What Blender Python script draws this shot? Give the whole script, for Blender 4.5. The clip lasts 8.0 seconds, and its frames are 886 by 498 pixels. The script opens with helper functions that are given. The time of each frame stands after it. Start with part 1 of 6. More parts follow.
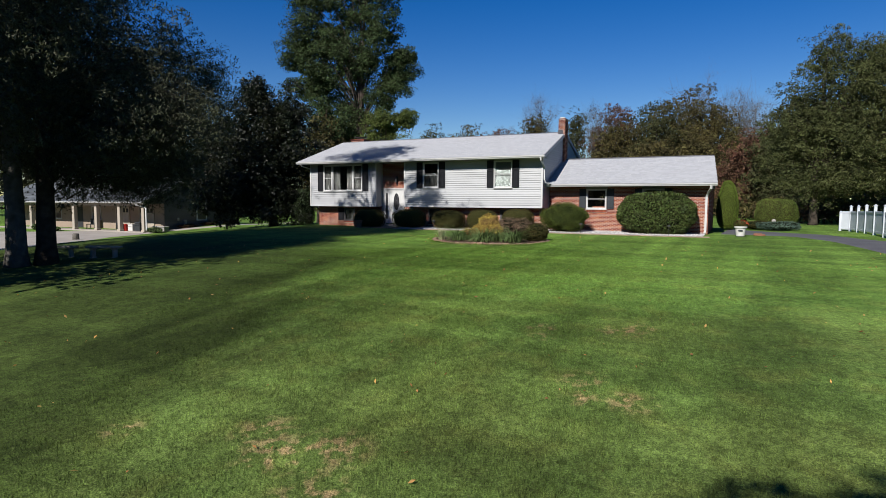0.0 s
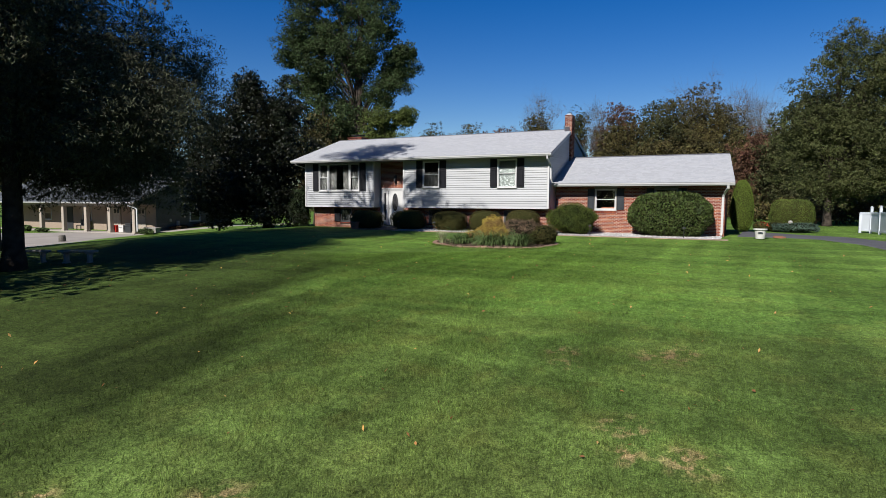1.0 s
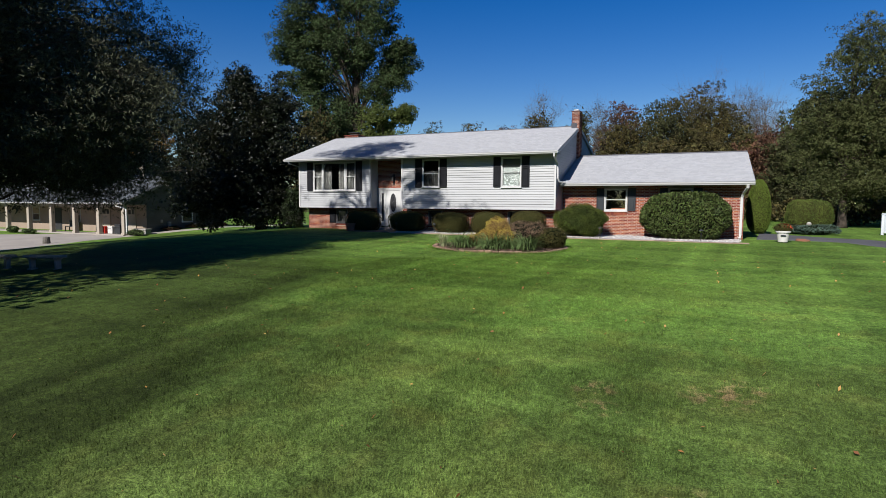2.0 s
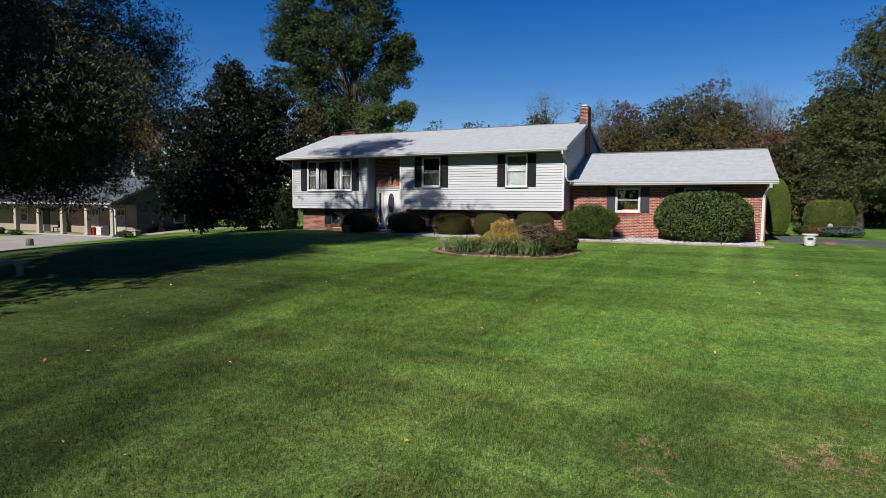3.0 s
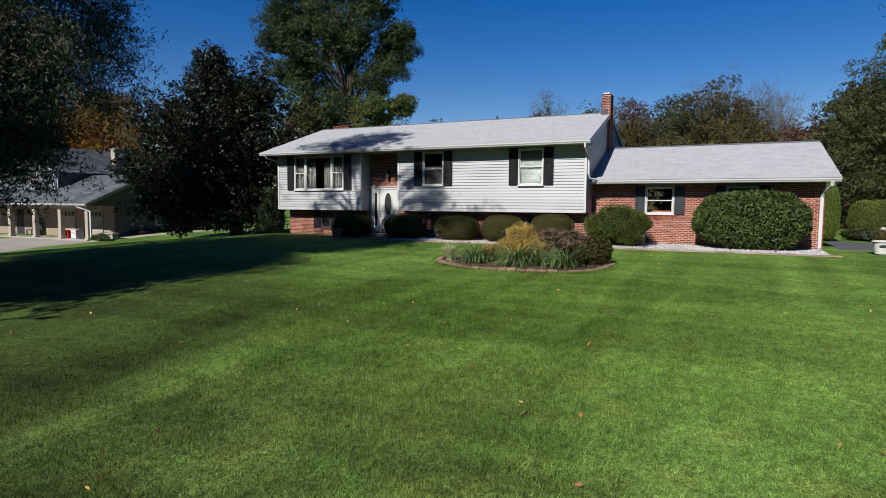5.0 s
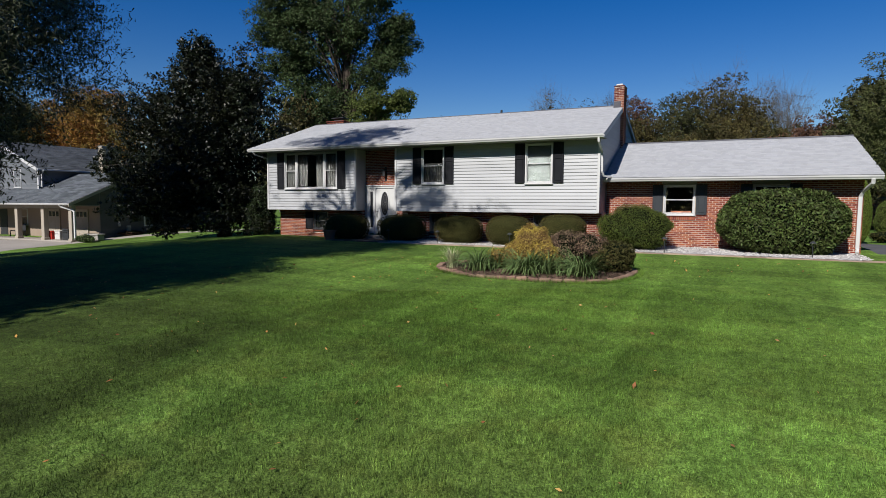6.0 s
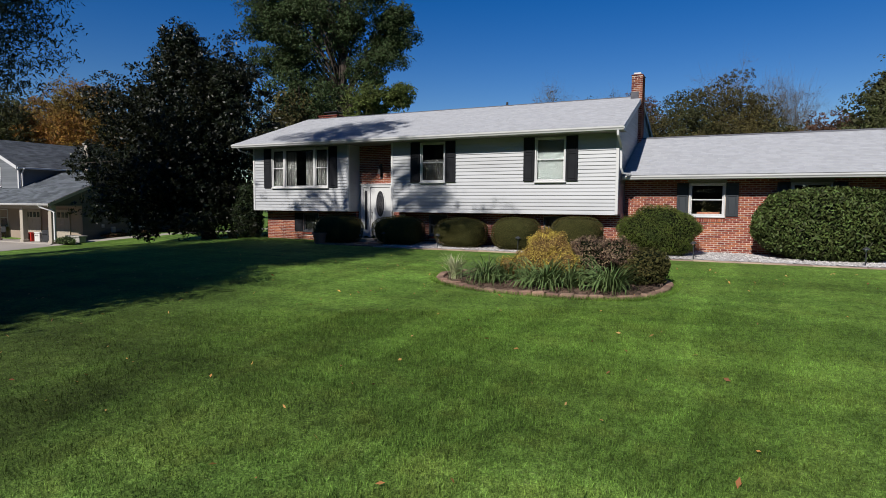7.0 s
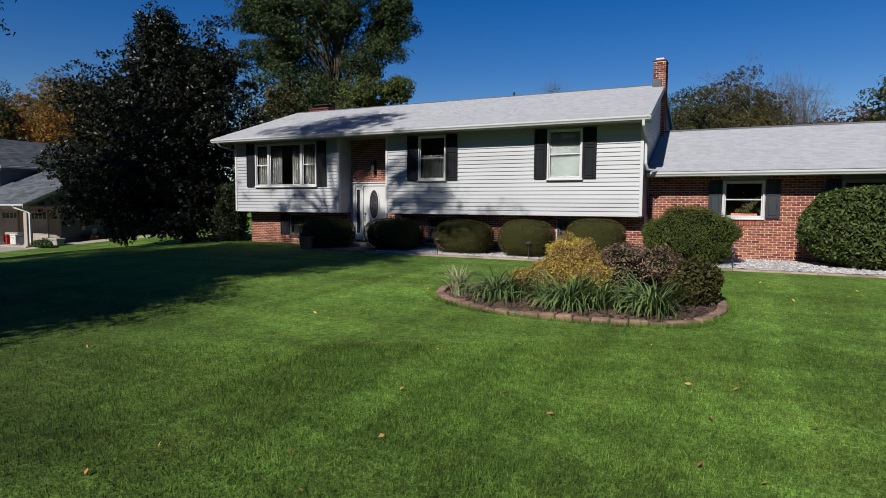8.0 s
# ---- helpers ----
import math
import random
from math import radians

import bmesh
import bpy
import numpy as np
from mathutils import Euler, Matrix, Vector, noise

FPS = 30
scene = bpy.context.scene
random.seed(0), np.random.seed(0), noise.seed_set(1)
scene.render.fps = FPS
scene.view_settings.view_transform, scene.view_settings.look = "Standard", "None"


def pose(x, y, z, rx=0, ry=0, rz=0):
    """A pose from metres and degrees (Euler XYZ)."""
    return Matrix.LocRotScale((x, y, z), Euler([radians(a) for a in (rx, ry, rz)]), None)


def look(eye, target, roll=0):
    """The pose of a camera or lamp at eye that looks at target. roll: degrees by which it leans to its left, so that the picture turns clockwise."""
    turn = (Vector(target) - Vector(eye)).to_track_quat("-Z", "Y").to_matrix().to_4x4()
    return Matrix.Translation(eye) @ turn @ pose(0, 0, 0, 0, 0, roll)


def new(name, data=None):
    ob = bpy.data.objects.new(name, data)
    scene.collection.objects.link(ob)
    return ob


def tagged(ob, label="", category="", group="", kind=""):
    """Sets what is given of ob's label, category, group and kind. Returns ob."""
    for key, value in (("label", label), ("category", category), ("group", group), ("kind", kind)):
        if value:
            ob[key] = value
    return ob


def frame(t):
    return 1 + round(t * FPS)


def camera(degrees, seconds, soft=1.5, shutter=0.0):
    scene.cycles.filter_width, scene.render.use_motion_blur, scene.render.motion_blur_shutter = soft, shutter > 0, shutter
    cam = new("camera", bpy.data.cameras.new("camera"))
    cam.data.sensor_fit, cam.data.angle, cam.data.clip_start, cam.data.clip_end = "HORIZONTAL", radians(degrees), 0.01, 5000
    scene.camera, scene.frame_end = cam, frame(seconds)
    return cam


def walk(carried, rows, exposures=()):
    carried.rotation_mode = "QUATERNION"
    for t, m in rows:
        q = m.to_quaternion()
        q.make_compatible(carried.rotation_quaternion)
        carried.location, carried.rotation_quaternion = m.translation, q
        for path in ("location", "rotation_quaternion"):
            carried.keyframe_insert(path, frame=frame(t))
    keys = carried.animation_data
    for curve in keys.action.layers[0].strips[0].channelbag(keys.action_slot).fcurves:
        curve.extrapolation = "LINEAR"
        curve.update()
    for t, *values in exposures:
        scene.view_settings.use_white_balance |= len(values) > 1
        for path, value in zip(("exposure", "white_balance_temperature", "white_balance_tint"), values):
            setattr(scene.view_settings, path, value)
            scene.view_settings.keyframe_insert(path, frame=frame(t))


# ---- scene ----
cam = camera(73.3, 8.0, soft=0.85)
METRES, EYE, TILT, LEAN, TURN = 15.15, 2.518, 0.0, 0.0, 26.2
START_X, START_Y = 9.472, -31.38
ROWS = [
    (0.0, 0.0, 0.0, 0.0, 0.03, -4.35, -0.38),
    (0.5, -0.0021, 0.0537, 0.0005, 0.02, -4.33, -0.38),
    (1.0, -0.0038, 0.1092, 0.001, 0.02, -4.32, -0.38),
    (1.5, -0.0051, 0.1657, 0.0018, 0.01, -4.31, -0.38),
    (3.0, -0.0092, 0.3376, 0.0026, 0.0, -4.26, -0.41),
    (3.5, -0.0121, 0.3937, 0.0028, -0.0, -4.24, -0.4),
    (4.0, -0.0146, 0.4519, 0.0034, -0.01, -4.23, -0.4),
    (4.5, -0.0183, 0.512, 0.0043, -0.03, -4.21, -0.39),
    (6.0, -0.022, 0.6988, 0.0044, -0.03, -4.24, -0.41),
    (6.5, -0.0228, 0.7693, 0.005, -0.03, -4.24, -0.4),
    (7.0, -0.0238, 0.8446, 0.006, -0.02, -4.26, -0.4),
    (7.5, -0.0245, 0.9226, 0.0064, -0.03, -4.25, -0.39),
    (8.0, -0.0248, 0.9995, 0.0069, -0.02, -4.25, -0.37),
]
walk(cam, [(t, pose(START_X, START_Y, EYE, TILT, LEAN, TURN) @ pose(METRES * x, METRES * y, METRES * z, 90 + pitch, roll, yaw)) for t, x, y, z, yaw, pitch, roll in ROWS],
     exposures=[(0.0, 0.5), (4.0, 0.45), (8.0, 0.3)])

# ---- sky and sun ----
SUN_UP, SUN_AZ = 37.0, 5.5     # the light travels towards +y, a little to +x
world = bpy.data.worlds.new("sky")
scene.world = world
world.use_nodes = True
wn = world.node_tree
sky = wn.nodes.new("ShaderNodeTexSky")
sky.sky_type, sky.sun_disc = "NISHITA", False
sky.sun_elevation, sky.sun_rotation = radians(SUN_UP), radians(180 + SUN_AZ)
sky.altitude, sky.air_density, sky.dust_density, sky.ozone_density = 300, 1.0, 0.0, 2.0
deep = wn.nodes.new("ShaderNodeHueSaturation")
deep.inputs["Saturation"].default_value, deep.inputs["Hue"].default_value = 1.52, 0.5175
wn.links.new(sky.outputs[0], deep.inputs["Color"])
wn.links.new(deep.outputs[0], wn.nodes["Background"].inputs[0])
wn.nodes["Background"].inputs[1].default_value = 0.061
sun = new("sun", bpy.data.lights.new("sun", "SUN"))
sun.data.energy, sun.data.angle, sun.data.color = 5.0, radians(0.5), (1.0, 0.96, 0.90)
_a, _e = radians(SUN_AZ), radians(SUN_UP)
sun.matrix_basis = look((0, 0, 60), (math.sin(_a) * math.cos(_e), math.cos(_a) * math.cos(_e), 60 - math.sin(_e)))

# ---- materials ----
def surface(name, base, second=None, scale=2.0, fine=40.0, rough=0.8, bump=0.3, spread=0.25, metal=0.0, gloss=0.3, pick="", through_light=0.0, stretch=None):
    """A node material: two colours mixed by broad noise, a fine grain, and a variation per object or island."""
    m = bpy.data.materials.new(name)
    m.use_nodes = True
    nt = m.node_tree
    p = nt.nodes["Principled BSDF"]
    second = second or tuple(c * 0.7 for c in base)
    co = nt.nodes.new("ShaderNodeTexCoord")
    n1 = nt.nodes.new("ShaderNodeTexNoise")
    n1.inputs["Scale"].default_value, n1.inputs["Detail"].default_value = scale, 5
    n2 = nt.nodes.new("ShaderNodeTexNoise")
    n2.inputs["Scale"].default_value, n2.inputs["Detail"].default_value = fine, 3
    if stretch:
        mp = nt.nodes.new("ShaderNodeMapping")
        mp.inputs["Scale"].default_value = stretch
        nt.links.new(co.outputs["Object"], mp.inputs[0])
        nt.links.new(mp.outputs[0], n1.inputs["Vector"])
    else:
        nt.links.new(co.outputs["Object"], n1.inputs["Vector"])
    nt.links.new(co.outputs["Object"], n2.inputs["Vector"])
    mix = nt.nodes.new("ShaderNodeMix")
    mix.data_type = "RGBA"
    mix.inputs[6].default_value, mix.inputs[7].default_value = (*base, 1), (*second, 1)
    ramp = nt.nodes.new("ShaderNodeMapRange")
    ramp.inputs[1].default_value, ramp.inputs[2].default_value = 0.35, 0.68
    nt.links.new(n1.outputs[0], ramp.inputs[0])
    nt.links.new(ramp.outputs[0], mix.inputs[0])
    hsv = nt.nodes.new("ShaderNodeHueSaturation")
    nt.links.new(mix.outputs[2], hsv.inputs["Color"])
    add = nt.nodes.new("ShaderNodeMath")
    add.operation = "MULTIPLY_ADD"
    nt.links.new(n2.outputs[0], add.inputs[0])
    add.inputs[1].default_value, add.inputs[2].default_value = 2 * spread, 1 - spread
    val = add.outputs[0]
    if pick:
        info = nt.nodes.new("ShaderNodeObjectInfo" if pick == "object" else "ShaderNodeNewGeometry")
        out = info.outputs["Random" if pick == "object" else "Random Per Island"]
        r = nt.nodes.new("ShaderNodeMapRange")
        r.inputs[3].default_value, r.inputs[4].default_value = 1 - 1.6 * spread, 1 + 1.6 * spread
        nt.links.new(out, r.inputs[0])
        mul = nt.nodes.new("ShaderNodeMath")
        mul.operation = "MULTIPLY"
        nt.links.new(val, mul.inputs[0])
        nt.links.new(r.outputs[0], mul.inputs[1])
        val = mul.outputs[0]
        h = nt.nodes.new("ShaderNodeMapRange")
        h.inputs[3].default_value, h.inputs[4].default_value = 0.5 - 0.06 * spread, 0.5 + 0.06 * spread
        nt.links.new(out, h.inputs[0])
        nt.links.new(h.outputs[0], hsv.inputs["Hue"])
    nt.links.new(val, hsv.inputs["Value"])
    nt.links.new(hsv.outputs[0], p.inputs["Base Color"])
    p.inputs["Roughness"].default_value, p.inputs["Metallic"].default_value = rough, metal
    p.inputs["Specular IOR Level"].default_value = gloss
    if bump:
        b = nt.nodes.new("ShaderNodeBump")
        b.inputs["Strength"].default_value, b.inputs["Distance"].default_value = bump, 0.02
        nt.links.new(n2.outputs[0], b.inputs["Height"])
        nt.links.new(b.outputs[0], p.inputs["Normal"])
    if through_light:
        tr = nt.nodes.new("ShaderNodeBsdfTranslucent")
        nt.links.new(hsv.outputs[0], tr.inputs[0])
        ms = nt.nodes.new("ShaderNodeMixShader")
        ms.inputs[0].default_value = through_light
        nt.links.new(p.outputs[0], ms.inputs[1])
        nt.links.new(tr.outputs[0], ms.inputs[2])
        nt.links.new(ms.outputs[0], nt.nodes["Material Output"].inputs[0])
    return m


def leafy(name, base, second, spread=0.35, rough=0.65, gloss=0.16, scale=0.5):
    return surface(name, base, second, scale=scale, fine=9.0, rough=rough, bump=0, spread=spread, gloss=gloss, pick="island", through_light=0.22)


def glass(name, tint=(0.9, 0.93, 0.93)):
    m = bpy.data.materials.new(name)
    m.use_nodes = True
    p = m.node_tree.nodes["Principled BSDF"]
    p.inputs["Base Color"].default_value = (*tint, 1)
    p.inputs["Roughness"].default_value, p.inputs["IOR"].default_value = 0.02, 1.5
    p.inputs["Transmission Weight"].default_value = 1.0
    return m


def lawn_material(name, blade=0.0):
    """Turf; blade: the brightness of single blades, which take the colour of the turf that they stand in."""
    m = bpy.data.materials.new(name)
    m.use_nodes = True
    nt = m.node_tree
    p = nt.nodes["Principled BSDF"]
    L = nt.links.new
    co = nt.nodes.new("ShaderNodeTexCoord").outputs["Object"]

    def noise_tex(scale, detail=5, vec=co, stretch=None):
        n = nt.nodes.new("ShaderNodeTexNoise")
        n.inputs["Scale"].default_value, n.inputs["Detail"].default_value = scale, detail
        if stretch:
            mp = nt.nodes.new("ShaderNodeMapping")
            mp.inputs["Rotation"].default_value = (0, 0, radians(stretch[2]))
            mp.inputs["Scale"].default_value = (stretch[0], stretch[1], 1)
            L(vec, mp.inputs[0])
            L(mp.outputs[0], n.inputs["Vector"])
        else:
            L(vec, n.inputs["Vector"])
        return n.outputs[0]

    def ranged(v, a, b, c=0.0, d=1.0):
        r = nt.nodes.new("ShaderNodeMapRange")
        r.inputs[1].default_value, r.inputs[2].default_value, r.inputs[3].default_value, r.inputs[4].default_value = a, b, c, d
        L(v, r.inputs[0])
        return r.outputs[0]

    def mixed(fac, a, b):
        x = nt.nodes.new("ShaderNodeMix")
        x.data_type = "RGBA"
        for sock, v in ((x.inputs[6], a), (x.inputs[7], b)):
            if isinstance(v, tuple):
                sock.default_value = (*v, 1)
            else:
                L(v, sock)
        L(fac, x.inputs[0])
        return x.outputs[2]

    def mult(a, b):
        x = nt.nodes.new("ShaderNodeMath")
        x.operation = "MULTIPLY"
        for sock, v in ((x.inputs[0], a), (x.inputs[1], b)):
            if isinstance(v, float):
                sock.default_value = v
            else:
                L(v, sock)
        return x.outputs[0]

    sep = nt.nodes.new("ShaderNodeSeparateXYZ")
    L(co, sep.inputs[0])
    east, north = sep.outputs[0], sep.outputs[1]
    # blue-green turf with olive patches; drier far from the house, lush nearer to it
    base = mixed(ranged(noise_tex(0.42, 4), 0.40, 0.62), LAWN_A, LAWN_B)
    base = mixed(mult(ranged(noise_tex(1.7, 5), 0.50, 0.68), 0.55), base, LAWN_OLIVE)
    base = mixed(mult(ranged(north, -17.0, -25.0), 0.35), base, LAWN_DRY)
    base = mixed(mult(ranged(north, -20.0, -13.0), 0.55), base, LAWN_LUSH)
    # darker green on the western side, with a ragged, slanting edge
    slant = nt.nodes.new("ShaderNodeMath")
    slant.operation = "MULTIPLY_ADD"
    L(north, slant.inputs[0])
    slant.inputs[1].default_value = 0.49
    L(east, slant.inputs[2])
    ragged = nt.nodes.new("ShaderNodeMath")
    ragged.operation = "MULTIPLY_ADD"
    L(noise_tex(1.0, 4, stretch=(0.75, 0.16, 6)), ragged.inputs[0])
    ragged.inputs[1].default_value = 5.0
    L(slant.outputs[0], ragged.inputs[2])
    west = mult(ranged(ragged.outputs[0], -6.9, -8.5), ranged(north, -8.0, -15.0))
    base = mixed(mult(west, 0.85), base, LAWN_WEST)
    # mowing passes, tufts and single blades: lighter and darker turf at several sizes
    value = ranged(noise_tex(1.0, 3, stretch=(0.85, 0.07, 12)), 0.40, 0.60, 1.16, 0.79)
    value = mult(value, ranged(noise_tex(1.0, 3, stretch=(0.10, 0.85, 4)), 0.42, 0.60, 0.84, 1.18))
    value = mult(value, ranged(noise_tex(3.2, 4), 0.36, 0.64, 0.84, 1.16))
    value = mult(value, ranged(noise_tex(12.0, 4), 0.38, 0.62, 0.76, 1.24))
    value = mult(value, ranged(noise_tex(48.0, 3), 0.36, 0.64, 0.62, 1.38))
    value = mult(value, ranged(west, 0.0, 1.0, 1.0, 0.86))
    # a darker band, ragged on its eastern side
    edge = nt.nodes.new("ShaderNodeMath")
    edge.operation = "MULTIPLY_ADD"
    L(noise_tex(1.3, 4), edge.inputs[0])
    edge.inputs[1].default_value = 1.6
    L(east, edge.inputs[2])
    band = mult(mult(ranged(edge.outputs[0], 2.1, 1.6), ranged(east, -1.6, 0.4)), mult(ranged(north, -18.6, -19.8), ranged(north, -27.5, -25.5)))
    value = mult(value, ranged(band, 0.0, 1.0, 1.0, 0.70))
    # round stretches of darker and lighter turf
    flat = nt.nodes.new("ShaderNodeVectorMath")
    flat.operation = "MULTIPLY"
    L(co, flat.inputs[0])
    flat.inputs[1].default_value = (1, 1, 0)

    def off(cx, cy):
        d = nt.nodes.new("ShaderNodeVectorMath")
        d.operation = "DISTANCE"
        L(flat.outputs[0], d.inputs[0])
        d.inputs[1].default_value = (cx, cy, 0)
        return d.outputs["Value"]

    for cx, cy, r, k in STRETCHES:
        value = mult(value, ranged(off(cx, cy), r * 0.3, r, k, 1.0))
    base = mixed(mult(ranged(noise_tex(19.0, 4), 0.62, 0.74), 0.30), base, LAWN_PALE)       # pale dry blades
    # worn thatch patches at their places
    worn = ranged(noise_tex(6.0, 4), 0.50, 0.60)
    for cx, cy, r in THATCH:
        near = ranged(off(cx, cy), r * 0.35, r * 1.15, 1.0, 0.0)
        base = mixed(mult(mult(near, worn), 0.7), base, LAWN_THATCH)
    hsv = nt.nodes.new("ShaderNodeHueSaturation")
    L(base, hsv.inputs["Color"])
    if blade:
        info = nt.nodes.new("ShaderNodeNewGeometry").outputs["Random Per Island"]
        L(mult(value, ranged(info, 0.0, 1.0, 0.55 * blade, 1.45 * blade)), hsv.inputs["Value"])
        L(ranged(info, 0.0, 1.0, 0.49, 0.506), hsv.inputs["Hue"])
    else:
        L(value, hsv.inputs["Value"])
    L(hsv.outputs[0], p.inputs["Base Color"])
    p.inputs["Roughness"].default_value, p.inputs["Specular IOR Level"].default_value = 0.9, 0.1
    if blade:
        tr = nt.nodes.new("ShaderNodeBsdfTranslucent")
        L(hsv.outputs[0], tr.inputs[0])
        ms = nt.nodes.new("ShaderNodeMixShader")
        ms.inputs[0].default_value = 0.3
        L(p.outputs[0], ms.inputs[1])
        L(tr.outputs[0], ms.inputs[2])
        L(ms.outputs[0], nt.nodes["Material Output"].inputs[0])
        return m
    b = nt.nodes.new("ShaderNodeBump")
    b.inputs["Strength"].default_value, b.inputs["Distance"].default_value = 0.5, 0.05
    L(noise_tex(38.0, 5), b.inputs["Height"])
    L(b.outputs[0], p.inputs["Normal"])
    return m


LAWN_A, LAWN_B, LAWN_OLIVE = (0.077, 0.136, 0.028), (0.097, 0.150, 0.033), (0.122, 0.148, 0.033)
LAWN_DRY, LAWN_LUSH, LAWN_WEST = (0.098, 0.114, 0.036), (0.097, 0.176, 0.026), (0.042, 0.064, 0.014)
LAWN_PALE, LAWN_THATCH = (0.21, 0.22, 0.10), (0.30, 0.20, 0.11)
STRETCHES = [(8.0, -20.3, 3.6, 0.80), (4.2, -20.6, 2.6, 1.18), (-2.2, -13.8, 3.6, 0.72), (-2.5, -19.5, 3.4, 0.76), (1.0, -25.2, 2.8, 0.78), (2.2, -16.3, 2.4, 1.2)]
THATCH = [(4.7, -26.3, 0.4), (5.7, -26.4, 0.5), (6.1, -27.2, 0.45), (5.2, -26.7, 0.45), (3.05, -26.9, 0.25), (7.8, -20.9, 0.45), (8.1, -20.5, 0.3), (6.45, -21.2, 0.3), (7.7, -23.5, 0.35), (7.8, -24.1, 0.25), (8.4, -24.0, 0.35), (6.6, -21.8, 0.25)]
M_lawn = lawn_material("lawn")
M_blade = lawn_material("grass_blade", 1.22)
M_siding = surface("siding_vinyl", (0.3542, 0.3608, 0.3739), (0.328, 0.3346, 0.3477), scale=0.8, fine=60, rough=0.5, bump=0.05, spread=0.04, pick="object", gloss=0.35)
M_trim = surface("trim_white", (0.5032, 0.5032, 0.5032), (0.4488, 0.4488, 0.4488), scale=1.5, fine=50, rough=0.45, bump=0.03, spread=0.04, gloss=0.4)
M_soffit = surface("soffit_beige", (0.24, 0.2304, 0.2016), (0.216, 0.2064, 0.1824), scale=1.5, fine=50, rough=0.6, bump=0.03, spread=0.05)
M_brick = surface("brick_red", (0.27, 0.078, 0.045), (0.19, 0.055, 0.036), scale=3, fine=70, rough=0.9, bump=0.5, spread=0.24, pick="object", gloss=0.15)
M_brick_far = surface("brick_red_rows", (0.27, 0.078, 0.045), (0.19, 0.055, 0.036), scale=3, fine=70, rough=0.9, bump=0.5, spread=0.24, pick="island", gloss=0.15)
M_mortar = surface("mortar", (0.56, 0.48, 0.41), (0.46, 0.39, 0.33), scale=3, fine=90, rough=0.95, bump=0.4, spread=0.12, gloss=0.1)
M_shingle = surface("shingle_grey", (0.298, 0.305, 0.326), (0.274, 0.281, 0.302), stretch=(0.45, 0.3, 9.0), scale=2.2, fine=60, rough=0.95, bump=0.5, spread=0.045, pick="island", gloss=0.1)
# lower frames: grey stands in for white in the overhang's shade
M_shade_frame = surface("frame_shaded", (0.09, 0.09, 0.092), (0.06, 0.06, 0.062), scale=3, fine=40, rough=0.6, bump=0.05, spread=0.1)
M_ridge = surface("shingle_ridge", (0.13, 0.13, 0.14), (0.09, 0.09, 0.10), scale=2, fine=80, rough=0.95, bump=0.3, spread=0.15, gloss=0.1)
M_brick_chim = surface("brick_weathered", (0.19, 0.058, 0.036), (0.12, 0.042, 0.030), scale=3, fine=70, rough=0.9, bump=0.5, spread=0.26, pick="island", gloss=0.15)
M_shingle_dark = surface("shingle_slate", (0.088, 0.099, 0.11), (0.0605, 0.066, 0.077), scale=1, fine=60, rough=0.95, bump=0.4, spread=0.18, pick="island", gloss=0.1)
M_black = surface("shutter_black", (0.012, 0.0125, 0.015), (0.017, 0.018, 0.021), scale=2, fine=40, rough=0.8, bump=0.05, spread=0.1, gloss=0.08)
M_grey_shutter = surface("shutter_slate", (0.020, 0.025, 0.031), (0.027, 0.032, 0.038), scale=2, fine=40, rough=0.5, bump=0.05, spread=0.1, gloss=0.35)
M_flash = surface("flashing_metal", (0.07, 0.07, 0.08), (0.05, 0.05, 0.06), scale=4, fine=40, rough=0.5, bump=0.1, spread=0.15, metal=0.6)
M_door = surface("door_white", (0.528, 0.528, 0.521), (0.4787, 0.4787, 0.4717), scale=1.2, fine=40, rough=0.4, bump=0.02, spread=0.03, gloss=0.4)
M_glass = glass("window_glass")
M_lead = surface("leaded_glass", (0.02, 0.02, 0.024), (0.05, 0.05, 0.055), scale=18, fine=60, rough=0.15, bump=0.2, spread=0.3, gloss=0.6)
# near-black walls: the darkness of unlit rooms is in the colour
M_room = surface("room_unlit", (0.022, 0.02, 0.018), (0.016, 0.015, 0.014), scale=1, fine=20, rough=0.9, bump=0.05, spread=0.1)
M_curtain = surface("curtain_white", (0.1248, 0.1248, 0.1222), (0.0936, 0.0936, 0.091), scale=3, fine=60, rough=0.9, bump=0.1, spread=0.08, through_light=0.3)
M_blind = surface("blind_slats", (0.15, 0.165, 0.16), (0.13, 0.145, 0.14), scale=2, fine=30, rough=0.6, bump=0.02, spread=0.04)
M_steel = surface("brushed_metal", (0.25, 0.24, 0.22), (0.2, 0.19, 0.18), scale=5, fine=60, rough=0.35, bump=0.05, spread=0.1, metal=0.9)
M_gravel = surface("gravel_white", (0.4464, 0.4248, 0.4176), (0.3024, 0.288, 0.2808), scale=14, fine=45, rough=0.95, bump=0.8, spread=0.3, gloss=0.1)
M_pebble = surface("pebble_white", (0.4896, 0.468, 0.4536), (0.36, 0.3384, 0.324), scale=6, fine=40, rough=0.9, bump=0.2, spread=0.28, pick="island", gloss=0.15)
M_curb = surface("edging_tan", (0.31, 0.235, 0.18), (0.24, 0.18, 0.14), scale=3, fine=60, rough=0.95, bump=0.3, spread=0.2, pick="object", gloss=0.1)
M_paver = surface("paver_terracotta", (0.25, 0.155, 0.115), (0.15, 0.10, 0.075), scale=5, fine=60, rough=0.95, bump=0.6, spread=0.16, pick="object", gloss=0.1)
M_mulch = surface("mulch_brown", (0.14, 0.095, 0.070), (0.06, 0.042, 0.032), scale=9, fine=40, rough=1.0, bump=1.0, spread=0.5, gloss=0.05)
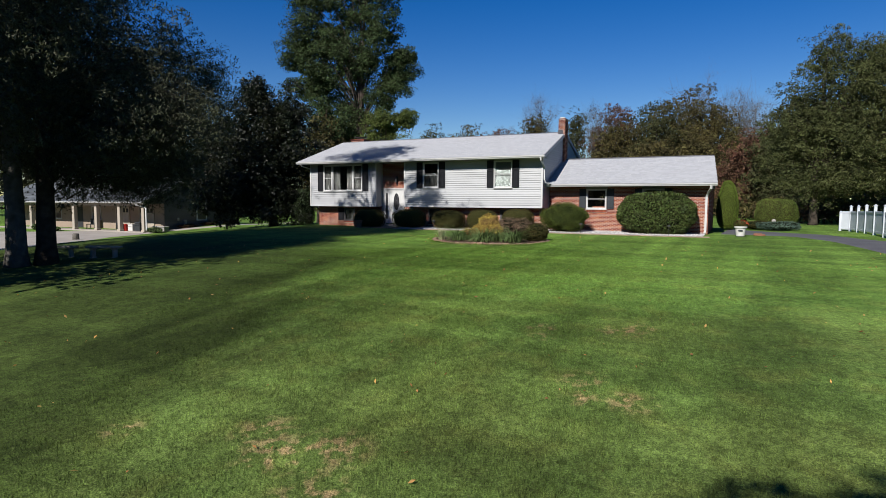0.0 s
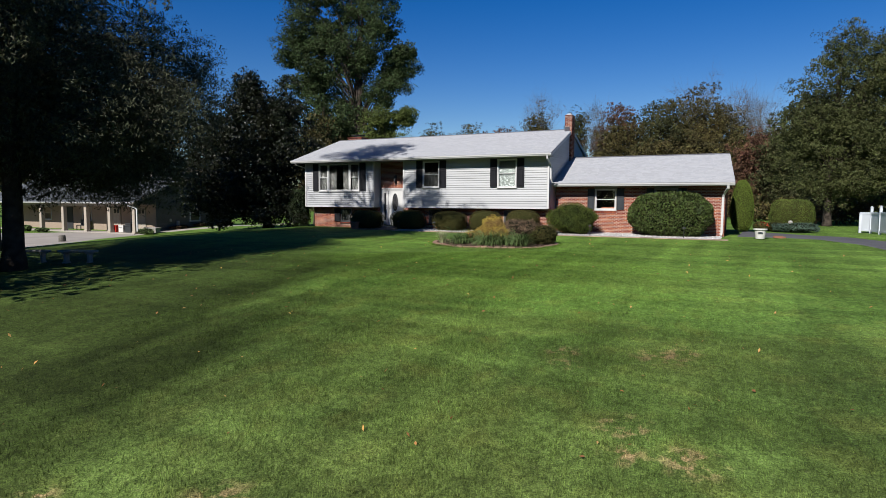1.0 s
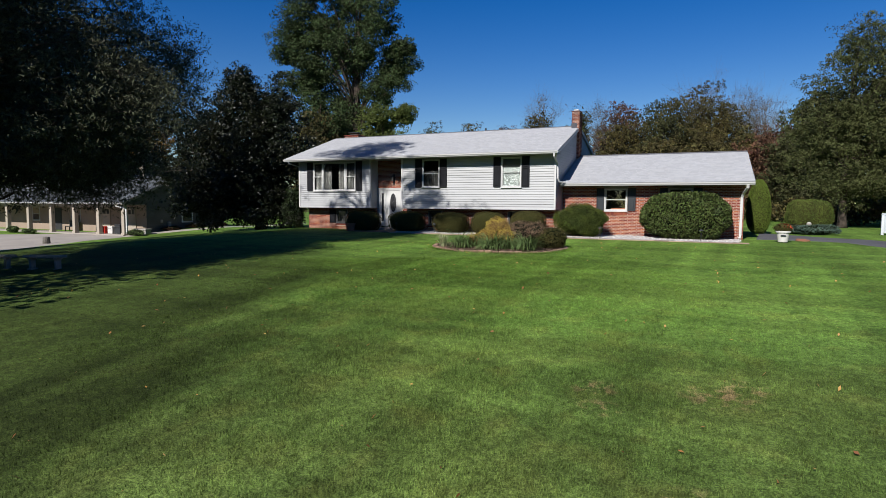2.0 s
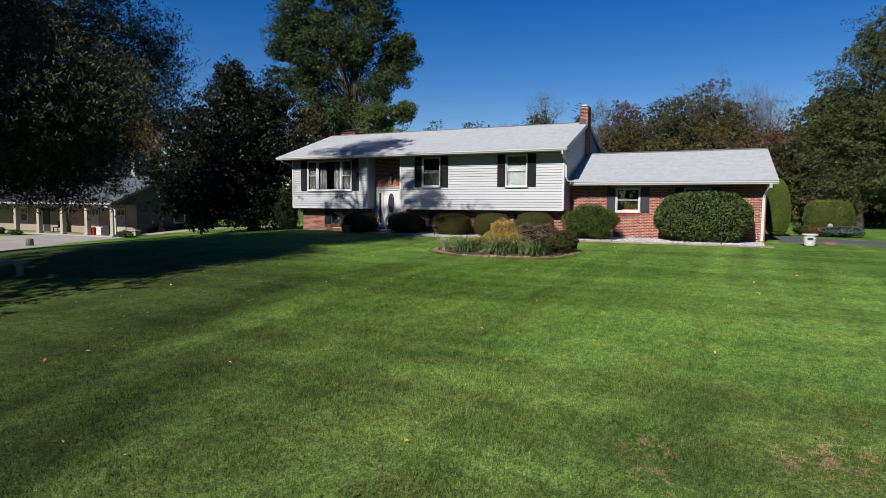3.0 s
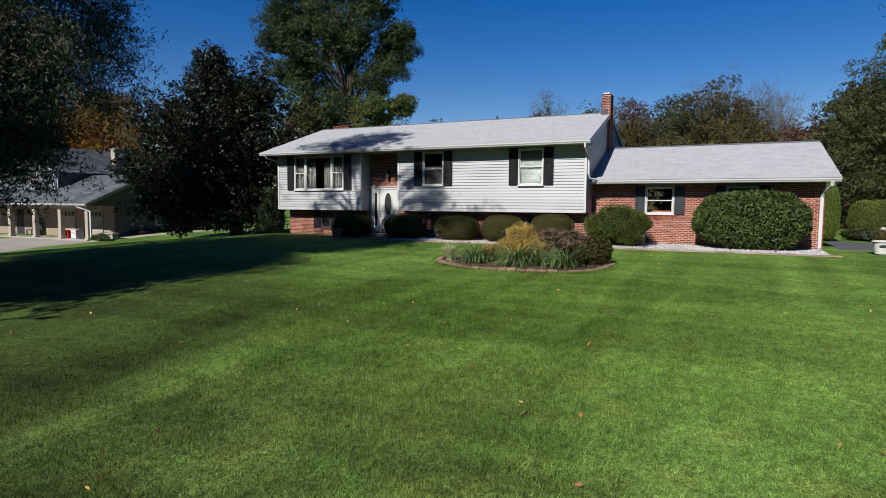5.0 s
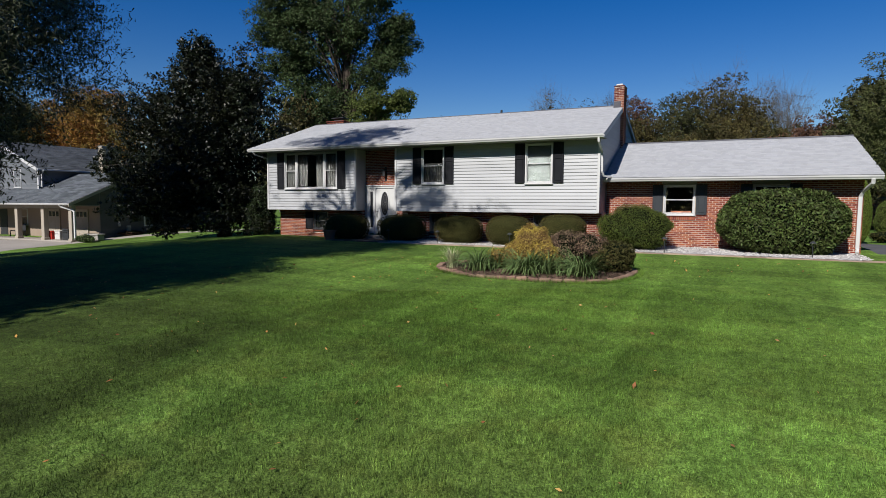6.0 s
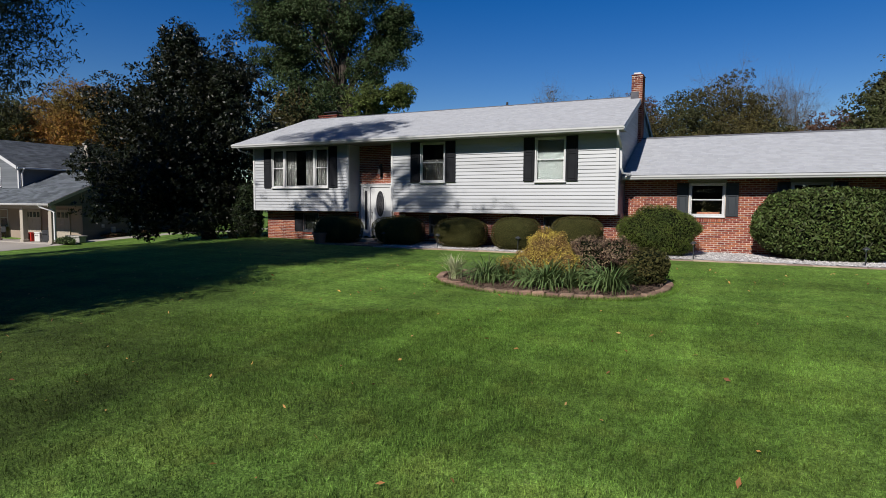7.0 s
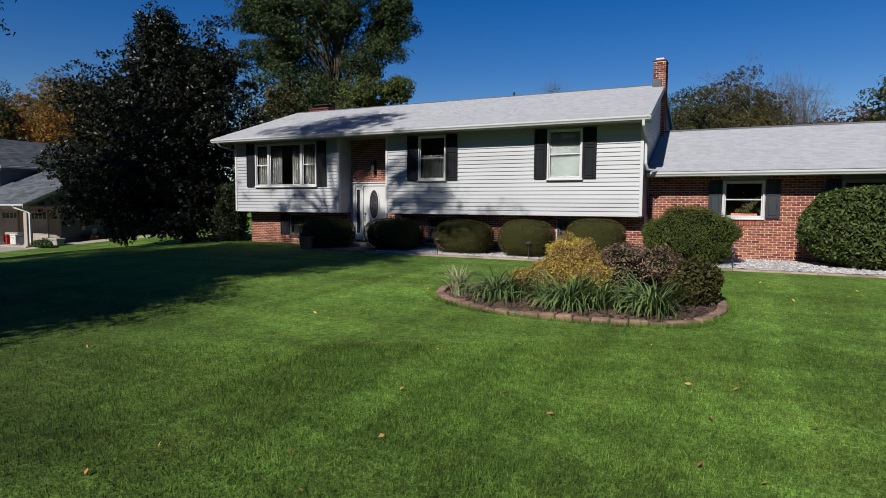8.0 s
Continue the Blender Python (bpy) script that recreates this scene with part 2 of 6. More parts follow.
M_asphalt = surface("asphalt", (0.075, 0.075, 0.082), (0.10, 0.10, 0.106), scale=0.8, fine=90, rough=0.9, bump=0.4, spread=0.25, gloss=0.2)
M_concrete = surface("concrete_pale", (0.32, 0.288, 0.256), (0.2688, 0.2432, 0.2176), scale=0.5, fine=60, rough=0.9, bump=0.2, spread=0.12, gloss=0.15)
M_bark = surface("bark", (0.075, 0.06, 0.048), (0.035, 0.028, 0.023), scale=4, fine=16, rough=0.95, bump=1.0, spread=0.4, gloss=0.1)
M_bark_grey = surface("bark_grey", (0.15, 0.14, 0.125), (0.07, 0.062, 0.055), scale=4, fine=16, rough=0.95, bump=1.0, spread=0.35, gloss=0.1)
# near-black filler: the shade between a shrub's leaves, put into the colour
M_core = surface("inner_shade", (0.0096, 0.0132, 0.006), (0.006, 0.0078, 0.0042), scale=5, fine=25, rough=1.0, bump=0.5, spread=0.3, gloss=0.02)
M_l_near = leafy("leaf_willow", (0.082, 0.088, 0.050), (0.050, 0.053, 0.032), spread=0.45, rough=0.6, gloss=0.14)
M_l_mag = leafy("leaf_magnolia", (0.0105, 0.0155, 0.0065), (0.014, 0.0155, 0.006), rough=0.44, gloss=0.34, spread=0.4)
M_l_oak = leafy("leaf_oak", (0.048, 0.071, 0.025), (0.031, 0.046, 0.017), spread=0.36)
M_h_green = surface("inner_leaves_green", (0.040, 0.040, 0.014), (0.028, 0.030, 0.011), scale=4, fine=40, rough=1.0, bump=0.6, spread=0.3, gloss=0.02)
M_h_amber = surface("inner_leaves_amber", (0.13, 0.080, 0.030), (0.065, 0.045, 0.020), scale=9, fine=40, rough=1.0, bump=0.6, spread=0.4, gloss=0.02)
M_l_low = leafy("leaf_linden", (0.092, 0.116, 0.028), (0.066, 0.086, 0.022), spread=0.3)
M_l_wood = leafy("leaf_wood", (0.058, 0.060, 0.022), (0.038, 0.041, 0.017), spread=0.32)
M_l_drive = leafy("leaf_ash", (0.078, 0.086, 0.030), (0.050, 0.058, 0.021), spread=0.32)
M_l_olive = leafy("leaf_olive", (0.090, 0.072, 0.025), (0.052, 0.048, 0.019), spread=0.32)
M_l_rust = leafy("leaf_rust", (0.120, 0.056, 0.036), (0.080, 0.048, 0.030), spread=0.28)
M_l_gold = leafy("leaf_amber", (0.24, 0.108, 0.025), (0.115, 0.096, 0.029), scale=0.25)
M_l_grey = leafy("leaf_sparse", (0.12, 0.10, 0.075), (0.085, 0.062, 0.055))
M_l_box = leafy("leaf_boxwood", (0.080, 0.070, 0.024), (0.052, 0.053, 0.018), spread=0.13, scale=1.5, gloss=0.08, rough=0.8)
M_l_bush = leafy("leaf_privet", (0.125, 0.155, 0.032), (0.070, 0.092, 0.021), spread=0.32, scale=2.0)
M_l_yew = leafy("leaf_yew", (0.092, 0.112, 0.021), (0.044, 0.062, 0.014), spread=0.35, scale=2.5)
M_l_vib = leafy("leaf_viburnum", (0.080, 0.104, 0.027), (0.042, 0.060, 0.016), spread=0.46, rough=0.6, gloss=0.2, scale=3.0)
M_l_holly = leafy("leaf_holly", (0.034, 0.050, 0.018), (0.022, 0.034, 0.012), rough=0.4, gloss=0.45, spread=0.4, scale=2)
M_l_arb = leafy("leaf_arborvitae", (0.15, 0.20, 0.034), (0.11, 0.155, 0.026), spread=0.2)
M_l_yellow = leafy("leaf_golden", (0.45, 0.34, 0.066), (0.24, 0.15, 0.055), spread=0.34, scale=2.5)
M_l_brown = leafy("leaf_burgundy", (0.215, 0.140, 0.098), (0.095, 0.066, 0.042), spread=0.45, scale=2.5)
M_l_lily = leafy("leaf_lily", (0.135, 0.190, 0.068), (0.062, 0.098, 0.030), spread=0.3, scale=3)
M_l_stripe = leafy("leaf_variegated", (0.48, 0.47, 0.30), (0.27, 0.29, 0.15), spread=0.3, scale=3)
M_l_juniper = leafy("leaf_juniper", (0.10, 0.15, 0.115), (0.07, 0.11, 0.085), spread=0.25, scale=2)
M_l_red = leafy("petal_red", (0.42, 0.03, 0.03), (0.25, 0.05, 0.02), spread=0.3)
M_l_dead = leafy("leaf_fallen", (0.42, 0.19, 0.06), (0.34, 0.20, 0.09), spread=0.4)
M_clay = surface("terracotta_pot", (0.34, 0.13, 0.08), (0.25, 0.10, 0.065), scale=4, fine=40, rough=0.85, bump=0.1, spread=0.12)
M_plastic = surface("planter_white", (0.5328, 0.5256, 0.504), (0.4752, 0.4608, 0.4392), scale=3, fine=40, rough=0.5, bump=0.03, spread=0.05, gloss=0.35)
M_tan = surface("stucco_tan", (0.276, 0.216, 0.168), (0.24, 0.186, 0.147), scale=0.7, fine=50, rough=0.9, bump=0.2, spread=0.08)
M_tan_trim = surface("trim_cream", (0.336, 0.294, 0.24), (0.3, 0.264, 0.216), scale=1, fine=40, rough=0.7, bump=0.05, spread=0.05)
M_bluegrey = surface("siding_slate", (0.128, 0.1376, 0.1504), (0.1088, 0.1184, 0.128), scale=0.7, fine=40, rough=0.7, bump=0.05, spread=0.08, pick="island")
# end wall turned from the sun: its shade is put into this colour
M_darkside = surface("siding_shaded", (0.105, 0.098, 0.0945), (0.084, 0.0805, 0.077), scale=0.7, fine=40, rough=0.75, bump=0.1, spread=0.1, pick="island")
M_fence = surface("fence_vinyl", (0.50, 0.53, 0.57), (0.43, 0.46, 0.50), scale=1, fine=40, rough=0.5, bump=0.03, spread=0.05)
M_stone = surface("cast_stone", (0.34, 0.32, 0.29), (0.24, 0.23, 0.21), scale=5, fine=50, rough=0.95, bump=0.4, spread=0.2)
M_red = surface("plastic_red", (0.50, 0.035, 0.025), (0.42, 0.03, 0.02), scale=3, fine=30, rough=0.4, bump=0.02, spread=0.06)
M_dark = surface("plastic_dark", (0.025, 0.027, 0.03), (0.035, 0.037, 0.04), scale=3, fine=30, rough=0.5, bump=0.05, spread=0.15)
M_rust = surface("stone_red", (0.20, 0.085, 0.05), (0.15, 0.07, 0.045), scale=6, fine=40, rough=0.9, bump=0.4, spread=0.2)

# ---- building tools ----
rng = np.random.default_rng(7)
AT = {}


def smooth(a, b, v):
    t = np.clip((v - a) / (b - a), 0, 1)
    return t * t * (3 - 2 * t)


def land(x, y):
    """The height of the ground."""
    z = np.interp(y, [-200, -60, -35, -28, -25.5, -22, -15, -9, -1.5, 3, 30, 120, 500], [-3, -1.6, -0.75, -0.25, -0.03, 0.3, 0.66, 0.86, 1.05, 1.08, 1.0, 1.2, 2.0])
    z = z - 1.35 * smooth(-14, -36, x) * smooth(-40, -10, y) * (1 - 0.45 * smooth(2, 12, y)) - 0.10 * smooth(-8, -12, x) * smooth(-10, -14, y)
    return z + 0.02 * np.sin(x * 0.7) * np.sin(y * 0.6 + 1)


class Geo:
    """Collects vertices and faces of one mesh."""
    def __init__(self):
        self.v, self.f = [], []

    def poly(self, pts):
        n = len(self.v)
        self.v += [tuple(p) for p in pts]
        self.f.append(tuple(range(n, n + len(pts))))
        return self

    def box(self, x0, y0, z0, x1, y1, z1, c=0.0, m=None):
        if c <= 0:
            p = [(x0, y0, z0), (x1, y0, z0), (x1, y1, z0), (x0, y1, z0), (x0, y0, z1), (x1, y0, z1), (x1, y1, z1), (x0, y1, z1)]
            q = [(0, 3, 2, 1), (4, 5, 6, 7), (0, 1, 5, 4), (1, 2, 6, 5), (2, 3, 7, 6), (3, 0, 4, 7)]
        else:
            lo, hi, p, q, ix = (x0, y0, z0), (x1, y1, z1), [], [], {}
            c = min(c, (x1 - x0) * 0.45, (y1 - y0) * 0.45, (z1 - z0) * 0.45)
            for s in range(8):
                corner = [hi[k] if s >> k & 1 else lo[k] for k in range(3)]
                for a in range(3):
                    w = [corner[k] if k == a else corner[k] + (-c if s >> k & 1 else c) for k in range(3)]
                    ix[s, a] = len(p)
                    p.append(tuple(w))
            for a in range(3):
                b, d = (a + 1) % 3, (a + 2) % 3
                for side in (0, 1):
                    o = side << a
                    loop = [ix[o, a], ix[o | 1 << b, a], ix[o | 1 << b | 1 << d, a], ix[o | 1 << d, a]]
                    q.append(tuple(loop if side else loop[::-1]))
                for sb in (0, 1):
                    for sd in (0, 1):
                        o = sb << b | sd << d
                        q.append((ix[o, b], ix[o | 1 << a, b], ix[o | 1 << a, d], ix[o, d]) if sb ^ sd else (ix[o, d], ix[o | 1 << a, d], ix[o | 1 << a, b], ix[o, b]))
            for s in range(8):
                t = (ix[s, 0], ix[s, 1], ix[s, 2])
                q.append(t if bin(s).count("1") % 2 else t[::-1])
        if m is not None:
            p = [tuple(m @ Vector(w)) for w in p]
        n = len(self.v)
        self.v += p
        self.f += [tuple(n + i for i in w) for w in q]
        return self

    def extrude(self, outline, axis, a, b):
        """A prism: outline in the two other axes, from a to b along axis."""
        def at(p, w):
            p = list(p)
            p.insert(axis, w)
            return tuple(p)
        n, k = len(self.v), len(outline)
        self.v += [at(p, a) for p in outline] + [at(p, b) for p in outline]
        self.f += [tuple(n + i for i in range(k))[::-1], tuple(n + k + i for i in range(k))]
        self.f += [(n + i, n + (i + 1) % k, n + k + (i + 1) % k, n + k + i) for i in range(k)]
        return self

    def tube(self, pts, radii, sides=8, cap=True):
        n = len(self.v)
        pts = [Vector(p) for p in pts]
        if not isinstance(radii, (list, tuple)):
            radii = [radii] * len(pts)
        up = Vector((0.13, 0.97, 0.2))
        for i, p in enumerate(pts):
            d = (pts[min(i + 1, len(pts) - 1)] - pts[max(i - 1, 0)]).normalized()
            u = d.cross(up)
            if u.length < 0.05:
                u = d.cross(Vector((1, 0, 0)))
            u.normalize()
            w = d.cross(u)
            for s in range(sides):
                a = 2 * math.pi * s / sides
                self.v.append(tuple(p + radii[i] * (math.cos(a) * u + math.sin(a) * w)))
        for i in range(len(pts) - 1):
            for s in range(sides):
                a, b = n + i * sides + s, n + i * sides + (s + 1) % sides
                self.f.append((a, a + sides, b + sides, b))
        if cap:
            self.f.append(tuple(n + s for s in range(sides)))
            self.f.append(tuple(n + (len(pts) - 1) * sides + s for s in range(sides))[::-1])
        return self

    def lathe(self, profile, x, y, sides=20):
        """profile: rows of (radius, z)."""
        n = len(self.v)
        for r, z in profile:
            for s in range(sides):
                a = 2 * math.pi * s / sides
                self.v.append((x + r * math.cos(a), y + r * math.sin(a), z))
        for i in range(len(profile) - 1):
            for s in range(sides):
                a, b = n + i * sides + s, n + i * sides + (s + 1) % sides
                self.f.append((a, b, b + sides, a + sides))
        self.f.append(tuple(n + s for s in range(sides))[::-1])
        self.f.append(tuple(n + (len(profile) - 1) * sides + s for s in range(sides)))
        return self

    def mesh(self, name, material, soft=False):
        d = bpy.data.meshes.new(name)
        d.from_pydata(self.v, [], self.f)
        d.materials.append(material)
        if soft:
            d.polygons.foreach_set("use_smooth", [True] * len(d.polygons))
        return d


def quick(name, V, F, material, soft=False):
    """A mesh from arrays: V (n, 3), F (m, k)."""
    V, F = np.asarray(V, np.float32), np.asarray(F, np.int32)
    d = bpy.data.meshes.new(name)
    d.vertices.add(len(V))
    d.vertices.foreach_set("co", V.ravel())
    d.loops.add(F.size)
    d.loops.foreach_set("vertex_index", F.ravel())
    d.polygons.add(len(F))
    d.polygons.foreach_set("loop_start", np.arange(0, F.size, F.shape[1], dtype=np.int32))
    d.update(calc_edges=True)
    if soft:
        d.polygons.foreach_set("use_smooth", [True] * len(F))
    d.materials.append(material)
    return d


def thing(name, at, label, category, group="", kind=""):
    root = new(name)
    root.empty_display_size = 0.2
    root.location = at
    AT[root.name] = at
    return tagged(root, label, category, group, kind)


def part(name, geo, material, parent, label="", soft=False, kind=""):
    """A mesh under a thing or a part; its geometry is in the world's coordinates."""
    ob = new(name, geo.mesh(name, material, soft) if isinstance(geo, Geo) else geo)
    ob.parent = parent
    if parent.name in AT:
        ob.matrix_parent_inverse = Matrix.Translation(-Vector(AT[parent.name]))
    return tagged(ob, label, kind=kind)


def solo(name, geo, material, label, category, kind="", group="", soft=False):
    return tagged(new(name, geo.mesh(name, material, soft) if isinstance(geo, Geo) else geo), label, category, group, kind)


# ---- leaves, shrubs and trees ----
def leaf_mesh(name, P, size, material, N=None, slim=0.55, droop=0.0, ragged=0.35, tidy=0.25, sharp=False):
    """Leaves as small bent quads, or as pointed triangles, round the points P; N: the way that they face, roughly."""
    n = len(P)
    face = rng.normal(size=(n, 3))
    if N is not None:
        face = face * (1 - tidy) + N
    face /= np.linalg.norm(face, axis=1)[:, None] + 1e-9
    axis = rng.normal(size=(n, 3))
    axis[:, 2] -= droop
    axis -= face * np.sum(axis * face, 1)[:, None]
    axis /= np.linalg.norm(axis, axis=1)[:, None] + 1e-9
    side = np.cross(face, axis)
    s = (size * (1 + ragged * rng.uniform(-1, 1, n)))[:, None]
    if sharp:
        V = np.stack([P - axis * s + side * s * slim, P - axis * s - side * s * slim, P + axis * s - face * s * 0.25], 1).reshape(-1, 3)
        return quick(name, V, np.arange(3 * n).reshape(n, 3), material)
    V = np.stack([P - axis * s, P + side * s * slim, P + axis * s * 1.0 - face * s * 0.25, P - side * s * slim], 1).reshape(-1, 3)
    return quick(name, V, np.arange(4 * n).reshape(n, 4), material)


def clump_points(centres, radius, per, flat=0.75, twigs=0):
    """Leaves round the centres of the boughs; with twigs, they sit in so many small sprays on each bough's skin."""
    n = len(centres)
    R = np.asarray(radius, float) if np.ndim(radius) else np.full(n, float(radius))
    k = n * (twigs or per)
    d = rng.normal(size=(k, 3))
    d /= np.linalg.norm(d, axis=1)[:, None]
    r = rng.uniform(0.25, 1, k) ** (0.4 if twigs else 0.6)
    P = np.repeat(centres, twigs or per, 0) + d * (r * np.repeat(R, twigs or per))[:, None] * np.array([1, 1, flat])
    if not twigs:
        return P, d
    each = max(1, per // twigs)
    e = rng.normal(size=(k * each, 3))
    e /= np.linalg.norm(e, axis=1)[:, None]
    size = np.repeat(np.repeat(R, twigs) * rng.uniform(0.20, 0.40, k), each)
    off = e * (size * rng.uniform(0.2, 1, k * each) ** 0.5)[:, None] * np.array([1, 1, 0.7])
    return np.repeat(P, each, 0) + off, np.repeat(d, each, 0) * 0.6 + e * 0.6


def lobe_points(lobes, n):
    """Clump centres near the skin of a crown made of lobes (x, y, z, rx, ry, rz)."""
    L = np.array(lobes, float)
    w = (L[:, 3] * L[:, 4] * L[:, 5]) ** 0.55
    k = rng.choice(len(L), n, p=w / w.sum())
    d = rng.normal(size=(n, 3))
    d /= np.linalg.norm(d, axis=1)[:, None]
    r = rng.uniform(0.22, 1.0, n) ** 0.45
    r *= 1 + 0.16 * rng.normal(size=n)
    return L[k, :3] + d * r[:, None] * L[k, 3:]


def tree(name, label, x, y, h, lobes, leaf, material, clumps=160, per=110, clump=0.9, trunk=0.3, bark=None, lean=(0, 0), droop=0.3, slim=0.5, limbs=26, group="", category="tree", bare=False, top=0.9, tidy=0.25, single=False, core=0, core_leaf=0.5, twigs=0, core_fill=0.66):
    """A tapered trunk, limbs that reach the clumps, and a crown of single leaves. lobes are relative to the trunk's foot."""
    z = float(land(x, y)) - 0.1
    root = thing(name, (x, y, z), label, category, group)
    g = Geo()
    base = Vector((x, y, z))
    spine = [base + Vector((lean[0] * t + 0.10 * math.sin(5 * t + x), lean[1] * t + 0.10 * math.cos(4 * t + y), h * top * t)) for t in (0, 0.04, 0.12, 0.25, 0.4, 0.6, 0.8, 1.0)]
    g.tube(spine, [trunk * k for k in (1.5, 1.12, 1.0, 0.9, 0.75, 0.5, 0.28, 0.08)], 10)
    C = lobe_points([(x + a, y + b, z + c, rx, ry, rz) for a, b, c, rx, ry, rz in lobes], clumps)
    C[:len(lobes)] = [(x + a, y + b, z + c) for a, b, c, _, _, _ in lobes]
    for i in range(min(limbs, clumps)):
        c = Vector(C[i])
        t = min(0.92, max(0.22, (c.z - z) / (h * top) * 0.62))
        k = t * (len(spine) - 1)
        # a limb starts on the spine, rises, then bends out to its clump
        ts = [0, 0.04, 0.12, 0.25, 0.4, 0.6, 0.8, 1.0]
        j = max(q for q in range(7) if ts[q] <= t)
        a = spine[j].lerp(spine[j + 1], (t - ts[j]) / (ts[j + 1] - ts[j]))
        m1 = a.lerp(c, 0.35) + Vector((0, 0, (c - a).length * 0.10))
        m2 = a.lerp(c, 0.7) + Vector((rng.normal() * 0.15, rng.normal() * 0.15, (c - a).length * 0.08))
        r0 = trunk * (0.34 if i < 8 else 0.2) * (1 - 0.5 * t)
        if single:
            part("limb", Geo().tube([a, m1, m2, c], [r0, r0 * 0.7, r0 * 0.42, r0 * 0.12], 6), bark or M_bark, root, soft=True)
        else:
            g.tube([a, m1, m2, c], [r0, r0 * 0.7, r0 * 0.42, r0 * 0.12], 6, False)
        if bare:
            for _ in range(14):
                e = c + Vector((rng.normal() * clump * 0.9, rng.normal() * clump * 0.9, abs(rng.normal()) * clump * 1.2))
                g.tube([m2.lerp(c, rng.uniform(0, 1)), m2.lerp(e, 0.6), e], [r0 * 0.34, r0 * 0.24, r0 * 0.10], 3, False)
    part("trunk", g, bark or M_bark, root, soft=True)
    R = clump * rng.uniform(0.6, 1.35, clumps)
    P, N = clump_points(C, R, per, twigs=twigs)
    N = N * 0.7 + np.array([0, 0, 0.5])
    part("crown", leaf_mesh("crown", P, leaf, material, N, slim, droop, tidy=tidy, sharp=name != "magnolia"), material, root)
    if core:
        # the closed inside of the crown: broad sprays that keep the sky from showing through
        L = np.array([(x + a, y + b, z + c, rx, ry, rz) for a, b, c, rx, ry, rz in lobes])
        w = L[:, 3] * L[:, 4] * L[:, 5]
        k = rng.choice(len(L), core * len(L), p=w / w.sum())
        d = rng.normal(size=(len(k), 3))
        d /= np.linalg.norm(d, axis=1)[:, None]
        Q = L[k, :3] + d * (core_fill * rng.uniform(0, 1, len(k)) ** 0.4)[:, None] * L[k, 3:]
        part("inner_foliage", leaf_mesh("inner_foliage", Q, core_leaf, material, None, 0.7, sharp=True), material, root)
    return root


def more_crown(root, x, y, lobes, leaf, material, clumps, per, clump, droop=0.9, slim=0.3, thick=1.0, twigs=0, core=0):
    """A further part of a tree's crown, with twigs that carry its clumps."""
    z = float(land(x, y)) - 0.1
    C = lobe_points([(x + a, y + b, z + c, rx, ry, rz) for a, b, c, rx, ry, rz in lobes], clumps)
    P, N = clump_points(C, clump * rng.uniform(0.6, 1.35, clumps), per, twigs=twigs)
    part("crown", leaf_mesh("crown", P, leaf, material, N * 0.7 + np.array([0, 0, 0.5]), slim, droop, sharp=True), material, root)
    if core:
        L = np.array([(x + a, y + b, z + c, rx, ry, rz) for a, b, c, rx, ry, rz in lobes])
        w = L[:, 3] * L[:, 4] * L[:, 5]
        k = rng.choice(len(L), core * len(L), p=w / w.sum())
        d = rng.normal(size=(len(k), 3))
        d /= np.linalg.norm(d, axis=1)[:, None]
        Q = L[k, :3] + d * (0.72 * rng.uniform(0, 1, len(k)) ** 0.4)[:, None] * L[k, 3:]
        part("inner_foliage", leaf_mesh("inner_foliage", Q, 0.11, material, None, 0.5, sharp=True), material, root)
    g = Geo()
    for c in C[::3 if thick == 1.0 else 1]:
        c = Vector(c)
        b = Vector((x, y, c.z - 1.0)).lerp(c, 0.55) + Vector((0, 0, 0.2))
        g.tube([b, b.lerp(c, 0.5) + Vector((0.05, 0.05, 0.15)), c, c + Vector((rng.normal() * 0.3, rng.normal() * 0.3, -0.4))], [0.03 * thick, 0.022 * thick, 0.013 * thick, 0.004], 5, False)
    part("twig_mass", g, M_bark, root, kind="stuff")


def super_points(n, rx, ry, rz, e, lift=0.0):
    """Points on a rounded block of half sizes rx, ry, rz; e above 2 is boxier."""
    d = rng.normal(size=(n, 3))
    d /= np.linalg.norm(d, axis=1)[:, None]
    k = (np.abs(d[:, 0]) ** e + np.abs(d[:, 1]) ** e + np.abs(d[:, 2]) ** e) ** (-1 / e)
    p = d * k[:, None]
    nrm = np.sign(p) * np.abs(p) ** (e - 1) / np.array([rx, ry, rz])
    nrm /= np.linalg.norm(nrm, axis=1)[:, None]
    return p * np.array([rx, ry, rz]), nrm


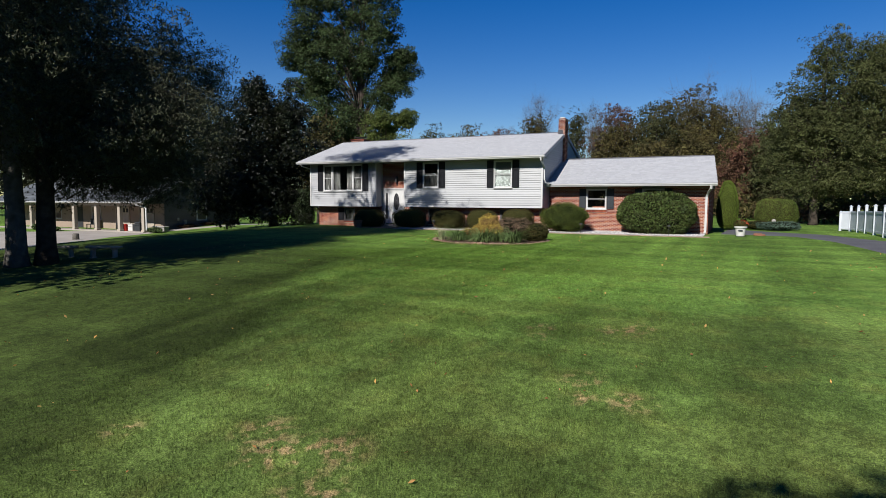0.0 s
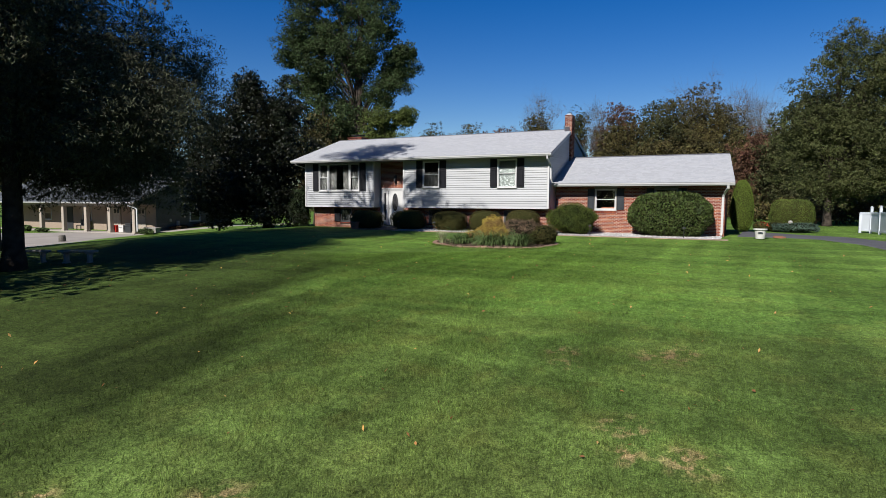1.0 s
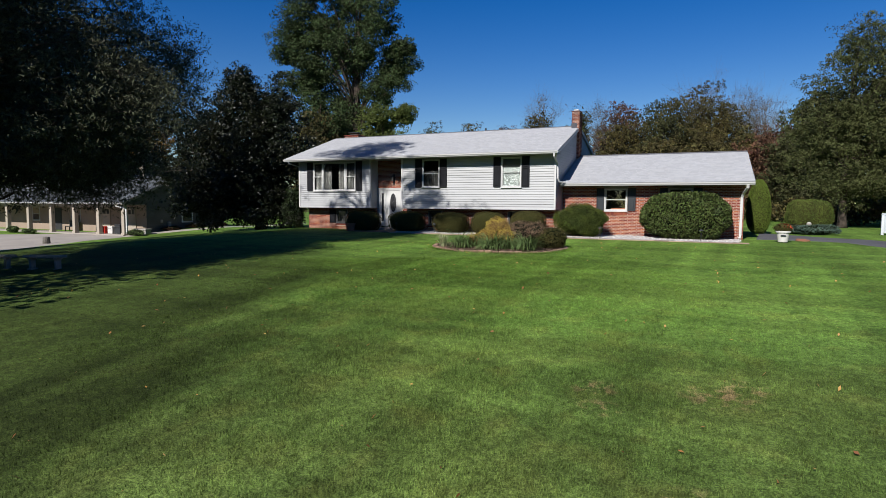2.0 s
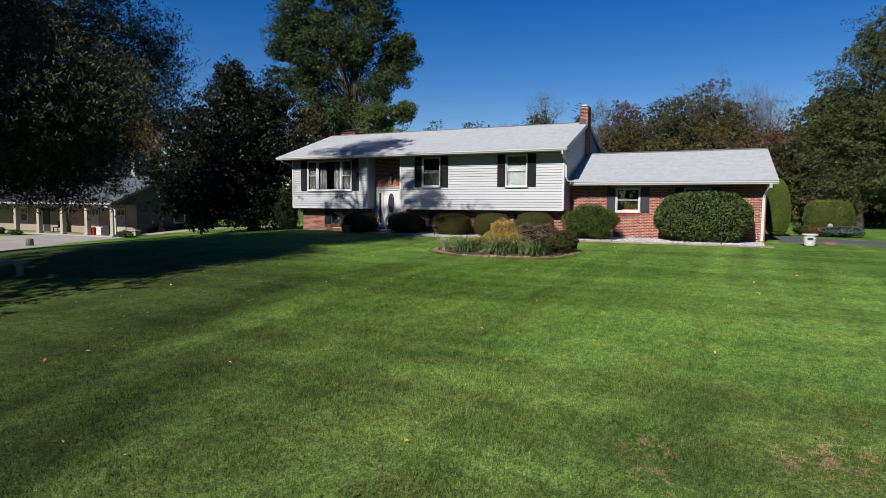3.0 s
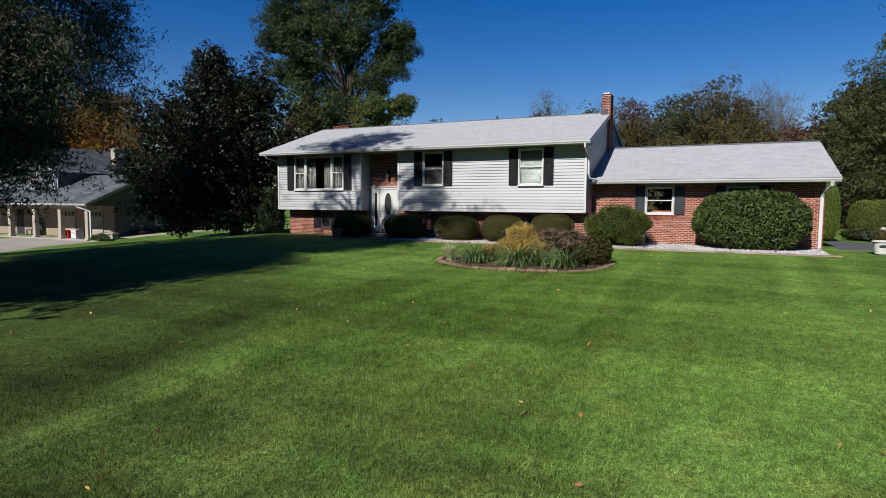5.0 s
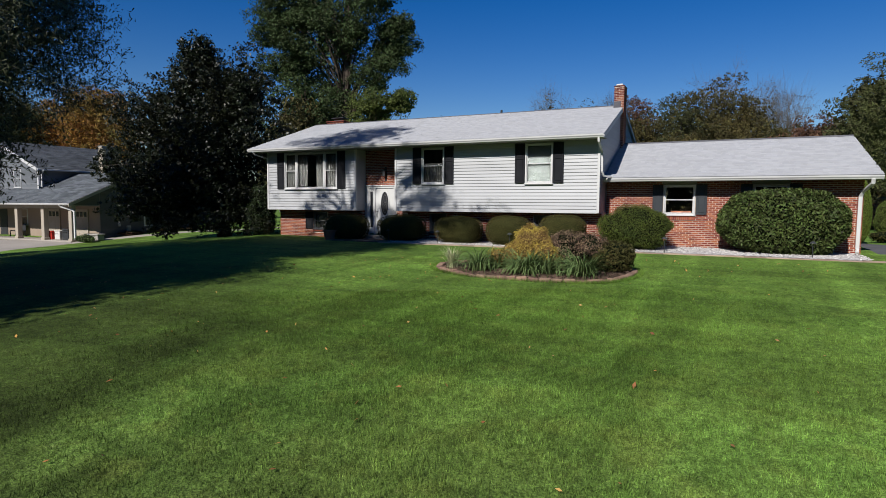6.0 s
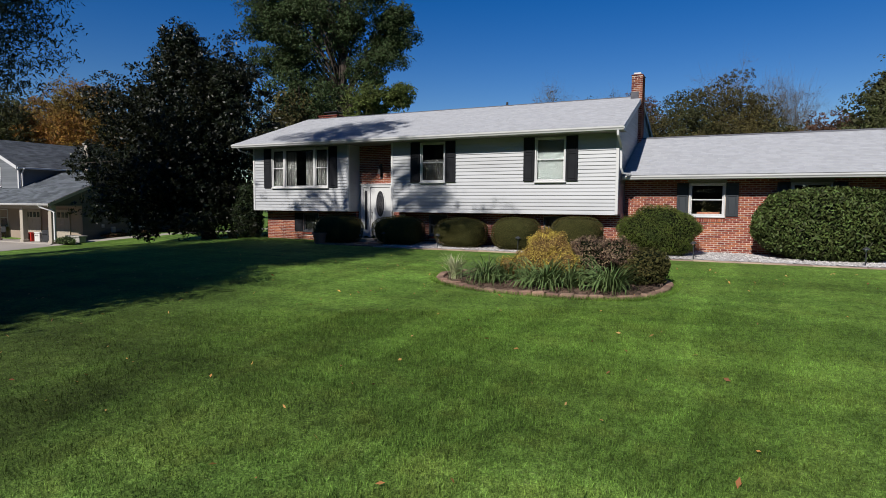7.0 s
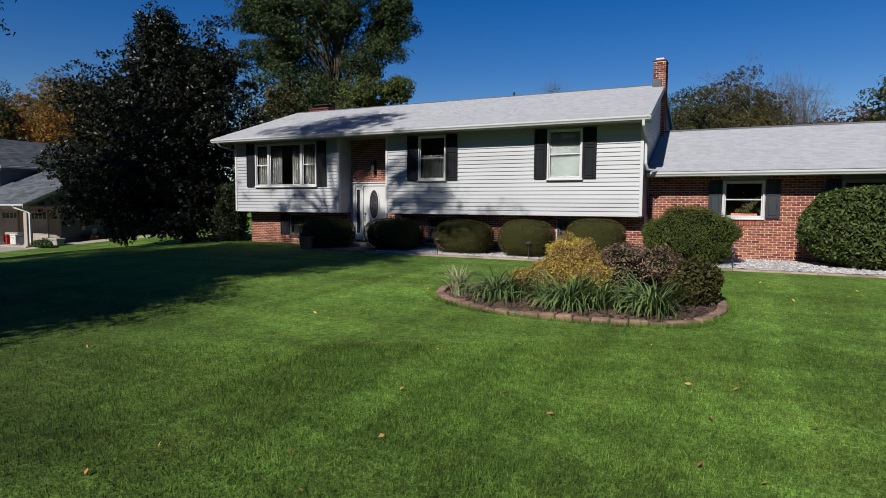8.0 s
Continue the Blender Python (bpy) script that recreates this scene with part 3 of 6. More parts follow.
def shrub(name, label, x, y, rx, ry, h, e, leaf, n, material, bumps=0.05, slim=0.5, group="", category="shrub", z=None, depth=0.12, droop=0.0, taper=0.0, heart=None):
    """A clipped or loose shrub: single leaves over a solid heart, darkened as inner shade."""
    z = float(land(x, y)) if z is None else z
    root = thing(name, (x, y, z), label, category, group)
    rz = h / 2
    ph = rng.uniform(0, 6, 6)

    def swell(p):
        q = p / np.array([rx, ry, rz])
        w = np.sin(q[:, 0] * 4 + ph[0]) * np.sin(q[:, 1] * 4 + ph[1]) + 0.7 * np.sin(q[:, 2] * 5 + ph[2] + q[:, 0] * 3) + 0.5 * np.sin(q[:, 0] * 9 + ph[3]) * np.sin(q[:, 2] * 8 + ph[4])
        f = 1 + bumps * w
        p = p * f[:, None]
        if taper:
            s = 1 - taper * np.clip((p[:, 2] / rz + 1) / 2, 0, 1)
            p[:, :2] *= s[:, None]
        return p
    # heart
    u, v = 18, 10
    g = np.array([(math.cos(a) * math.sin(b), math.sin(a) * math.sin(b), -math.cos(b)) for b in np.linspace(0.02, math.pi - 0.02, v) for a in np.linspace(0, 2 * math.pi, u, endpoint=False)])
    k = (np.abs(g) ** e).sum(1) ** (-1 / e)
    H = swell(g * k[:, None] * np.array([rx, ry, rz])) * 0.90 + np.array([x, y, z + rz])
    F = [(i * u + j, i * u + (j + 1) % u, (i + 1) * u + (j + 1) % u, (i + 1) * u + j) for i in range(v - 1) for j in range(u)]
    part("solid_heart", quick("solid_heart", H, F, heart or M_core, True), heart or M_core, root)
    P, N = super_points(n, rx, ry, rz, e)
    keep = P[:, 2] > -rz * 0.97
    P, N = P[keep], N[keep]
    P = swell(P) - N * (np.abs(rng.normal(size=len(P))) * depth)[:, None] + N * (rng.uniform(0, 0.35 * depth, len(P)))[:, None]
    P = P + np.array([x, y, z + rz])
    P[:, 2] = np.maximum(P[:, 2], z + 0.02)
    part("foliage", leaf_mesh("foliage", P, leaf, material, N * 0.8 + np.array([0, 0, 0.25]), slim, droop), material, root)
    return root


def strap_clump(name, label, x, y, n, length, width, material, group="", upright=0.5, z=None):
    """A tuft of arching strap leaves."""
    z = float(land(x, y)) + 0.03 if z is None else z
    V, F = [], []
    for i in range(n):
        a, rr = rng.uniform(0, 2 * math.pi), rng.uniform(0, 0.16) * length * 1.6
        ln, w = length * rng.uniform(0.6, 1.15), width * rng.uniform(0.7, 1.2)
        out, bend = rng.uniform(0.1, 1.0) * (1 - upright), rng.uniform(0.3, 1.5) * (1.25 - upright)
        bx, by = x + rr * math.cos(a), y + rr * math.sin(a)
        a += rng.normal() * 0.4
        k = len(V)
        dx, dy, px, pz, ang = math.cos(a), math.sin(a), 0.0, 0.0, math.pi / 2 - out
        for s in range(6):
            ww = w * (1 - (s / 5) ** 2 * 0.92) * (0.6 if s == 0 else 1)
            V.append((bx + dx * px - dy * ww, by + dy * px + dx * ww, z + pz))
            V.append((bx + dx * px + dy * ww, by + dy * px - dx * ww, z + pz + w * 0.3))
            px, pz = px + ln / 5 * math.cos(ang), max(0.01, pz + ln / 5 * math.sin(ang))
            ang -= bend * (0.25 + 0.2 * s)
        F += [(k + 2 * s, k + 2 * s + 1, k + 2 * s + 3, k + 2 * s + 2) for s in range(5)]
    root = thing(name, (x, y, z), label, "plant", group)
    part("leaves", quick("leaves", V, F, material, True), material, root)
    return root

# ---- the ground ----
def graded(lo, hi, fine_lo, fine_hi, step, grow=1.35):
    v, s = [fine_lo], step
    while v[0] > lo:
        s *= grow
        v.insert(0, max(lo, v[0] - s))
    w = fine_lo
    while w < fine_hi:
        w += step
        v.append(w)
    s = step
    while v[-1] < hi:
        s *= grow
        v.append(min(hi, v[-1] + s))
    return np.array(v)


gx, gy = graded(-600, 600, -48, 26, 0.5), graded(-600, 700, -36, 30, 0.5)
GX, GY = np.meshgrid(gx, gy)
GZ = land(GX, GY)
nx, ny = len(gx), len(gy)
idx = np.arange(nx * ny).reshape(ny, nx)
quads = np.stack([idx[:-1, :-1], idx[:-1, 1:], idx[1:, 1:], idx[1:, :-1]], -1).reshape(-1, 4)
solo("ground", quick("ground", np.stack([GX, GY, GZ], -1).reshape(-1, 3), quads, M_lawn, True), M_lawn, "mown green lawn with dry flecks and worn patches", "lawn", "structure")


def ribbon(name, near, far, material, label, category, lift=0.02, cross=14, along=60):
    """A paved sheet laid on the ground between two edges, with a skirt that goes into the soil."""
    def resample(line):
        line = np.array(line, float)
        t = np.r_[0, np.cumsum(np.linalg.norm(np.diff(line, axis=0), axis=1))]
        u = np.linspace(0, t[-1], along)
        return np.stack([np.interp(u, t, line[:, k]) for k in (0, 1)], 1)
    a, b = resample(near), resample(far)
    V = []
    for i in range(along):
        for j in range(cross + 1):
            p = a[i] + (b[i] - a[i]) * j / cross
            edge = j in (0, cross) or i in (0, along - 1)
            V.append((p[0], p[1], float(land(p[0], p[1])) + (-0.04 if edge else lift)))
    F = [(i * (cross + 1) + j, i * (cross + 1) + j + 1, (i + 1) * (cross + 1) + j + 1, (i + 1) * (cross + 1) + j) for i in range(along - 1) for j in range(cross)]
    return solo(name, quick(name, V, F, material, False), material, label, category, "structure")


ribbon("driveway", [(8.3, 1.5), (10.3, 1.2), (12.0, 0.6), (13.2, -2.3), (13.6, -4.6), (14.0, -6.9), (15.8, -16), (18, -40)], [(8.7, 9.2), (10.8, 7.2), (12.1, 4.9), (13.3, 3.9), (14.2, 1.8), (15.2, -0.6), (17.4, -7), (19.6, -18), (22, -40)], M_asphalt, "dark grey asphalt driveway beside the garage", "driveway", 0.03)
ribbon("neighbour_driveway", [(-18.5, -24), (-21.0, -17), (-24.5, -12.2), (-31.2, -6.0), (-34.2, -1.2), (-36.2, 3.3)], [(-62, -14), (-58, -8), (-52, -1.0), (-46, 3.4), (-42, 4.4), (-37.6, 4.4)],
       M_concrete, "pale sunlit concrete driveway in front of the neighbouring house", "driveway", 0.03, 22, 60)
ribbon("neighbour_lane", [(-36.0, 2.6), (-35.9, 5.2), (-34.8, 7.6), (-33.3, 9.6), (-32.6, 12.5), (-33.3, 17), (-34, 24)], [(-37.9, 4.1), (-36.9, 5.8), (-36.1, 8.3), (-34.9, 10.6), (-34.3, 13.0), (-35.0, 17.5), (-35.6, 24)],
       M_concrete, "narrow pale concrete lane beside the dark wall", "driveway", 0.036, 6, 40)

# ---- the main house ----
FLOOR_Z = 1.08
X_L, X_R = -15.7, 0.0                     # siding corners
RX_L, RX_R = -10.62, -8.62                # entrance recess
SID0, SID1 = 2.33, 5.02                   # siding from and to
RIDGE_Y, RIDGE_Z, EAVE_Y, EAVE_Z = 4.5, 6.87, -0.62, 5.13
BACK_Y = 9.0
BRICK_Y = 0.56
REC_Y = 0.78
house = thing("house", (-7.8, 0.45, FLOOR_Z), "two storey white sided house with red brick base and grey roof", "house")
BAY = (-14.62, -11.62, 3.28, 4.93)
W1 = (-7.32, -6.28, 3.44, 4.93)
W2 = (-2.82, -1.74, 3.42, 4.93)
wall = Geo()
y0, y1 = 0.03, BRICK_Y + 0.2
for a, b, cut in ((X_L + 0.03, RX_L - 0.03, [BAY]), (RX_R + 0.03, X_R - 0.03, [W1, W2])):
    left = a
    for w in cut:
        wall.box(left, y0, SID0 + 0.01, w[0], y1, SID1).box(w[0], y0, SID0 + 0.01, w[1], y1, w[2]).box(w[0], y0, w[3], w[1], y1, SID1)
        left = w[1]
    wall.box(left, y0, SID0 + 0.01, b, y1, SID1)
wall.box(X_R - 0.20, y1, 2.2, X_R - 0.03, BACK_Y - 0.1, SID1).box(X_L + 0.03, y1, 2.2, X_L + 0.2, BACK_Y - 0.1, SID1).box(X_L + 0.2, BACK_Y - 0.3, 1.0, X_R - 0.2, BACK_Y - 0.1, SID1)
siding_wall = part("siding_wall", wall, M_siding, house)
LAP = 0.124


def board(x0, x1, z, y, axis="x", h=LAP):
    """One siding board: its lower edge stands proud and is rolled under."""
    o = [(y, z + h), (y - 0.004, z + h), (y - 0.029, z + 0.014), (y - 0.026, z), (y, z + 0.004)]
    return Geo().extrude(o, 0, x0, x1)


holes = [BAY, W1, W2]
z = SID0
while z < SID1 - 0.01:
    h = min(LAP, SID1 - z)
    for a, b in ((X_L, RX_L), (RX_R, X_R)):
        cuts = sorted((w[0] - 0.01, w[1] + 0.01) for w in holes if a < w[0] < b and w[2] - LAP * 0.8 < z < w[3] - LAP * 0.3)
        left = a + 0.06
        for c0, c1 in cuts + [(b - 0.06, b)]:
            if c0 - left > 0.05:
                part("siding_board", board(left, c0, z, 0.03, h=h), M_siding, siding_wall)
            left = c1
    z += LAP
# gable ends in siding, and boards on the end wall that shows
for xx0, xx1 in ((X_R - 0.2, X_R - 0.03), (X_L + 0.03, X_L + 0.2)):
    part("gable_wall", Geo().extrude([(0.05, SID1 - 0.01), (BACK_Y - 0.1, SID1 - 0.01), (RIDGE_Y, RIDGE_Z - 0.14)], 0, xx0, xx1), M_siding, house)
z = 3.3
while z < RIDGE_Z - 0.3:
    y1 = BACK_Y - 0.15 if z < SID1 else BACK_Y - 0.1 - (z - SID1) / (RIDGE_Z - SID1) * (BACK_Y - RIDGE_Y) - 0.3
    y0 = 0.06 if z < SID1 - 0.1 else 0.1 + (z - SID1 + 0.12) / (RIDGE_Z - SID1) * (RIDGE_Y) + 0.1
    g = Geo()
    o = [(X_R - 0.03, z + LAP), (X_R - 0.026, z + LAP), (X_R - 0.012, z + 0.012), (X_R - 0.014, z), (X_R - 0.03, z)]
    g.extrude([(p, q) for p, q in o], 1, y0, y1)
    part("siding_board", g, M_siding, siding_wall)
    z += LAP
# corner posts and the underside
posts = [(X_L - 0.012, X_L + 0.075), (RX_L - 0.085, RX_L + 0.012), (RX_R - 0.012, RX_R + 0.075), (X_R - 0.085, X_R + 0.012)]
for a, b in posts:
    part("corner_trim", Geo().box(a, -0.012, SID0 - 0.01, b, 0.10, SID1, 0.008), M_trim, house)
for a, b in ((X_L, RX_L), (RX_R, X_R)):
    part("overhang_soffit", Geo().box(a + 0.02, 0.01, SID0 - 0.03, b - 0.02, BRICK_Y - 0.02, SID0 + 0.008), M_soffit, house)
    part("starter_strip", Geo().box(a + 0.07, -0.004, SID0 - 0.022, b - 0.08, 0.03, SID0 + 0.004, 0.006), M_trim, house)
# sides of the recess in siding
for xx, s in ((RX_L, 1), (RX_R, -1)):
    z = SID0
    g = Geo()
    while z < SID1:
        o = [(xx - s * 0.03, z + LAP), (xx - s * 0.026, z + LAP), (xx - s * 0.010, z + 0.012), (xx - s * 0.012, z), (xx - s * 0.03, z)]
        g.extrude(o if s > 0 else o[::-1], 1, 0.10, REC_Y - 0.005)
        z += LAP
    part("recess_siding", g, M_siding, siding_wall)

# ---- roof ----
def shingle_field(x0, x1, ye, ze, yr, zr, material, tab=0.17, course=0.142, thick=0.018, rag=0.003, draw_in=0.0):
    """Courses of shingle tabs, lapped up a slope from the eave (ye, ze) to the ridge (yr, zr)."""
    d = Vector((0, yr - ye, zr - ze))
    ln = d.length
    d /= ln
    n = Vector((0, -d.z, d.y)) if d.y > 0 else Vector((0, d.z, -d.y))
    V, F = [], []
    k = 0
    while k * course < ln - 0.02:
        a0, a1 = k * course, min(ln, (k + 1) * course + 0.03)
        x = x0 - (tab * 0.5 if k % 2 else 0) - rng.uniform(0, 0.1)
        end = x1 - draw_in * a0 / ln
        while x < end:
            w = tab * rng.uniform(0.75, 1.25)
            xa, xb = max(x, x0), min(x + w - 0.002, end)
            x += w
            if xb - xa < 0.03:
                continue
            t, s0 = thick * rng.uniform(0.75, 1.5), a0 + rng.uniform(-rag, rag)
            b = Vector((0, ye, ze))
            p = [b + d * s0 + n * t, b + d * a1 + n * 0.003]
            q = b + d * s0 - n * 0.004
            m = len(V)
            V += [(xa, p[0].y, p[0].z), (xb, p[0].y, p[0].z), (xb, p[1].y, p[1].z), (xa, p[1].y, p[1].z), (xa, q.y, q.z), (xb, q.y, q.z)]
            F += [(m, m + 1, m + 2, m + 3), (m + 4, m + 5, m + 1, m)]
        k += 1
    return quick("shingles", V, F, material)


def drawn_in(g, x_end, ye, yr, by):
    """Slants the end of a roof: at the ridge it lies by metres further in than at the eave."""
    g.v = [(x - by * min(1.0, max(0.0, (y - ye) / (yr - ye))), y, z) if x > x_end - 0.5 else (x, y, z) for x, y, z in g.v]
    return g


def roof_slab(x0, x1, ye, ze, yr, zr, yb, zb, t=0.10):
    return Geo().extrude([(ye, ze - 0.01), (yr, zr - 0.01), (yb, zb - 0.01), (yb, zb - t), (yr, zr - t - 0.03), (ye, ze - t)], 0, x0, x1)


RX0, RX1 = -16.25, 0.24
SLANT, G_SLANT = 0.20, 0.32               # by how much the roof ends draw in at the ridge
roof = part("roof", drawn_in(roof_slab(RX0, RX1, EAVE_Y, EAVE_Z, RIDGE_Y, RIDGE_Z, 2 * RIDGE_Y - EAVE_Y, EAVE_Z), RX1, EAVE_Y, RIDGE_Y, SLANT), M_trim, house)
part("shingles", shingle_field(RX0 - 0.02, RX1 + 0.02, EAVE_Y - 0.03, EAVE_Z, RIDGE_Y, RIDGE_Z, M_shingle, draw_in=SLANT), M_shingle, roof, kind="stuff")
part("shingles", shingle_field(RX0 - 0.02, RX1 + 0.02 - SLANT, 2 * RIDGE_Y - EAVE_Y + 0.03, EAVE_Z, RIDGE_Y, RIDGE_Z, M_shingle, 0.5, 0.4), M_shingle, roof, kind="stuff")
cap = Geo()
x = RX0
while x < RX1 - SLANT - 0.05:
    x2 = min(x + 0.30, RX1 + 0.02 - SLANT)
    for s in (1, -1):
        cap.extrude([(RIDGE_Y, RIDGE_Z + 0.03), (RIDGE_Y + s * 0.14, RIDGE_Z - 0.02), (RIDGE_Y + s * 0.14, RIDGE_Z - 0.035), (RIDGE_Y, RIDGE_Z + 0.01)], 0, x, x2 - 0.004)
    x = x2
part("ridge_cap", cap, M_ridge, roof)
# soffit, frieze, gutter
part("soffit", Geo().box(RX0 + 0.02, EAVE_Y + 0.04, 4.985, RX1 - 0.02, 0.0, 5.01), M_soffit, house)
part("soffit", Geo().box(RX_L - 0.02, 0.0, 4.99, RX_R + 0.02, REC_Y + 0.02, 5.012), M_soffit, house)
part("fascia", Geo().box(RX0, EAVE_Y + 0.005, 4.97, RX1, EAVE_Y + 0.035, EAVE_Z - 0.02, 0.004), M_trim, house)


def gutter(x0, x1, y, z):
    """A K-style gutter: an ogee trough with a rolled lip."""
    o = [(y, z), (y, z - 0.12), (y - 0.07, z - 0.12), (y - 0.085, z - 0.085), (y - 0.115, z - 0.05), (y - 0.12, z), (y - 0.105, z), (y - 0.105, z - 0.012), (y - 0.10, z - 0.05), (y - 0.075, z - 0.08), (y - 0.062, z - 0.11), (y - 0.01, z - 0.11), (y - 0.01, z)]
    return Geo().extrude(o, 0, x0, x1)


part("gutter", gutter(RX0 - 0.02, RX1 + 0.01, EAVE_Y + 0.004, 5.115), M_trim, house)
# rake boards
for xx0, xx1 in ((RX1, RX1 + 0.02), (RX0 - 0.02, RX0)):
    g = Geo()
    for s in (1, -1):
        yo = RIDGE_Y - s * (RIDGE_Y - EAVE_Y)
        g.extrude([(yo, EAVE_Z - 0.02), (RIDGE_Y, RIDGE_Z - 0.02), (RIDGE_Y, RIDGE_Z - 0.19), (yo, EAVE_Z - 0.17)], 0, xx0, xx1)
    part("rake_board", drawn_in(g, RX1, EAVE_Y, RIDGE_Y, SLANT), M_trim, house)
part("rake_soffit", Geo().extrude([(EAVE_Y + 0.1, EAVE_Z - 0.125), (RIDGE_Y, RIDGE_Z - 0.155), (RIDGE_Y, RIDGE_Z - 0.17), (EAVE_Y + 0.1, EAVE_Z - 0.14)], 0, X_R - 0.01, RX1 - 0.002 - SLANT), M_soffit, house)


def pipe(pts, w=0.075, d=0.055):
    """A rectangular downspout along a line, mitred at its bends."""
    g = Geo()
    pts = [Vector(p) for p in pts]
    rings = []
    for i, p in enumerate(pts):
        t = (pts[min(i + 1, len(pts) - 1)] - pts[max(i - 1, 0)]).normalized()
        u = Vector((0, 1, 0)) if abs(t.y) < 0.75 else Vector((0, 0, 1))
        u = (u - t * u.dot(t)).normalized()
        s = t.cross(u).normalized()
        rings.append([p + s * a * w / 2 + u * b * d / 2 for a, b in ((-1, -0.8), (-0.8, -1), (0.8, -1), (1, -0.8), (1, 0.8), (0.8, 1), (-0.8, 1), (-1, 0.8))])
    n = 8
    for r in rings:
        g.v += [tuple(q) for q in r]
    for i in range(len(rings) - 1):
        g.f += [(i * n + k, i * n + (k + 1) % n, (i + 1) * n + (k + 1) % n, (i + 1) * n + k) for k in range(n)]
    g.f += [tuple(range(n))[::-1], tuple(range((len(rings) - 1) * n, len(rings) * n))]
    return g


part("downspout", pipe([(0.07, -0.66, 5.02), (0.07, -0.64, 4.86), (0.06, -0.05, 4.62), (0.055, 0.10, 4.5), (0.055, 0.14, 3.85), (0.10, 0.25, 3.68), (0.32, 0.55, 3.66)]), M_trim, house)
part("downspout", pipe([(-15.95, -0.66, 5.0), (-15.95, -0.55, 4.88), (-15.82, 0.1, 4.74), (-15.76, 0.6, 4.6), (-15.74, 1.6, 4.5)]), M_trim, house)

# ---- windows ----
def frame_ring(x0, x1, z0, z1, w, y0, y1, c=0.006):
    g = Geo()
    g.box(x0, y0, z0, x0 + w, y1, z1, c).box(x1 - w, y0, z0, x1, y1, z1, c)
    g.box(x0 + w, y0, z1 - w, x1 - w, y1, z1, c).box(x0 + w, y0, z0, x1 - w, y1, z0 + w, c)
    return g


def folds(x0, x1, z0, z1, y, waves, depth=0.03):
    """A gathered curtain."""
    V, F, n = [], [], waves * 8
    for i in range(n + 1):
        t = i / n
        yy = y + depth * math.sin(t * waves * 2 * math.pi + 0.6 * math.sin(9 * t))
        for zz, k in ((z0, 1.0), ((z0 + z1) / 2, 0.9), (z1, 0.6)):
            V.append((x0 + (x1 - x0) * t, y + (yy - y) * k, zz))
    for i in range(n):
        for k in (0, 1):
            F.append((3 * i + k, 3 * i + 3 + k, 3 * i + 4 + k, 3 * i + 1 + k))
    return quick("curtain", V, F, M_curtain, True)


def room_box(x0, x1, z0, z1, y0, y1):
    """An unlit room, its dark put into the colour: five inner faces with thickness."""
    g = Geo()
    t = 0.03
    g.box(x0 - t, y1, z0 - t, x1 + t, y1 + t, z1 + t)
    g.box(x0 - t, y0, z0 - t, x0, y1, z1 + t).box(x1, y0, z0 - t, x1 + t, y1, z1 + t)
    g.box(x0, y0, z0 - t, x1, y1, z0).box(x0, y0, z1, x1, y1, z1 + t)
    return g


def sash_window(parent, x0, x1, z0, z1, y, name="window", split=0.5, curtain=None, blind=0.0, fixed=False, deep=0.9, from_sill=False, paint=None):
    """A double-hung window in a wall whose face is at y."""
    paint = paint or M_trim
    w = part(name, frame_ring(x0, x1, z0, z1, 0.05, y - 0.045, y + 0.03), paint, parent)
    part("window_sill", Geo().box(x0 - 0.02, y - 0.075, z0 - 0.035, x1 + 0.02, y + 0.03, z0 + 0.008, 0.008), paint, w)
    a, b, c, d = x0 + 0.053, x1 - 0.053, z0 + 0.053, z1 - 0.053
    mid = c + (d - c) * split
    panes = [(c, d, y + 0.012)] if fixed else [(c, mid + 0.02, y + 0.0), (mid - 0.02, d, y + 0.024)]
    for lo, hi, yy in panes:
        part("sash", frame_ring(a, b, lo, hi, 0.032, yy - 0.012, yy + 0.014, 0.004), paint, w)
        p = part("pane", Geo().box(a + 0.030, yy - 0.003, lo + 0.030, b - 0.030, yy + 0.003, hi - 0.030), M_glass, w)
        p.visible_shadow = False
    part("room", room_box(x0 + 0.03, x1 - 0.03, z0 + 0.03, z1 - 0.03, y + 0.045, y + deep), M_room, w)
    if curtain:
        for s in ((a, a + (b - a) * curtain[0]), (b - (b - a) * curtain[1], b)):
            if s[1] - s[0] > 0.03:
                part("curtain", folds(s[0], s[1], c - 0.02, d - (d - c) * curtain[2], y + 0.12, max(2, int((s[1] - s[0]) * 11))), M_curtain, w)
    if blind:
        lo, hi = (c, c + (d - c) * blind) if from_sill else (d - (d - c) * blind, d)
        g = Geo().box(a, y + 0.070, lo, b, y + 0.075, hi).box(a, y + 0.062, lo, b, y + 0.07, lo + 0.03, 0.003)
        part("roller_shade", g, M_blind, w)
    return w


def shutter(parent, x0, x1, z0, z1, y, material=None):
    """A raised-panel shutter."""
    m = material or M_black
    s = part("shutter", frame_ring(x0, x1, z0, z1, 0.055, y - 0.04, y - 0.002).box(x0 + 0.05, y - 0.022, z0 + 0.05, x1 - 0.05, y - 0.002, z1 - 0.05), m, parent)
    mz = z0 + (z1 - z0) * 0.62
    part("rail", Geo().box(x0 + 0.055, y - 0.04, mz - 0.03, x1 - 0.055, y - 0.004, mz + 0.03, 0.005), m, s)
    for lo, hi in ((z0 + 0.08, mz - 0.055), (mz + 0.055, z1 - 0.08)):
        part("panel", Geo().box(x0 + 0.085, y - 0.036, lo, x1 - 0.085, y - 0.015, hi, 0.014), m, s)
    return s


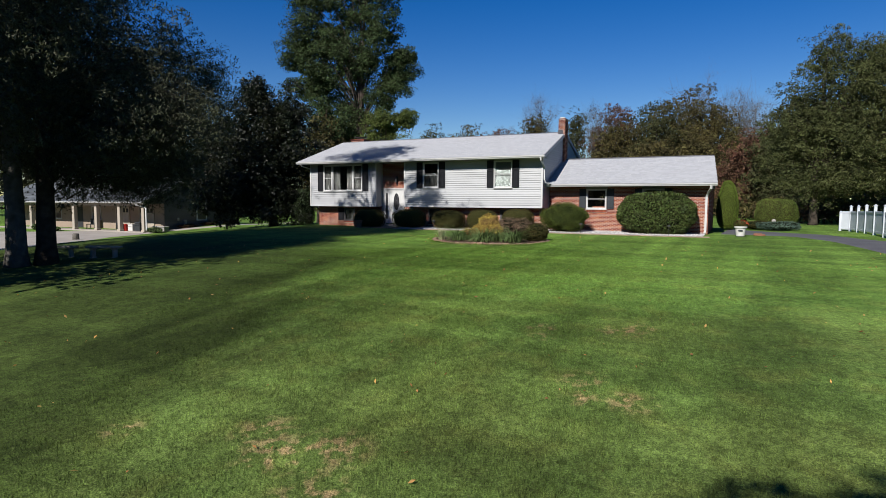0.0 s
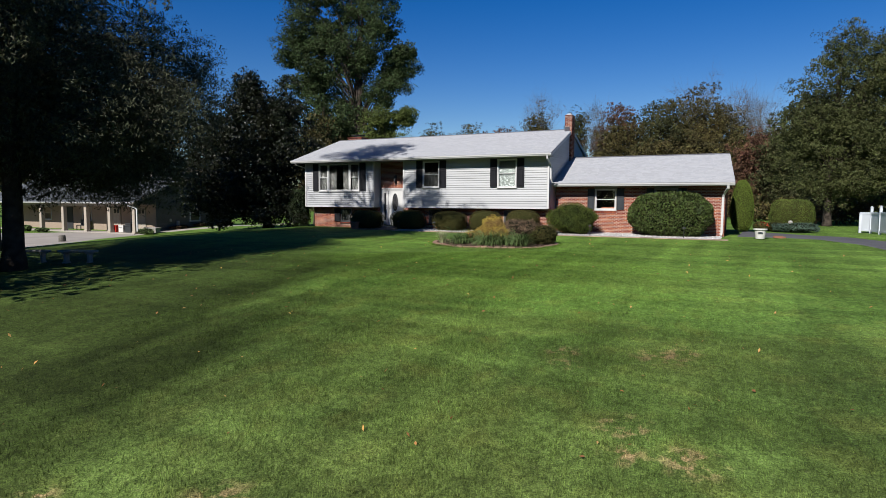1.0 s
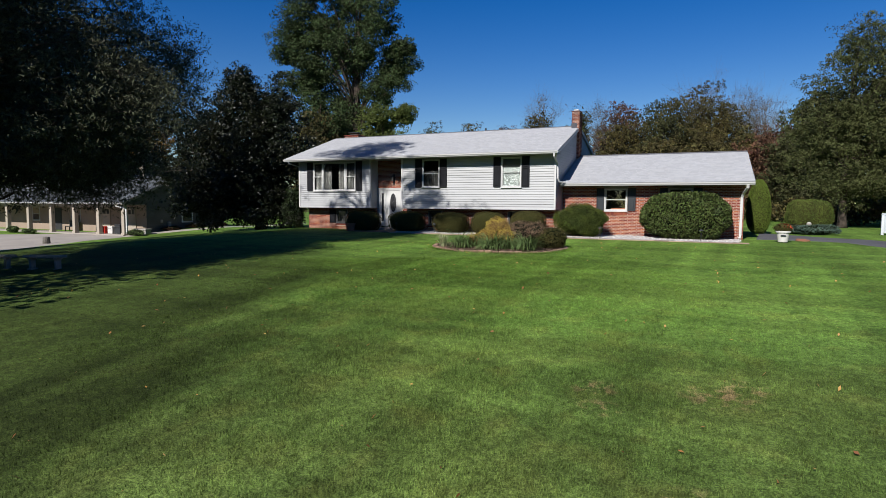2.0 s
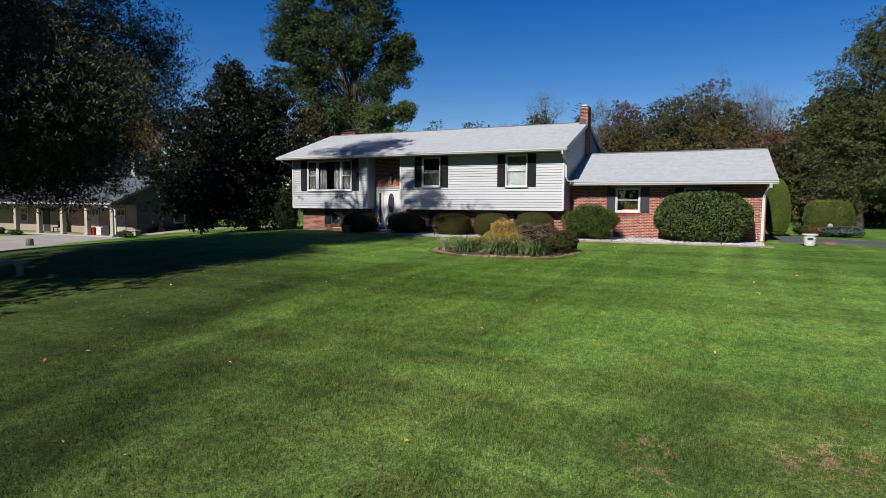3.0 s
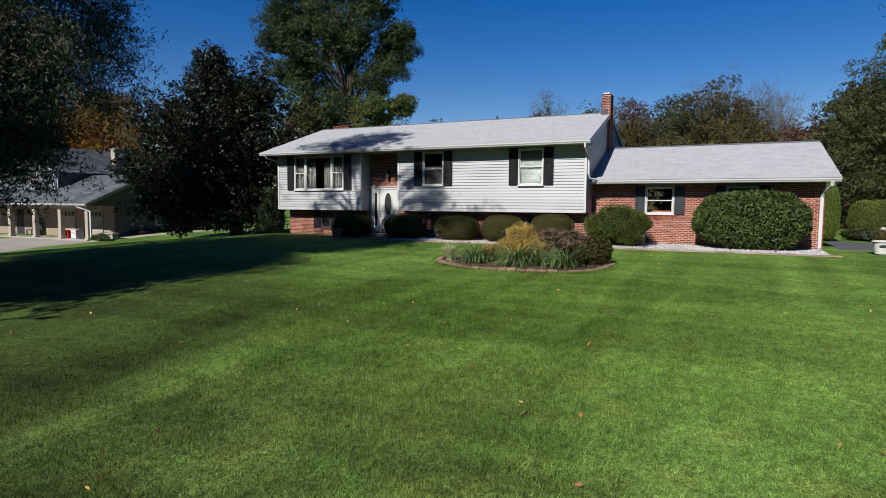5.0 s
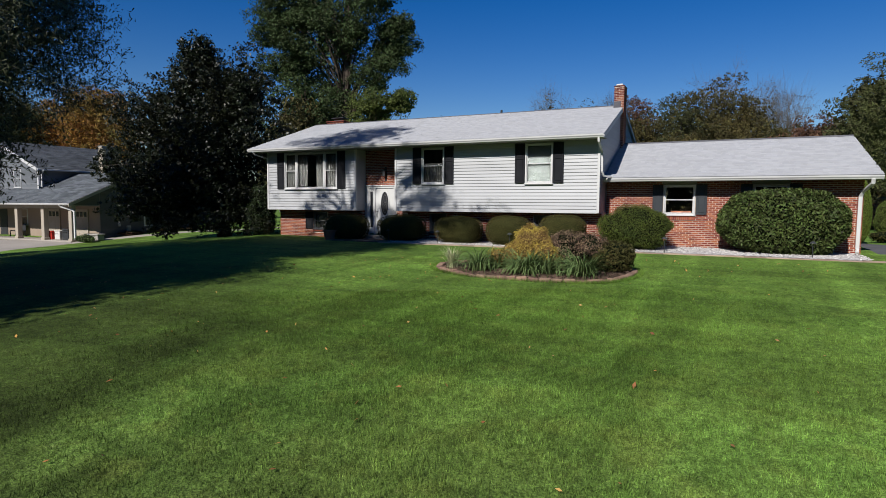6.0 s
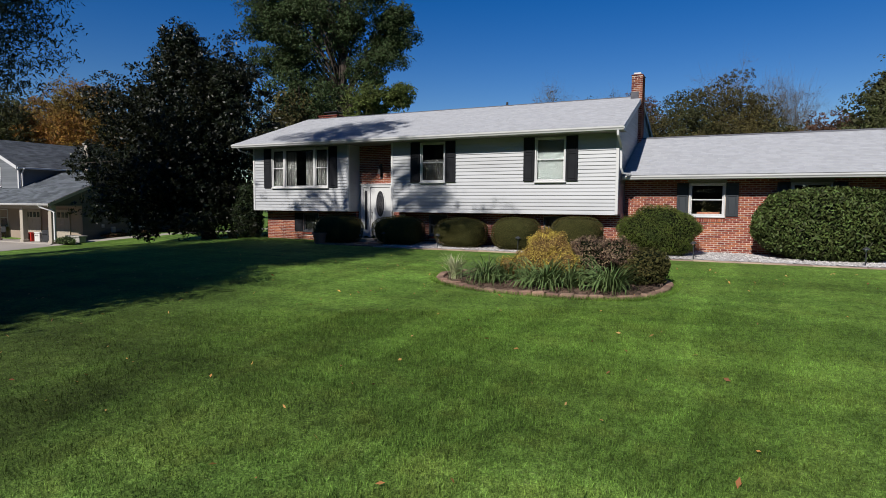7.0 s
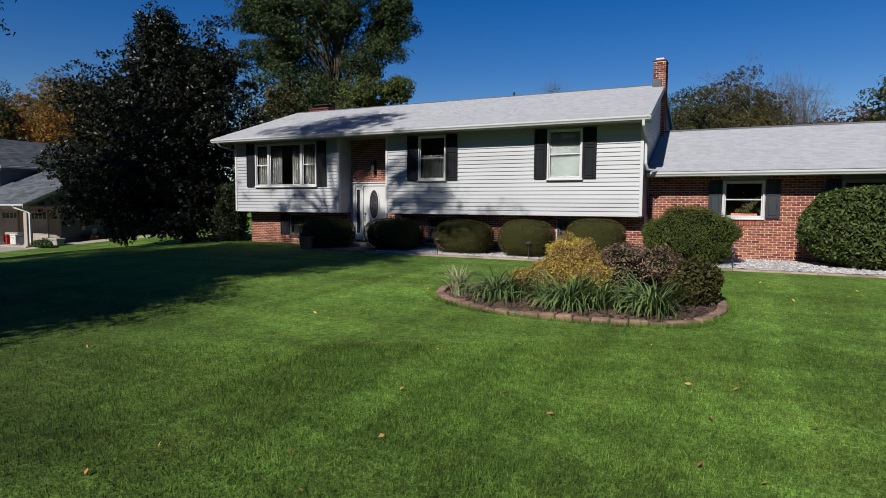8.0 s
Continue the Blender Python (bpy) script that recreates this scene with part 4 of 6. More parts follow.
# the full-height roller shade also stands in for sky reflected in the top pane
sash_window(house, *W2[:2], *W2[2:], 0.0, curtain=None, blind=0.97, from_sill=True)
shutter(house, -3.23, -2.84, 3.44, 4.95, -0.005)
shutter(house, -1.72, -1.33, 3.44, 4.95, -0.005)
sash_window(house, *W1[:2], *W1[2:], 0.0, curtain=(0.5, 0.5, 0.42))
shutter(house, -7.74, -7.34, 3.44, 4.95, -0.005)
shutter(house, -6.26, -5.86, 3.44, 4.95, -0.005)
# the picture window: a fixed pane between two narrow sashes
sash_window(house, -14.62, -13.93, 3.28, 4.93, 0.0, curtain=(0.0, 1.0, 0.05))
sash_window(house, -13.93, -12.33, 3.28, 4.93, 0.0, fixed=True, curtain=(0.33, 0.33, 0.05), deep=1.6)
sash_window(house, -12.33, -11.62, 3.28, 4.93, 0.0, curtain=(1.0, 0.0, 0.05))
shutter(house, -15.06, -14.64, 3.28, 4.95, -0.005)
shutter(house, -11.60, -11.18, 3.28, 4.95, -0.005)

# ---- chimneys ----
def brick_rows(g, x0, x1, y, z0, z1, course=0.0705, unit=0.213, depth=0.10, axis=0, flip=1, joint=0.014, proud=0.008):
    """Rows of bricks on a face: axis 0 runs along x at y, axis 1 runs along y at x = y."""
    r = 0
    z = z0
    while z < z1 - 0.02:
        x = x0 - (unit / 2 if r % 2 else 0)
        while x < x1 - 0.01:
            a, b = max(x, x0), min(x + unit - joint, x1)
            if b - a > 0.03:
                p = proud * rng.uniform(0.7, 1.3)
                if axis == 0:
                    g.box(a, min(y, y - flip * p), z, b, max(y, y - flip * p), z + course - joint)
                else:
                    g.box(min(y, y + flip * p), a, z, max(y, y + flip * p), b, z + course - joint)
            x += unit
        z += course
        r += 1
    return g


def chimney(x0, x1, y0, y1, z0, z1, name="chimney"):
    c = part(name, Geo().box(x0 + 0.008, y0 + 0.008, z0, x1 - 0.008, y1 - 0.008, z1), M_mortar, house)
    g = Geo()
    brick_rows(g, x0, x1, y0 + 0.008, z0, z1)
    brick_rows(g, x0, x1, y1 - 0.008, z0, z1, flip=-1)
    brick_rows(g, y0, y1, x1 - 0.008, z0, z1, axis=1, flip=1)
    brick_rows(g, y0, y1, x0 + 0.008, z0, z1, axis=1, flip=-1)
    part("brickwork", g.mesh("brickwork", M_brick_chim), M_brick_chim, c, kind="stuff")
    return c


ch = chimney(-0.30, 0.11, 4.02, 4.66, 3.9, 7.58)
part("chimney_cap", Geo().box(-0.32, 4.00, 7.58, 0.13, 4.68, 7.63, 0.02), M_brick_chim, ch)
part("flue", Geo().box(-0.25, 4.1, 7.63, 0.04, 4.56, 7.72, 0.03), M_trim, ch)
part("flashing", Geo().box(-0.315, 3.995, 6.55, -0.02, 4.012, 6.98, 0.004), M_flash, ch)
ch2 = chimney(-15.95, -14.85, 5.0, 5.8, 6.0, 7.06)
part("chimney_cap", Geo().box(-16.0, 4.95, 7.06, -14.8, 5.85, 7.12, 0.02), M_brick_chim, ch2)
part("flue_cover", Geo().box(-15.65, 5.2, 7.13, -15.05, 5.6, 7.20, 0.02).box(-15.75, 5.1, 7.27, -14.95, 5.7, 7.31, 0.01).tube([(-15.6, 5.25, 7.18), (-15.6, 5.25, 7.29)], 0.02, 6).tube([(-15.1, 5.25, 7.18), (-15.1, 5.25, 7.29)], 0.02, 6), M_flash, ch2)
part("roof_vent", Geo().lathe([(0.05, 6.8), (0.05, 7.05), (0.04, 7.06)], -5.6, 4.7, 10), M_dark, house)

# ---- front door ----
DY = REC_Y                               # the door stands at the back of the recess
door_frame = part("door_frame", Geo().box(-10.530, DY - 0.05, 1.24, -10.420, DY + 0.06, 3.40, 0.01).box(-10.160, DY - 0.05, 1.24, -10.070, DY + 0.06, 3.33, 0.008)
                  .box(-9.130, DY - 0.05, 1.24, -9.030, DY + 0.06, 3.40, 0.01).box(-10.420, DY - 0.05, 3.30, -9.130, DY + 0.06, 3.40, 0.01).box(-10.570, DY - 0.09, 3.40, -8.990, DY + 0.03, 3.45, 0.012), M_trim, house)
side = part("sidelight", Geo().box(-10.420, DY - 0.02, 1.28, -10.160, DY + 0.03, 3.30, 0.006), M_door, door_frame)
part("sidelight_glass", Geo().box(-10.355, DY - 0.032, 1.55, -10.225, DY - 0.018, 3.16, 0.004), M_lead, side)
door = part("front_door", Geo().box(-10.065, DY - 0.015, 1.28, -9.135, DY + 0.03, 3.295, 0.006), M_door, house, "white front door with an oval leaded glass")


def oval(cx, cz, a, b, y0, y1, a2=0, b2=0, n=36):
    g = Geo()
    ring = [(cx + a * math.cos(t), cz + b * math.sin(t)) for t in np.linspace(0, 2 * math.pi, n, endpoint=False)]
    if not a2:
        return g.extrude([(p, q) for p, q in ring], 1, y0, y1)
    inner = [(cx + a2 * math.cos(t), cz + b2 * math.sin(t)) for t in np.linspace(0, 2 * math.pi, n, endpoint=False)]
    for i in range(n):
        j = (i + 1) % n
        for p, q, yy in ((ring, inner, y0),):
            g.poly([(p[i][0], yy, p[i][1]), (p[j][0], yy, p[j][1]), (q[j][0], yy, q[j][1]), (q[i][0], yy, q[i][1])])
        g.poly([(ring[i][0], y1, ring[i][1]), (ring[j][0], y1, ring[j][1]), (ring[j][0], y0, ring[j][1]), (ring[i][0], y0, ring[i][1])])
        g.poly([(inner[j][0], y1, inner[j][1]), (inner[i][0], y1, inner[i][1]), (inner[i][0], y0, inner[i][1]), (inner[j][0], y0, inner[j][1])])
    return g


part("oval_glass", oval(-9.590, 2.62, 0.20, 0.53, DY - 0.025, DY - 0.012), M_lead, door)
part("oval_moulding", oval(-9.590, 2.62, 0.235, 0.57, DY - 0.04, DY - 0.014, 0.195, 0.525), M_door, door)
lead = Geo()
for s in (-1, 1):
    lead.tube([(-9.590 + s * 0.11 * math.cos(t), DY - 0.028, 2.62 + 0.40 * math.sin(t)) for t in np.linspace(-1.57, 1.57, 13)], 0.006, 5)
lead.tube([(-9.590 + 0.05 * math.cos(t), DY - 0.028, 2.62 + 0.08 * math.sin(t)) for t in np.linspace(0, 6.28, 15)], 0.006, 5)
part("leading", lead, M_steel, door)
part("door_handle", Geo().tube([(-9.990, DY - 0.02, 2.02), (-9.990, DY - 0.07, 2.02), (-9.990, DY - 0.075, 2.16), (-9.990, DY - 0.02, 2.17)], 0.012, 6).lathe([(0.03, 2.24), (0.03, 2.29)], -9.990, DY - 0.02, 10), M_steel, door)
part("doorstep", Geo().box(RX_L + 0.02, -0.02, 1.0, RX_R - 0.02, DY - 0.02, 1.22, 0.012), M_concrete, house)
LX = -9.55
lamp = part("porch_lamp", Geo().box(LX - 0.05, DY - 0.03, 3.62, LX + 0.05, DY, 4.25, 0.012).tube([(LX, DY - 0.02, 3.85), (LX, DY - 0.1, 3.75), (LX, DY - 0.14, 3.82)], 0.015, 6), M_dark, house)
part("lantern", Geo().box(LX - 0.06, DY - 0.2, 3.83, LX + 0.06, DY - 0.08, 4.08, 0.01).box(LX - 0.08, DY - 0.22, 4.07, LX + 0.08, DY - 0.06, 4.10, 0.01).box(LX - 0.03, DY - 0.17, 4.1, LX + 0.03, DY - 0.11, 4.16, 0.01), M_dark, lamp)
part("house_lamp", Geo().box(-8.50, BRICK_Y - 0.07, 2.02, -8.30, BRICK_Y - 0.0, 2.24, 0.01), M_trim, house)

# ---- garage wing ----
GW_Y, GX_R, G_END = 1.32, 8.19, 8.56
G_EAVE_Y, G_EAVE_Z, G_RID_Y, G_RID_Z = 0.66, 3.63, 4.5, 5.24
garage_wall = part("garage_wall", Geo().box(0.0, GW_Y + 0.016, 0.9, 2.10, GW_Y + 0.2, 3.52).box(3.14, GW_Y + 0.016, 0.9, 5.02, GW_Y + 0.2, 3.52).box(6.06, GW_Y + 0.016, 0.9, GX_R - 0.012, GW_Y + 0.2, 3.52).box(2.10, GW_Y + 0.016, 0.9, 3.14, GW_Y + 0.2, 2.27).box(5.02, GW_Y + 0.016, 0.9, 6.06, GW_Y + 0.2, 2.27)
                   .box(GX_R - 0.2, GW_Y + 0.2, 0.9, GX_R - 0.012, 8.4, 3.52).box(0.0, 8.2, 0.9, GX_R - 0.2, 8.4, 3.52), M_mortar, house)
part("garage_gable", Geo().extrude([(GW_Y, 3.5), (8.4, 3.5), (G_RID_Y, G_RID_Z - 0.14)], 0, GX_R - 0.2, GX_R - 0.03), M_siding, house)
g_roof = part("garage_roof", drawn_in(roof_slab(0.02, G_END, G_EAVE_Y, G_EAVE_Z, G_RID_Y, G_RID_Z, 2 * G_RID_Y - G_EAVE_Y, G_EAVE_Z), G_END, G_EAVE_Y, G_RID_Y, G_SLANT), M_trim, house)
part("shingles", shingle_field(0.012, G_END + 0.02, G_EAVE_Y - 0.03, G_EAVE_Z, G_RID_Y, G_RID_Z, M_shingle, draw_in=G_SLANT), M_shingle, g_roof, kind="stuff")
part("shingles", shingle_field(0.012, G_END + 0.02 - G_SLANT, 2 * G_RID_Y - G_EAVE_Y + 0.03, G_EAVE_Z, G_RID_Y, G_RID_Z, M_shingle, 0.5, 0.4), M_shingle, g_roof, kind="stuff")
cap = Geo()
x = 0.02
while x < G_END - G_SLANT - 0.05:
    for s in (1, -1):
        cap.extrude([(G_RID_Y, G_RID_Z + 0.03), (G_RID_Y + s * 0.14, G_RID_Z - 0.02), (G_RID_Y + s * 0.14, G_RID_Z - 0.035), (G_RID_Y, G_RID_Z + 0.01)], 0, x, min(x + 0.296, G_END + 0.02 - G_SLANT))
    x += 0.3
part("ridge_cap", cap, M_ridge, g_roof)
part("soffit", Geo().box(0.02, G_EAVE_Y + 0.04, 3.485, G_END - 0.05, GW_Y + 0.02, 3.51), M_soffit, house)
part("fascia", Geo().box(0.02, G_EAVE_Y + 0.005, 3.47, G_END, G_EAVE_Y + 0.035, G_EAVE_Z - 0.02, 0.004), M_trim, house)
part("gutter", gutter(0.03, G_END + 0.01, G_EAVE_Y + 0.004, 3.61), M_trim, house)
g = Geo()
for s in (1, -1):
    yo = G_RID_Y - s * (G_RID_Y - G_EAVE_Y)
    g.extrude([(yo, G_EAVE_Z - 0.02), (G_RID_Y, G_RID_Z - 0.02), (G_RID_Y, G_RID_Z - 0.19), (yo, G_EAVE_Z - 0.17)], 0, G_END, G_END + 0.02)
part("rake_board", drawn_in(g, G_END, G_EAVE_Y, G_RID_Y, G_SLANT), M_trim, house)
part("downspout", pipe([(8.30, 0.60, 3.50), (8.30, 0.64, 3.36), (8.14, 1.15, 3.12), (8.09, 1.25, 2.95), (8.08, 1.265, 1.25), (8.06, 1.1, 1.12)], 0.11, 0.07), M_trim, house)
part("window_header", Geo().box(2.04, GW_Y - 0.02, 3.36, 3.20, GW_Y + 0.05, 3.485, 0.008), M_soffit, house)
sash_window(house, 2.08, 3.16, 2.28, 3.37, GW_Y, split=0.5, deep=1.6)
part("window_header", Geo().box(4.96, GW_Y - 0.02, 3.36, 6.12, GW_Y + 0.05, 3.485, 0.008), M_soffit, house)
sash_window(house, 5.00, 6.08, 2.28, 3.37, GW_Y, split=0.5, deep=1.6)
part("inside_shelf", Geo().box(2.3, GW_Y + 0.5, 2.33, 3.0, GW_Y + 0.75, 2.42, 0.01), M_clay, house)
for a, b in ((1.70, 2.06), (3.18, 3.55), (4.62, 4.98), (6.10, 6.47)):
    shutter(house, a, b, 2.29, 3.38, GW_Y - 0.005, M_grey_shutter)

# ---- lower storey ----
LOW = [(-13.38, -12.62, 1.42, 2.2), (-7.22, -6.46, 1.42, 2.2), (-2.62, -1.86, 1.42, 2.2)]
low = Geo()
edges = [-15.42, LOW[0][0], LOW[0][1], RX_L - 0.03, RX_R + 0.03, LOW[1][0], LOW[1][1], LOW[2][0], LOW[2][1], 0.0]
for i in range(0, len(edges), 2):
    low.box(edges[i], BRICK_Y + 0.016, 0.9, edges[i + 1], BRICK_Y + 0.2, 2.34)
for w in LOW:
    low.box(w[0], BRICK_Y + 0.016, 0.9, w[1], BRICK_Y + 0.2, w[2]).box(w[0], BRICK_Y + 0.016, w[3], w[1], BRICK_Y + 0.2, 2.34)
# the back and the cheeks of the recess
low.box(RX_L - 0.03, REC_Y + 0.016, 0.9, -10.53, REC_Y + 0.2, 5.0).box(-9.03, REC_Y + 0.016, 0.9, RX_R + 0.03, REC_Y + 0.2, 5.0).box(-10.53, REC_Y + 0.016, 3.4, -9.03, REC_Y + 0.2, 5.0)
low.box(RX_L - 0.2, BRICK_Y + 0.2, 0.9, RX_L - 0.03, REC_Y + 0.2, 5.0).box(RX_R + 0.03, BRICK_Y + 0.2, 0.9, RX_R + 0.2, REC_Y + 0.2, 5.0)
low.box(-15.42, BRICK_Y + 0.2, 0.9, -15.22, BACK_Y - 0.3, 2.34).box(-0.2, BRICK_Y + 0.2, 0.9, 0.0, BACK_Y - 0.3, 2.34)
low_wall = part("brick_base", low, M_mortar, house)
for w in LOW:
    sash_window(house, *w, BRICK_Y, split=0.5, curtain=(0.5, 0.5, 0.05), paint=M_shade_frame)
    part("window_sill", Geo().box(w[0] - 0.05, BRICK_Y - 0.05, w[2] - 0.12, w[1] + 0.05, BRICK_Y + 0.01, w[2] - 0.04, 0.01), M_brick_far, house)
shutter(house, -13.86, -13.42, 1.42, 2.22, BRICK_Y - 0.005)

# ---- beds and path beside the house ----
def sheet(name, x0, x1, y0, y1, lift, material, label, category, step=0.25):
    xs, ys = np.arange(x0, x1 + step / 2, step), np.arange(y0, y1 + step / 2, step)
    A, B = np.meshgrid(xs, ys)
    Z = land(A, B) + lift + 0.008 * rng.normal(size=A.shape)
    Z[0, :] -= 0.05 + lift
    Z[:, 0] -= 0.05 + lift
    Z[:, -1] -= 0.05 + lift
    k = np.arange(A.size).reshape(A.shape)
    F = np.stack([k[:-1, :-1], k[:-1, 1:], k[1:, 1:], k[1:, :-1]], -1).reshape(-1, 4)
    return solo(name, quick(name, np.stack([A, B, Z], -1).reshape(-1, 3), F, material, True), material, label, category, "structure")


GRAVEL_Y = -1.45
sheet("gravel_bed", -8.3, 8.2, GRAVEL_Y, 1.5, 0.03, M_gravel, "bed of white gravel along the front of the house", "gravel")
# loose stones on the gravel
n = 9000
px, py = rng.uniform(-8.2, 8.1, n), rng.uniform(GRAVEL_Y + 0.05, 1.2, n)
pz = land(px, py) + 0.04
oct_v = np.array([(1, 0, 0), (0, 1, 0), (-1, 0, 0), (0, -1, 0), (0, 0, 0.7), (0, 0, -0.7)])
oct_f = np.array([(0, 1, 4), (1, 2, 4), (2, 3, 4), (3, 0, 4)])
s = rng.uniform(0.018, 0.045, n)[:, None, None] * rng.uniform(0.6, 1.3, (n, 1, 3))
rot = rng.uniform(0, 6.28, n)
ov = np.repeat(oct_v[None], n, 0) * s
c, q = np.cos(rot)[:, None], np.sin(rot)[:, None]
ov = np.stack([ov[..., 0] * c - ov[..., 1] * q, ov[..., 0] * q + ov[..., 1] * c, ov[..., 2]], -1) + np.stack([px, py, pz], -1)[:, None]
solo("gravel_stones", quick("gravel_stones", ov.reshape(-1, 3), (oct_f[None] + 6 * np.arange(n)[:, None, None]).reshape(-1, 3), M_pebble), M_pebble, "loose white gravel stones beside the house wall", "gravel", "stuff")

edging = thing("garden_edging", (0, GRAVEL_Y, float(land(0, GRAVEL_Y))), "low tan concrete edging between gravel and lawn", "edging")
x = -8.4
while x < 8.0:
    w = rng.uniform(0.55, 0.64)
    y0 = GRAVEL_Y - 0.05 + 0.012 * rng.normal()
    zz = float(land(x, y0))
    part("edging_block", Geo().box(x, y0 - 0.20, zz - 0.08, x + w - 0.004, y0, zz + 0.03 + 0.006 * rng.normal(), 0.012), M_curb, edging)
    x += w

landing = thing("paved_landing", (-9.5, -0.6, 1.08), "worn terracotta paver landing in front of the door", "paving")
for i in range(9):
    for j in range(7):
        xx, yy = -11.1 + i * 0.305 + (0.15 if j % 2 else 0), -1.55 + j * 0.215
        zz = float(land(xx, yy))
        part("paver", Geo().box(xx, yy, zz - 0.06, xx + 0.293, yy + 0.203, zz + 0.04 + 0.004 * rng.normal(), 0.008), M_paver, landing)

# ---- clipped shrubs along the front ----
BOX = [(-10.75, -0.55, 0.98, 0.75, 1.12), (-7.95, -0.55, 0.98, 0.75, 1.10), (-5.35, -0.55, 0.92, 0.72, 1.08), (-3.25, -0.60, 0.82, 0.70, 1.14), (-1.2, -0.50, 0.84, 0.70, 1.2)]
for i, (x, y, rx, ry, h) in enumerate(BOX):
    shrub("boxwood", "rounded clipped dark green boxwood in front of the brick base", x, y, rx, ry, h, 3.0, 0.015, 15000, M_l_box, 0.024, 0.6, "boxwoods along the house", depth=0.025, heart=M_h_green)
shrub("yew_shrub", "dense dark green yew trimmed to a wide mound", 1.36, -0.42, 1.16, 0.95, 1.47, 2.35, 0.034, 36000, M_l_yew, 0.10, 0.25, depth=0.18)
shrub("viburnum_shrub", "large leafy green shrub covering the brick garage wall", 5.88, 0.28, 1.84, 0.95, 2.12, 2.7, 0.056, 30000, M_l_vib, 0.05, 0.40, depth=0.14, droop=0.5)
shrub("arborvitae", "tall bright green arborvitae clipped to a smooth cone", 8.96, 8.2, 0.69, 0.85, 2.95, 2.4, 0.022, 26000, M_l_arb, 0.02, 0.5, depth=0.03, taper=0.30, heart=M_h_green, category="hedge")
shrub("round_bush", "broad clipped green bush beside the driveway", 11.78, 13.2, 1.22, 1.0, 1.95, 2.9, 0.028, 18000, M_l_bush, 0.03, 0.5, depth=0.05, heart=M_h_green, category="bush")
shrub("juniper", "low spreading blue-grey juniper by the driveway", 11.75, 8.9, 1.15, 0.75, 0.55, 2.0, 0.05, 5000, M_l_juniper, 0.12, 0.22, depth=0.1)
shrub("low_shrub", "small olive shrub beside the blue juniper", 10.5, 9.6, 0.7, 0.5, 0.55, 2.0, 0.05, 1800, M_l_box, 0.12, 0.3, depth=0.1)
shrub("corner_holly", "tall loose green holly at the corner of the house", -16.9, 0.9, 0.7, 0.7, 2.4, 2.2, 0.05, 8000, M_l_holly, 0.14, 0.5, depth=0.2)

# ---- the island bed ----
BED = [(-2.75, -7.0), (-2.6, -7.75), (-2.1, -8.3), (-1.2, -8.75), (0.1, -8.98), (1.1, -8.98), (1.75, -8.75), (2.15, -8.1), (2.3, -7.2), (2.15, -6.2), (1.4, -5.5), (0.0, -5.2), (-1.3, -5.5), (-2.3, -6.2)]


def closed_curve(pts, n):
    P, out = np.array(pts), []
    m = len(P)
    for i in range(n):
        t = i / n * m
        k, f = int(t), t - int(t)
        a, b, c, d = P[(k - 1) % m], P[k % m], P[(k + 1) % m], P[(k + 2) % m]
        out.append(0.5 * (2 * b + (c - a) * f + (2 * a - 5 * b + 4 * c - d) * f * f + (3 * b - a - 3 * c + d) * f ** 3))
    return np.array(out)


rim = closed_curve(BED, 96)
mid = rim.mean(0)
V, F = [], []
for k, r in enumerate((1.0, 0.85, 0.65, 0.45, 0.25, 0.08)):
    for p in rim:
        q = mid + (p - mid) * r
        V.append((q[0], q[1], float(land(*q)) + (0.0 if k == 0 else 0.05 + 0.05 * (1 - r)) + 0.015 * rng.normal()))
for k in range(5):
    F += [(k * 96 + i, k * 96 + (i + 1) % 96, (k + 1) * 96 + (i + 1) % 96, (k + 1) * 96 + i) for i in range(96)]
solo("mulch_bed", quick("mulch_bed", V, F, M_mulch, True), M_mulch, "dark brown mulch in the island flower bed", "mulch", "structure")
n = 2600
k, r = rng.integers(0, 96, n), np.sqrt(rng.uniform(0, 0.92, n))
P = np.c_[mid + (rim[k] - mid) * r[:, None], np.zeros(n)]
P[:, 2] = land(P[:, 0], P[:, 1]) + 0.07 + 0.05 * (1 - r)
solo("mulch_chips", leaf_mesh("mulch_chips", P, 0.035, M_mulch, np.array([[0, 0, 1.5]]), 0.3), M_mulch, "loose bark chips lying on the flower bed", "mulch", "stuff")
bed_edge = thing("bed_edging", (float(mid[0]), float(mid[1]), float(land(*mid))), "terracotta paver edging round the island flower bed", "edging")
per = closed_curve(BED, 800)
d = np.r_[0, np.cumsum(np.linalg.norm(np.diff(per, axis=0), axis=1))]
s = 0.0
while s < d[-1] - 0.1:
    w = 0.27
    a = np.array([np.interp(s, d, per[:, i]) for i in (0, 1)])
    b = np.array([np.interp(min(s + w, d[-1]), d, per[:, i]) for i in (0, 1)])
    ang = math.degrees(math.atan2(b[1] - a[1], b[0] - a[0]))
    m = pose(a[0], a[1], float(land(*a)), 2 * rng.normal(), 3 * rng.normal(), ang + 2.5 * rng.normal())
    part("paver", Geo().box(0.004, -0.09, -0.08, w - 0.006, 0.07, 0.074 + 0.008 * rng.normal(), 0.018, m), M_paver, bed_edge)
    s += w
G = "plants in the island bed"
strap_clump("variegated_grass", "pale striped ornamental grass tuft in the flower bed", -2.2, -7.8, 150, 0.62, 0.010, M_l_stripe, G, 0.75)
LILY = [(-1.35, -8.0, 210, 0.74), (-0.95, -7.75, 90, 0.7), (0.08, -8.28, 220, 0.78), (0.5, -8.1, 110, 0.7), (-0.3, -8.1, 90, 0.66), (1.35, -8.25, 230, 0.74), (1.05, -7.95, 80, 0.7)]
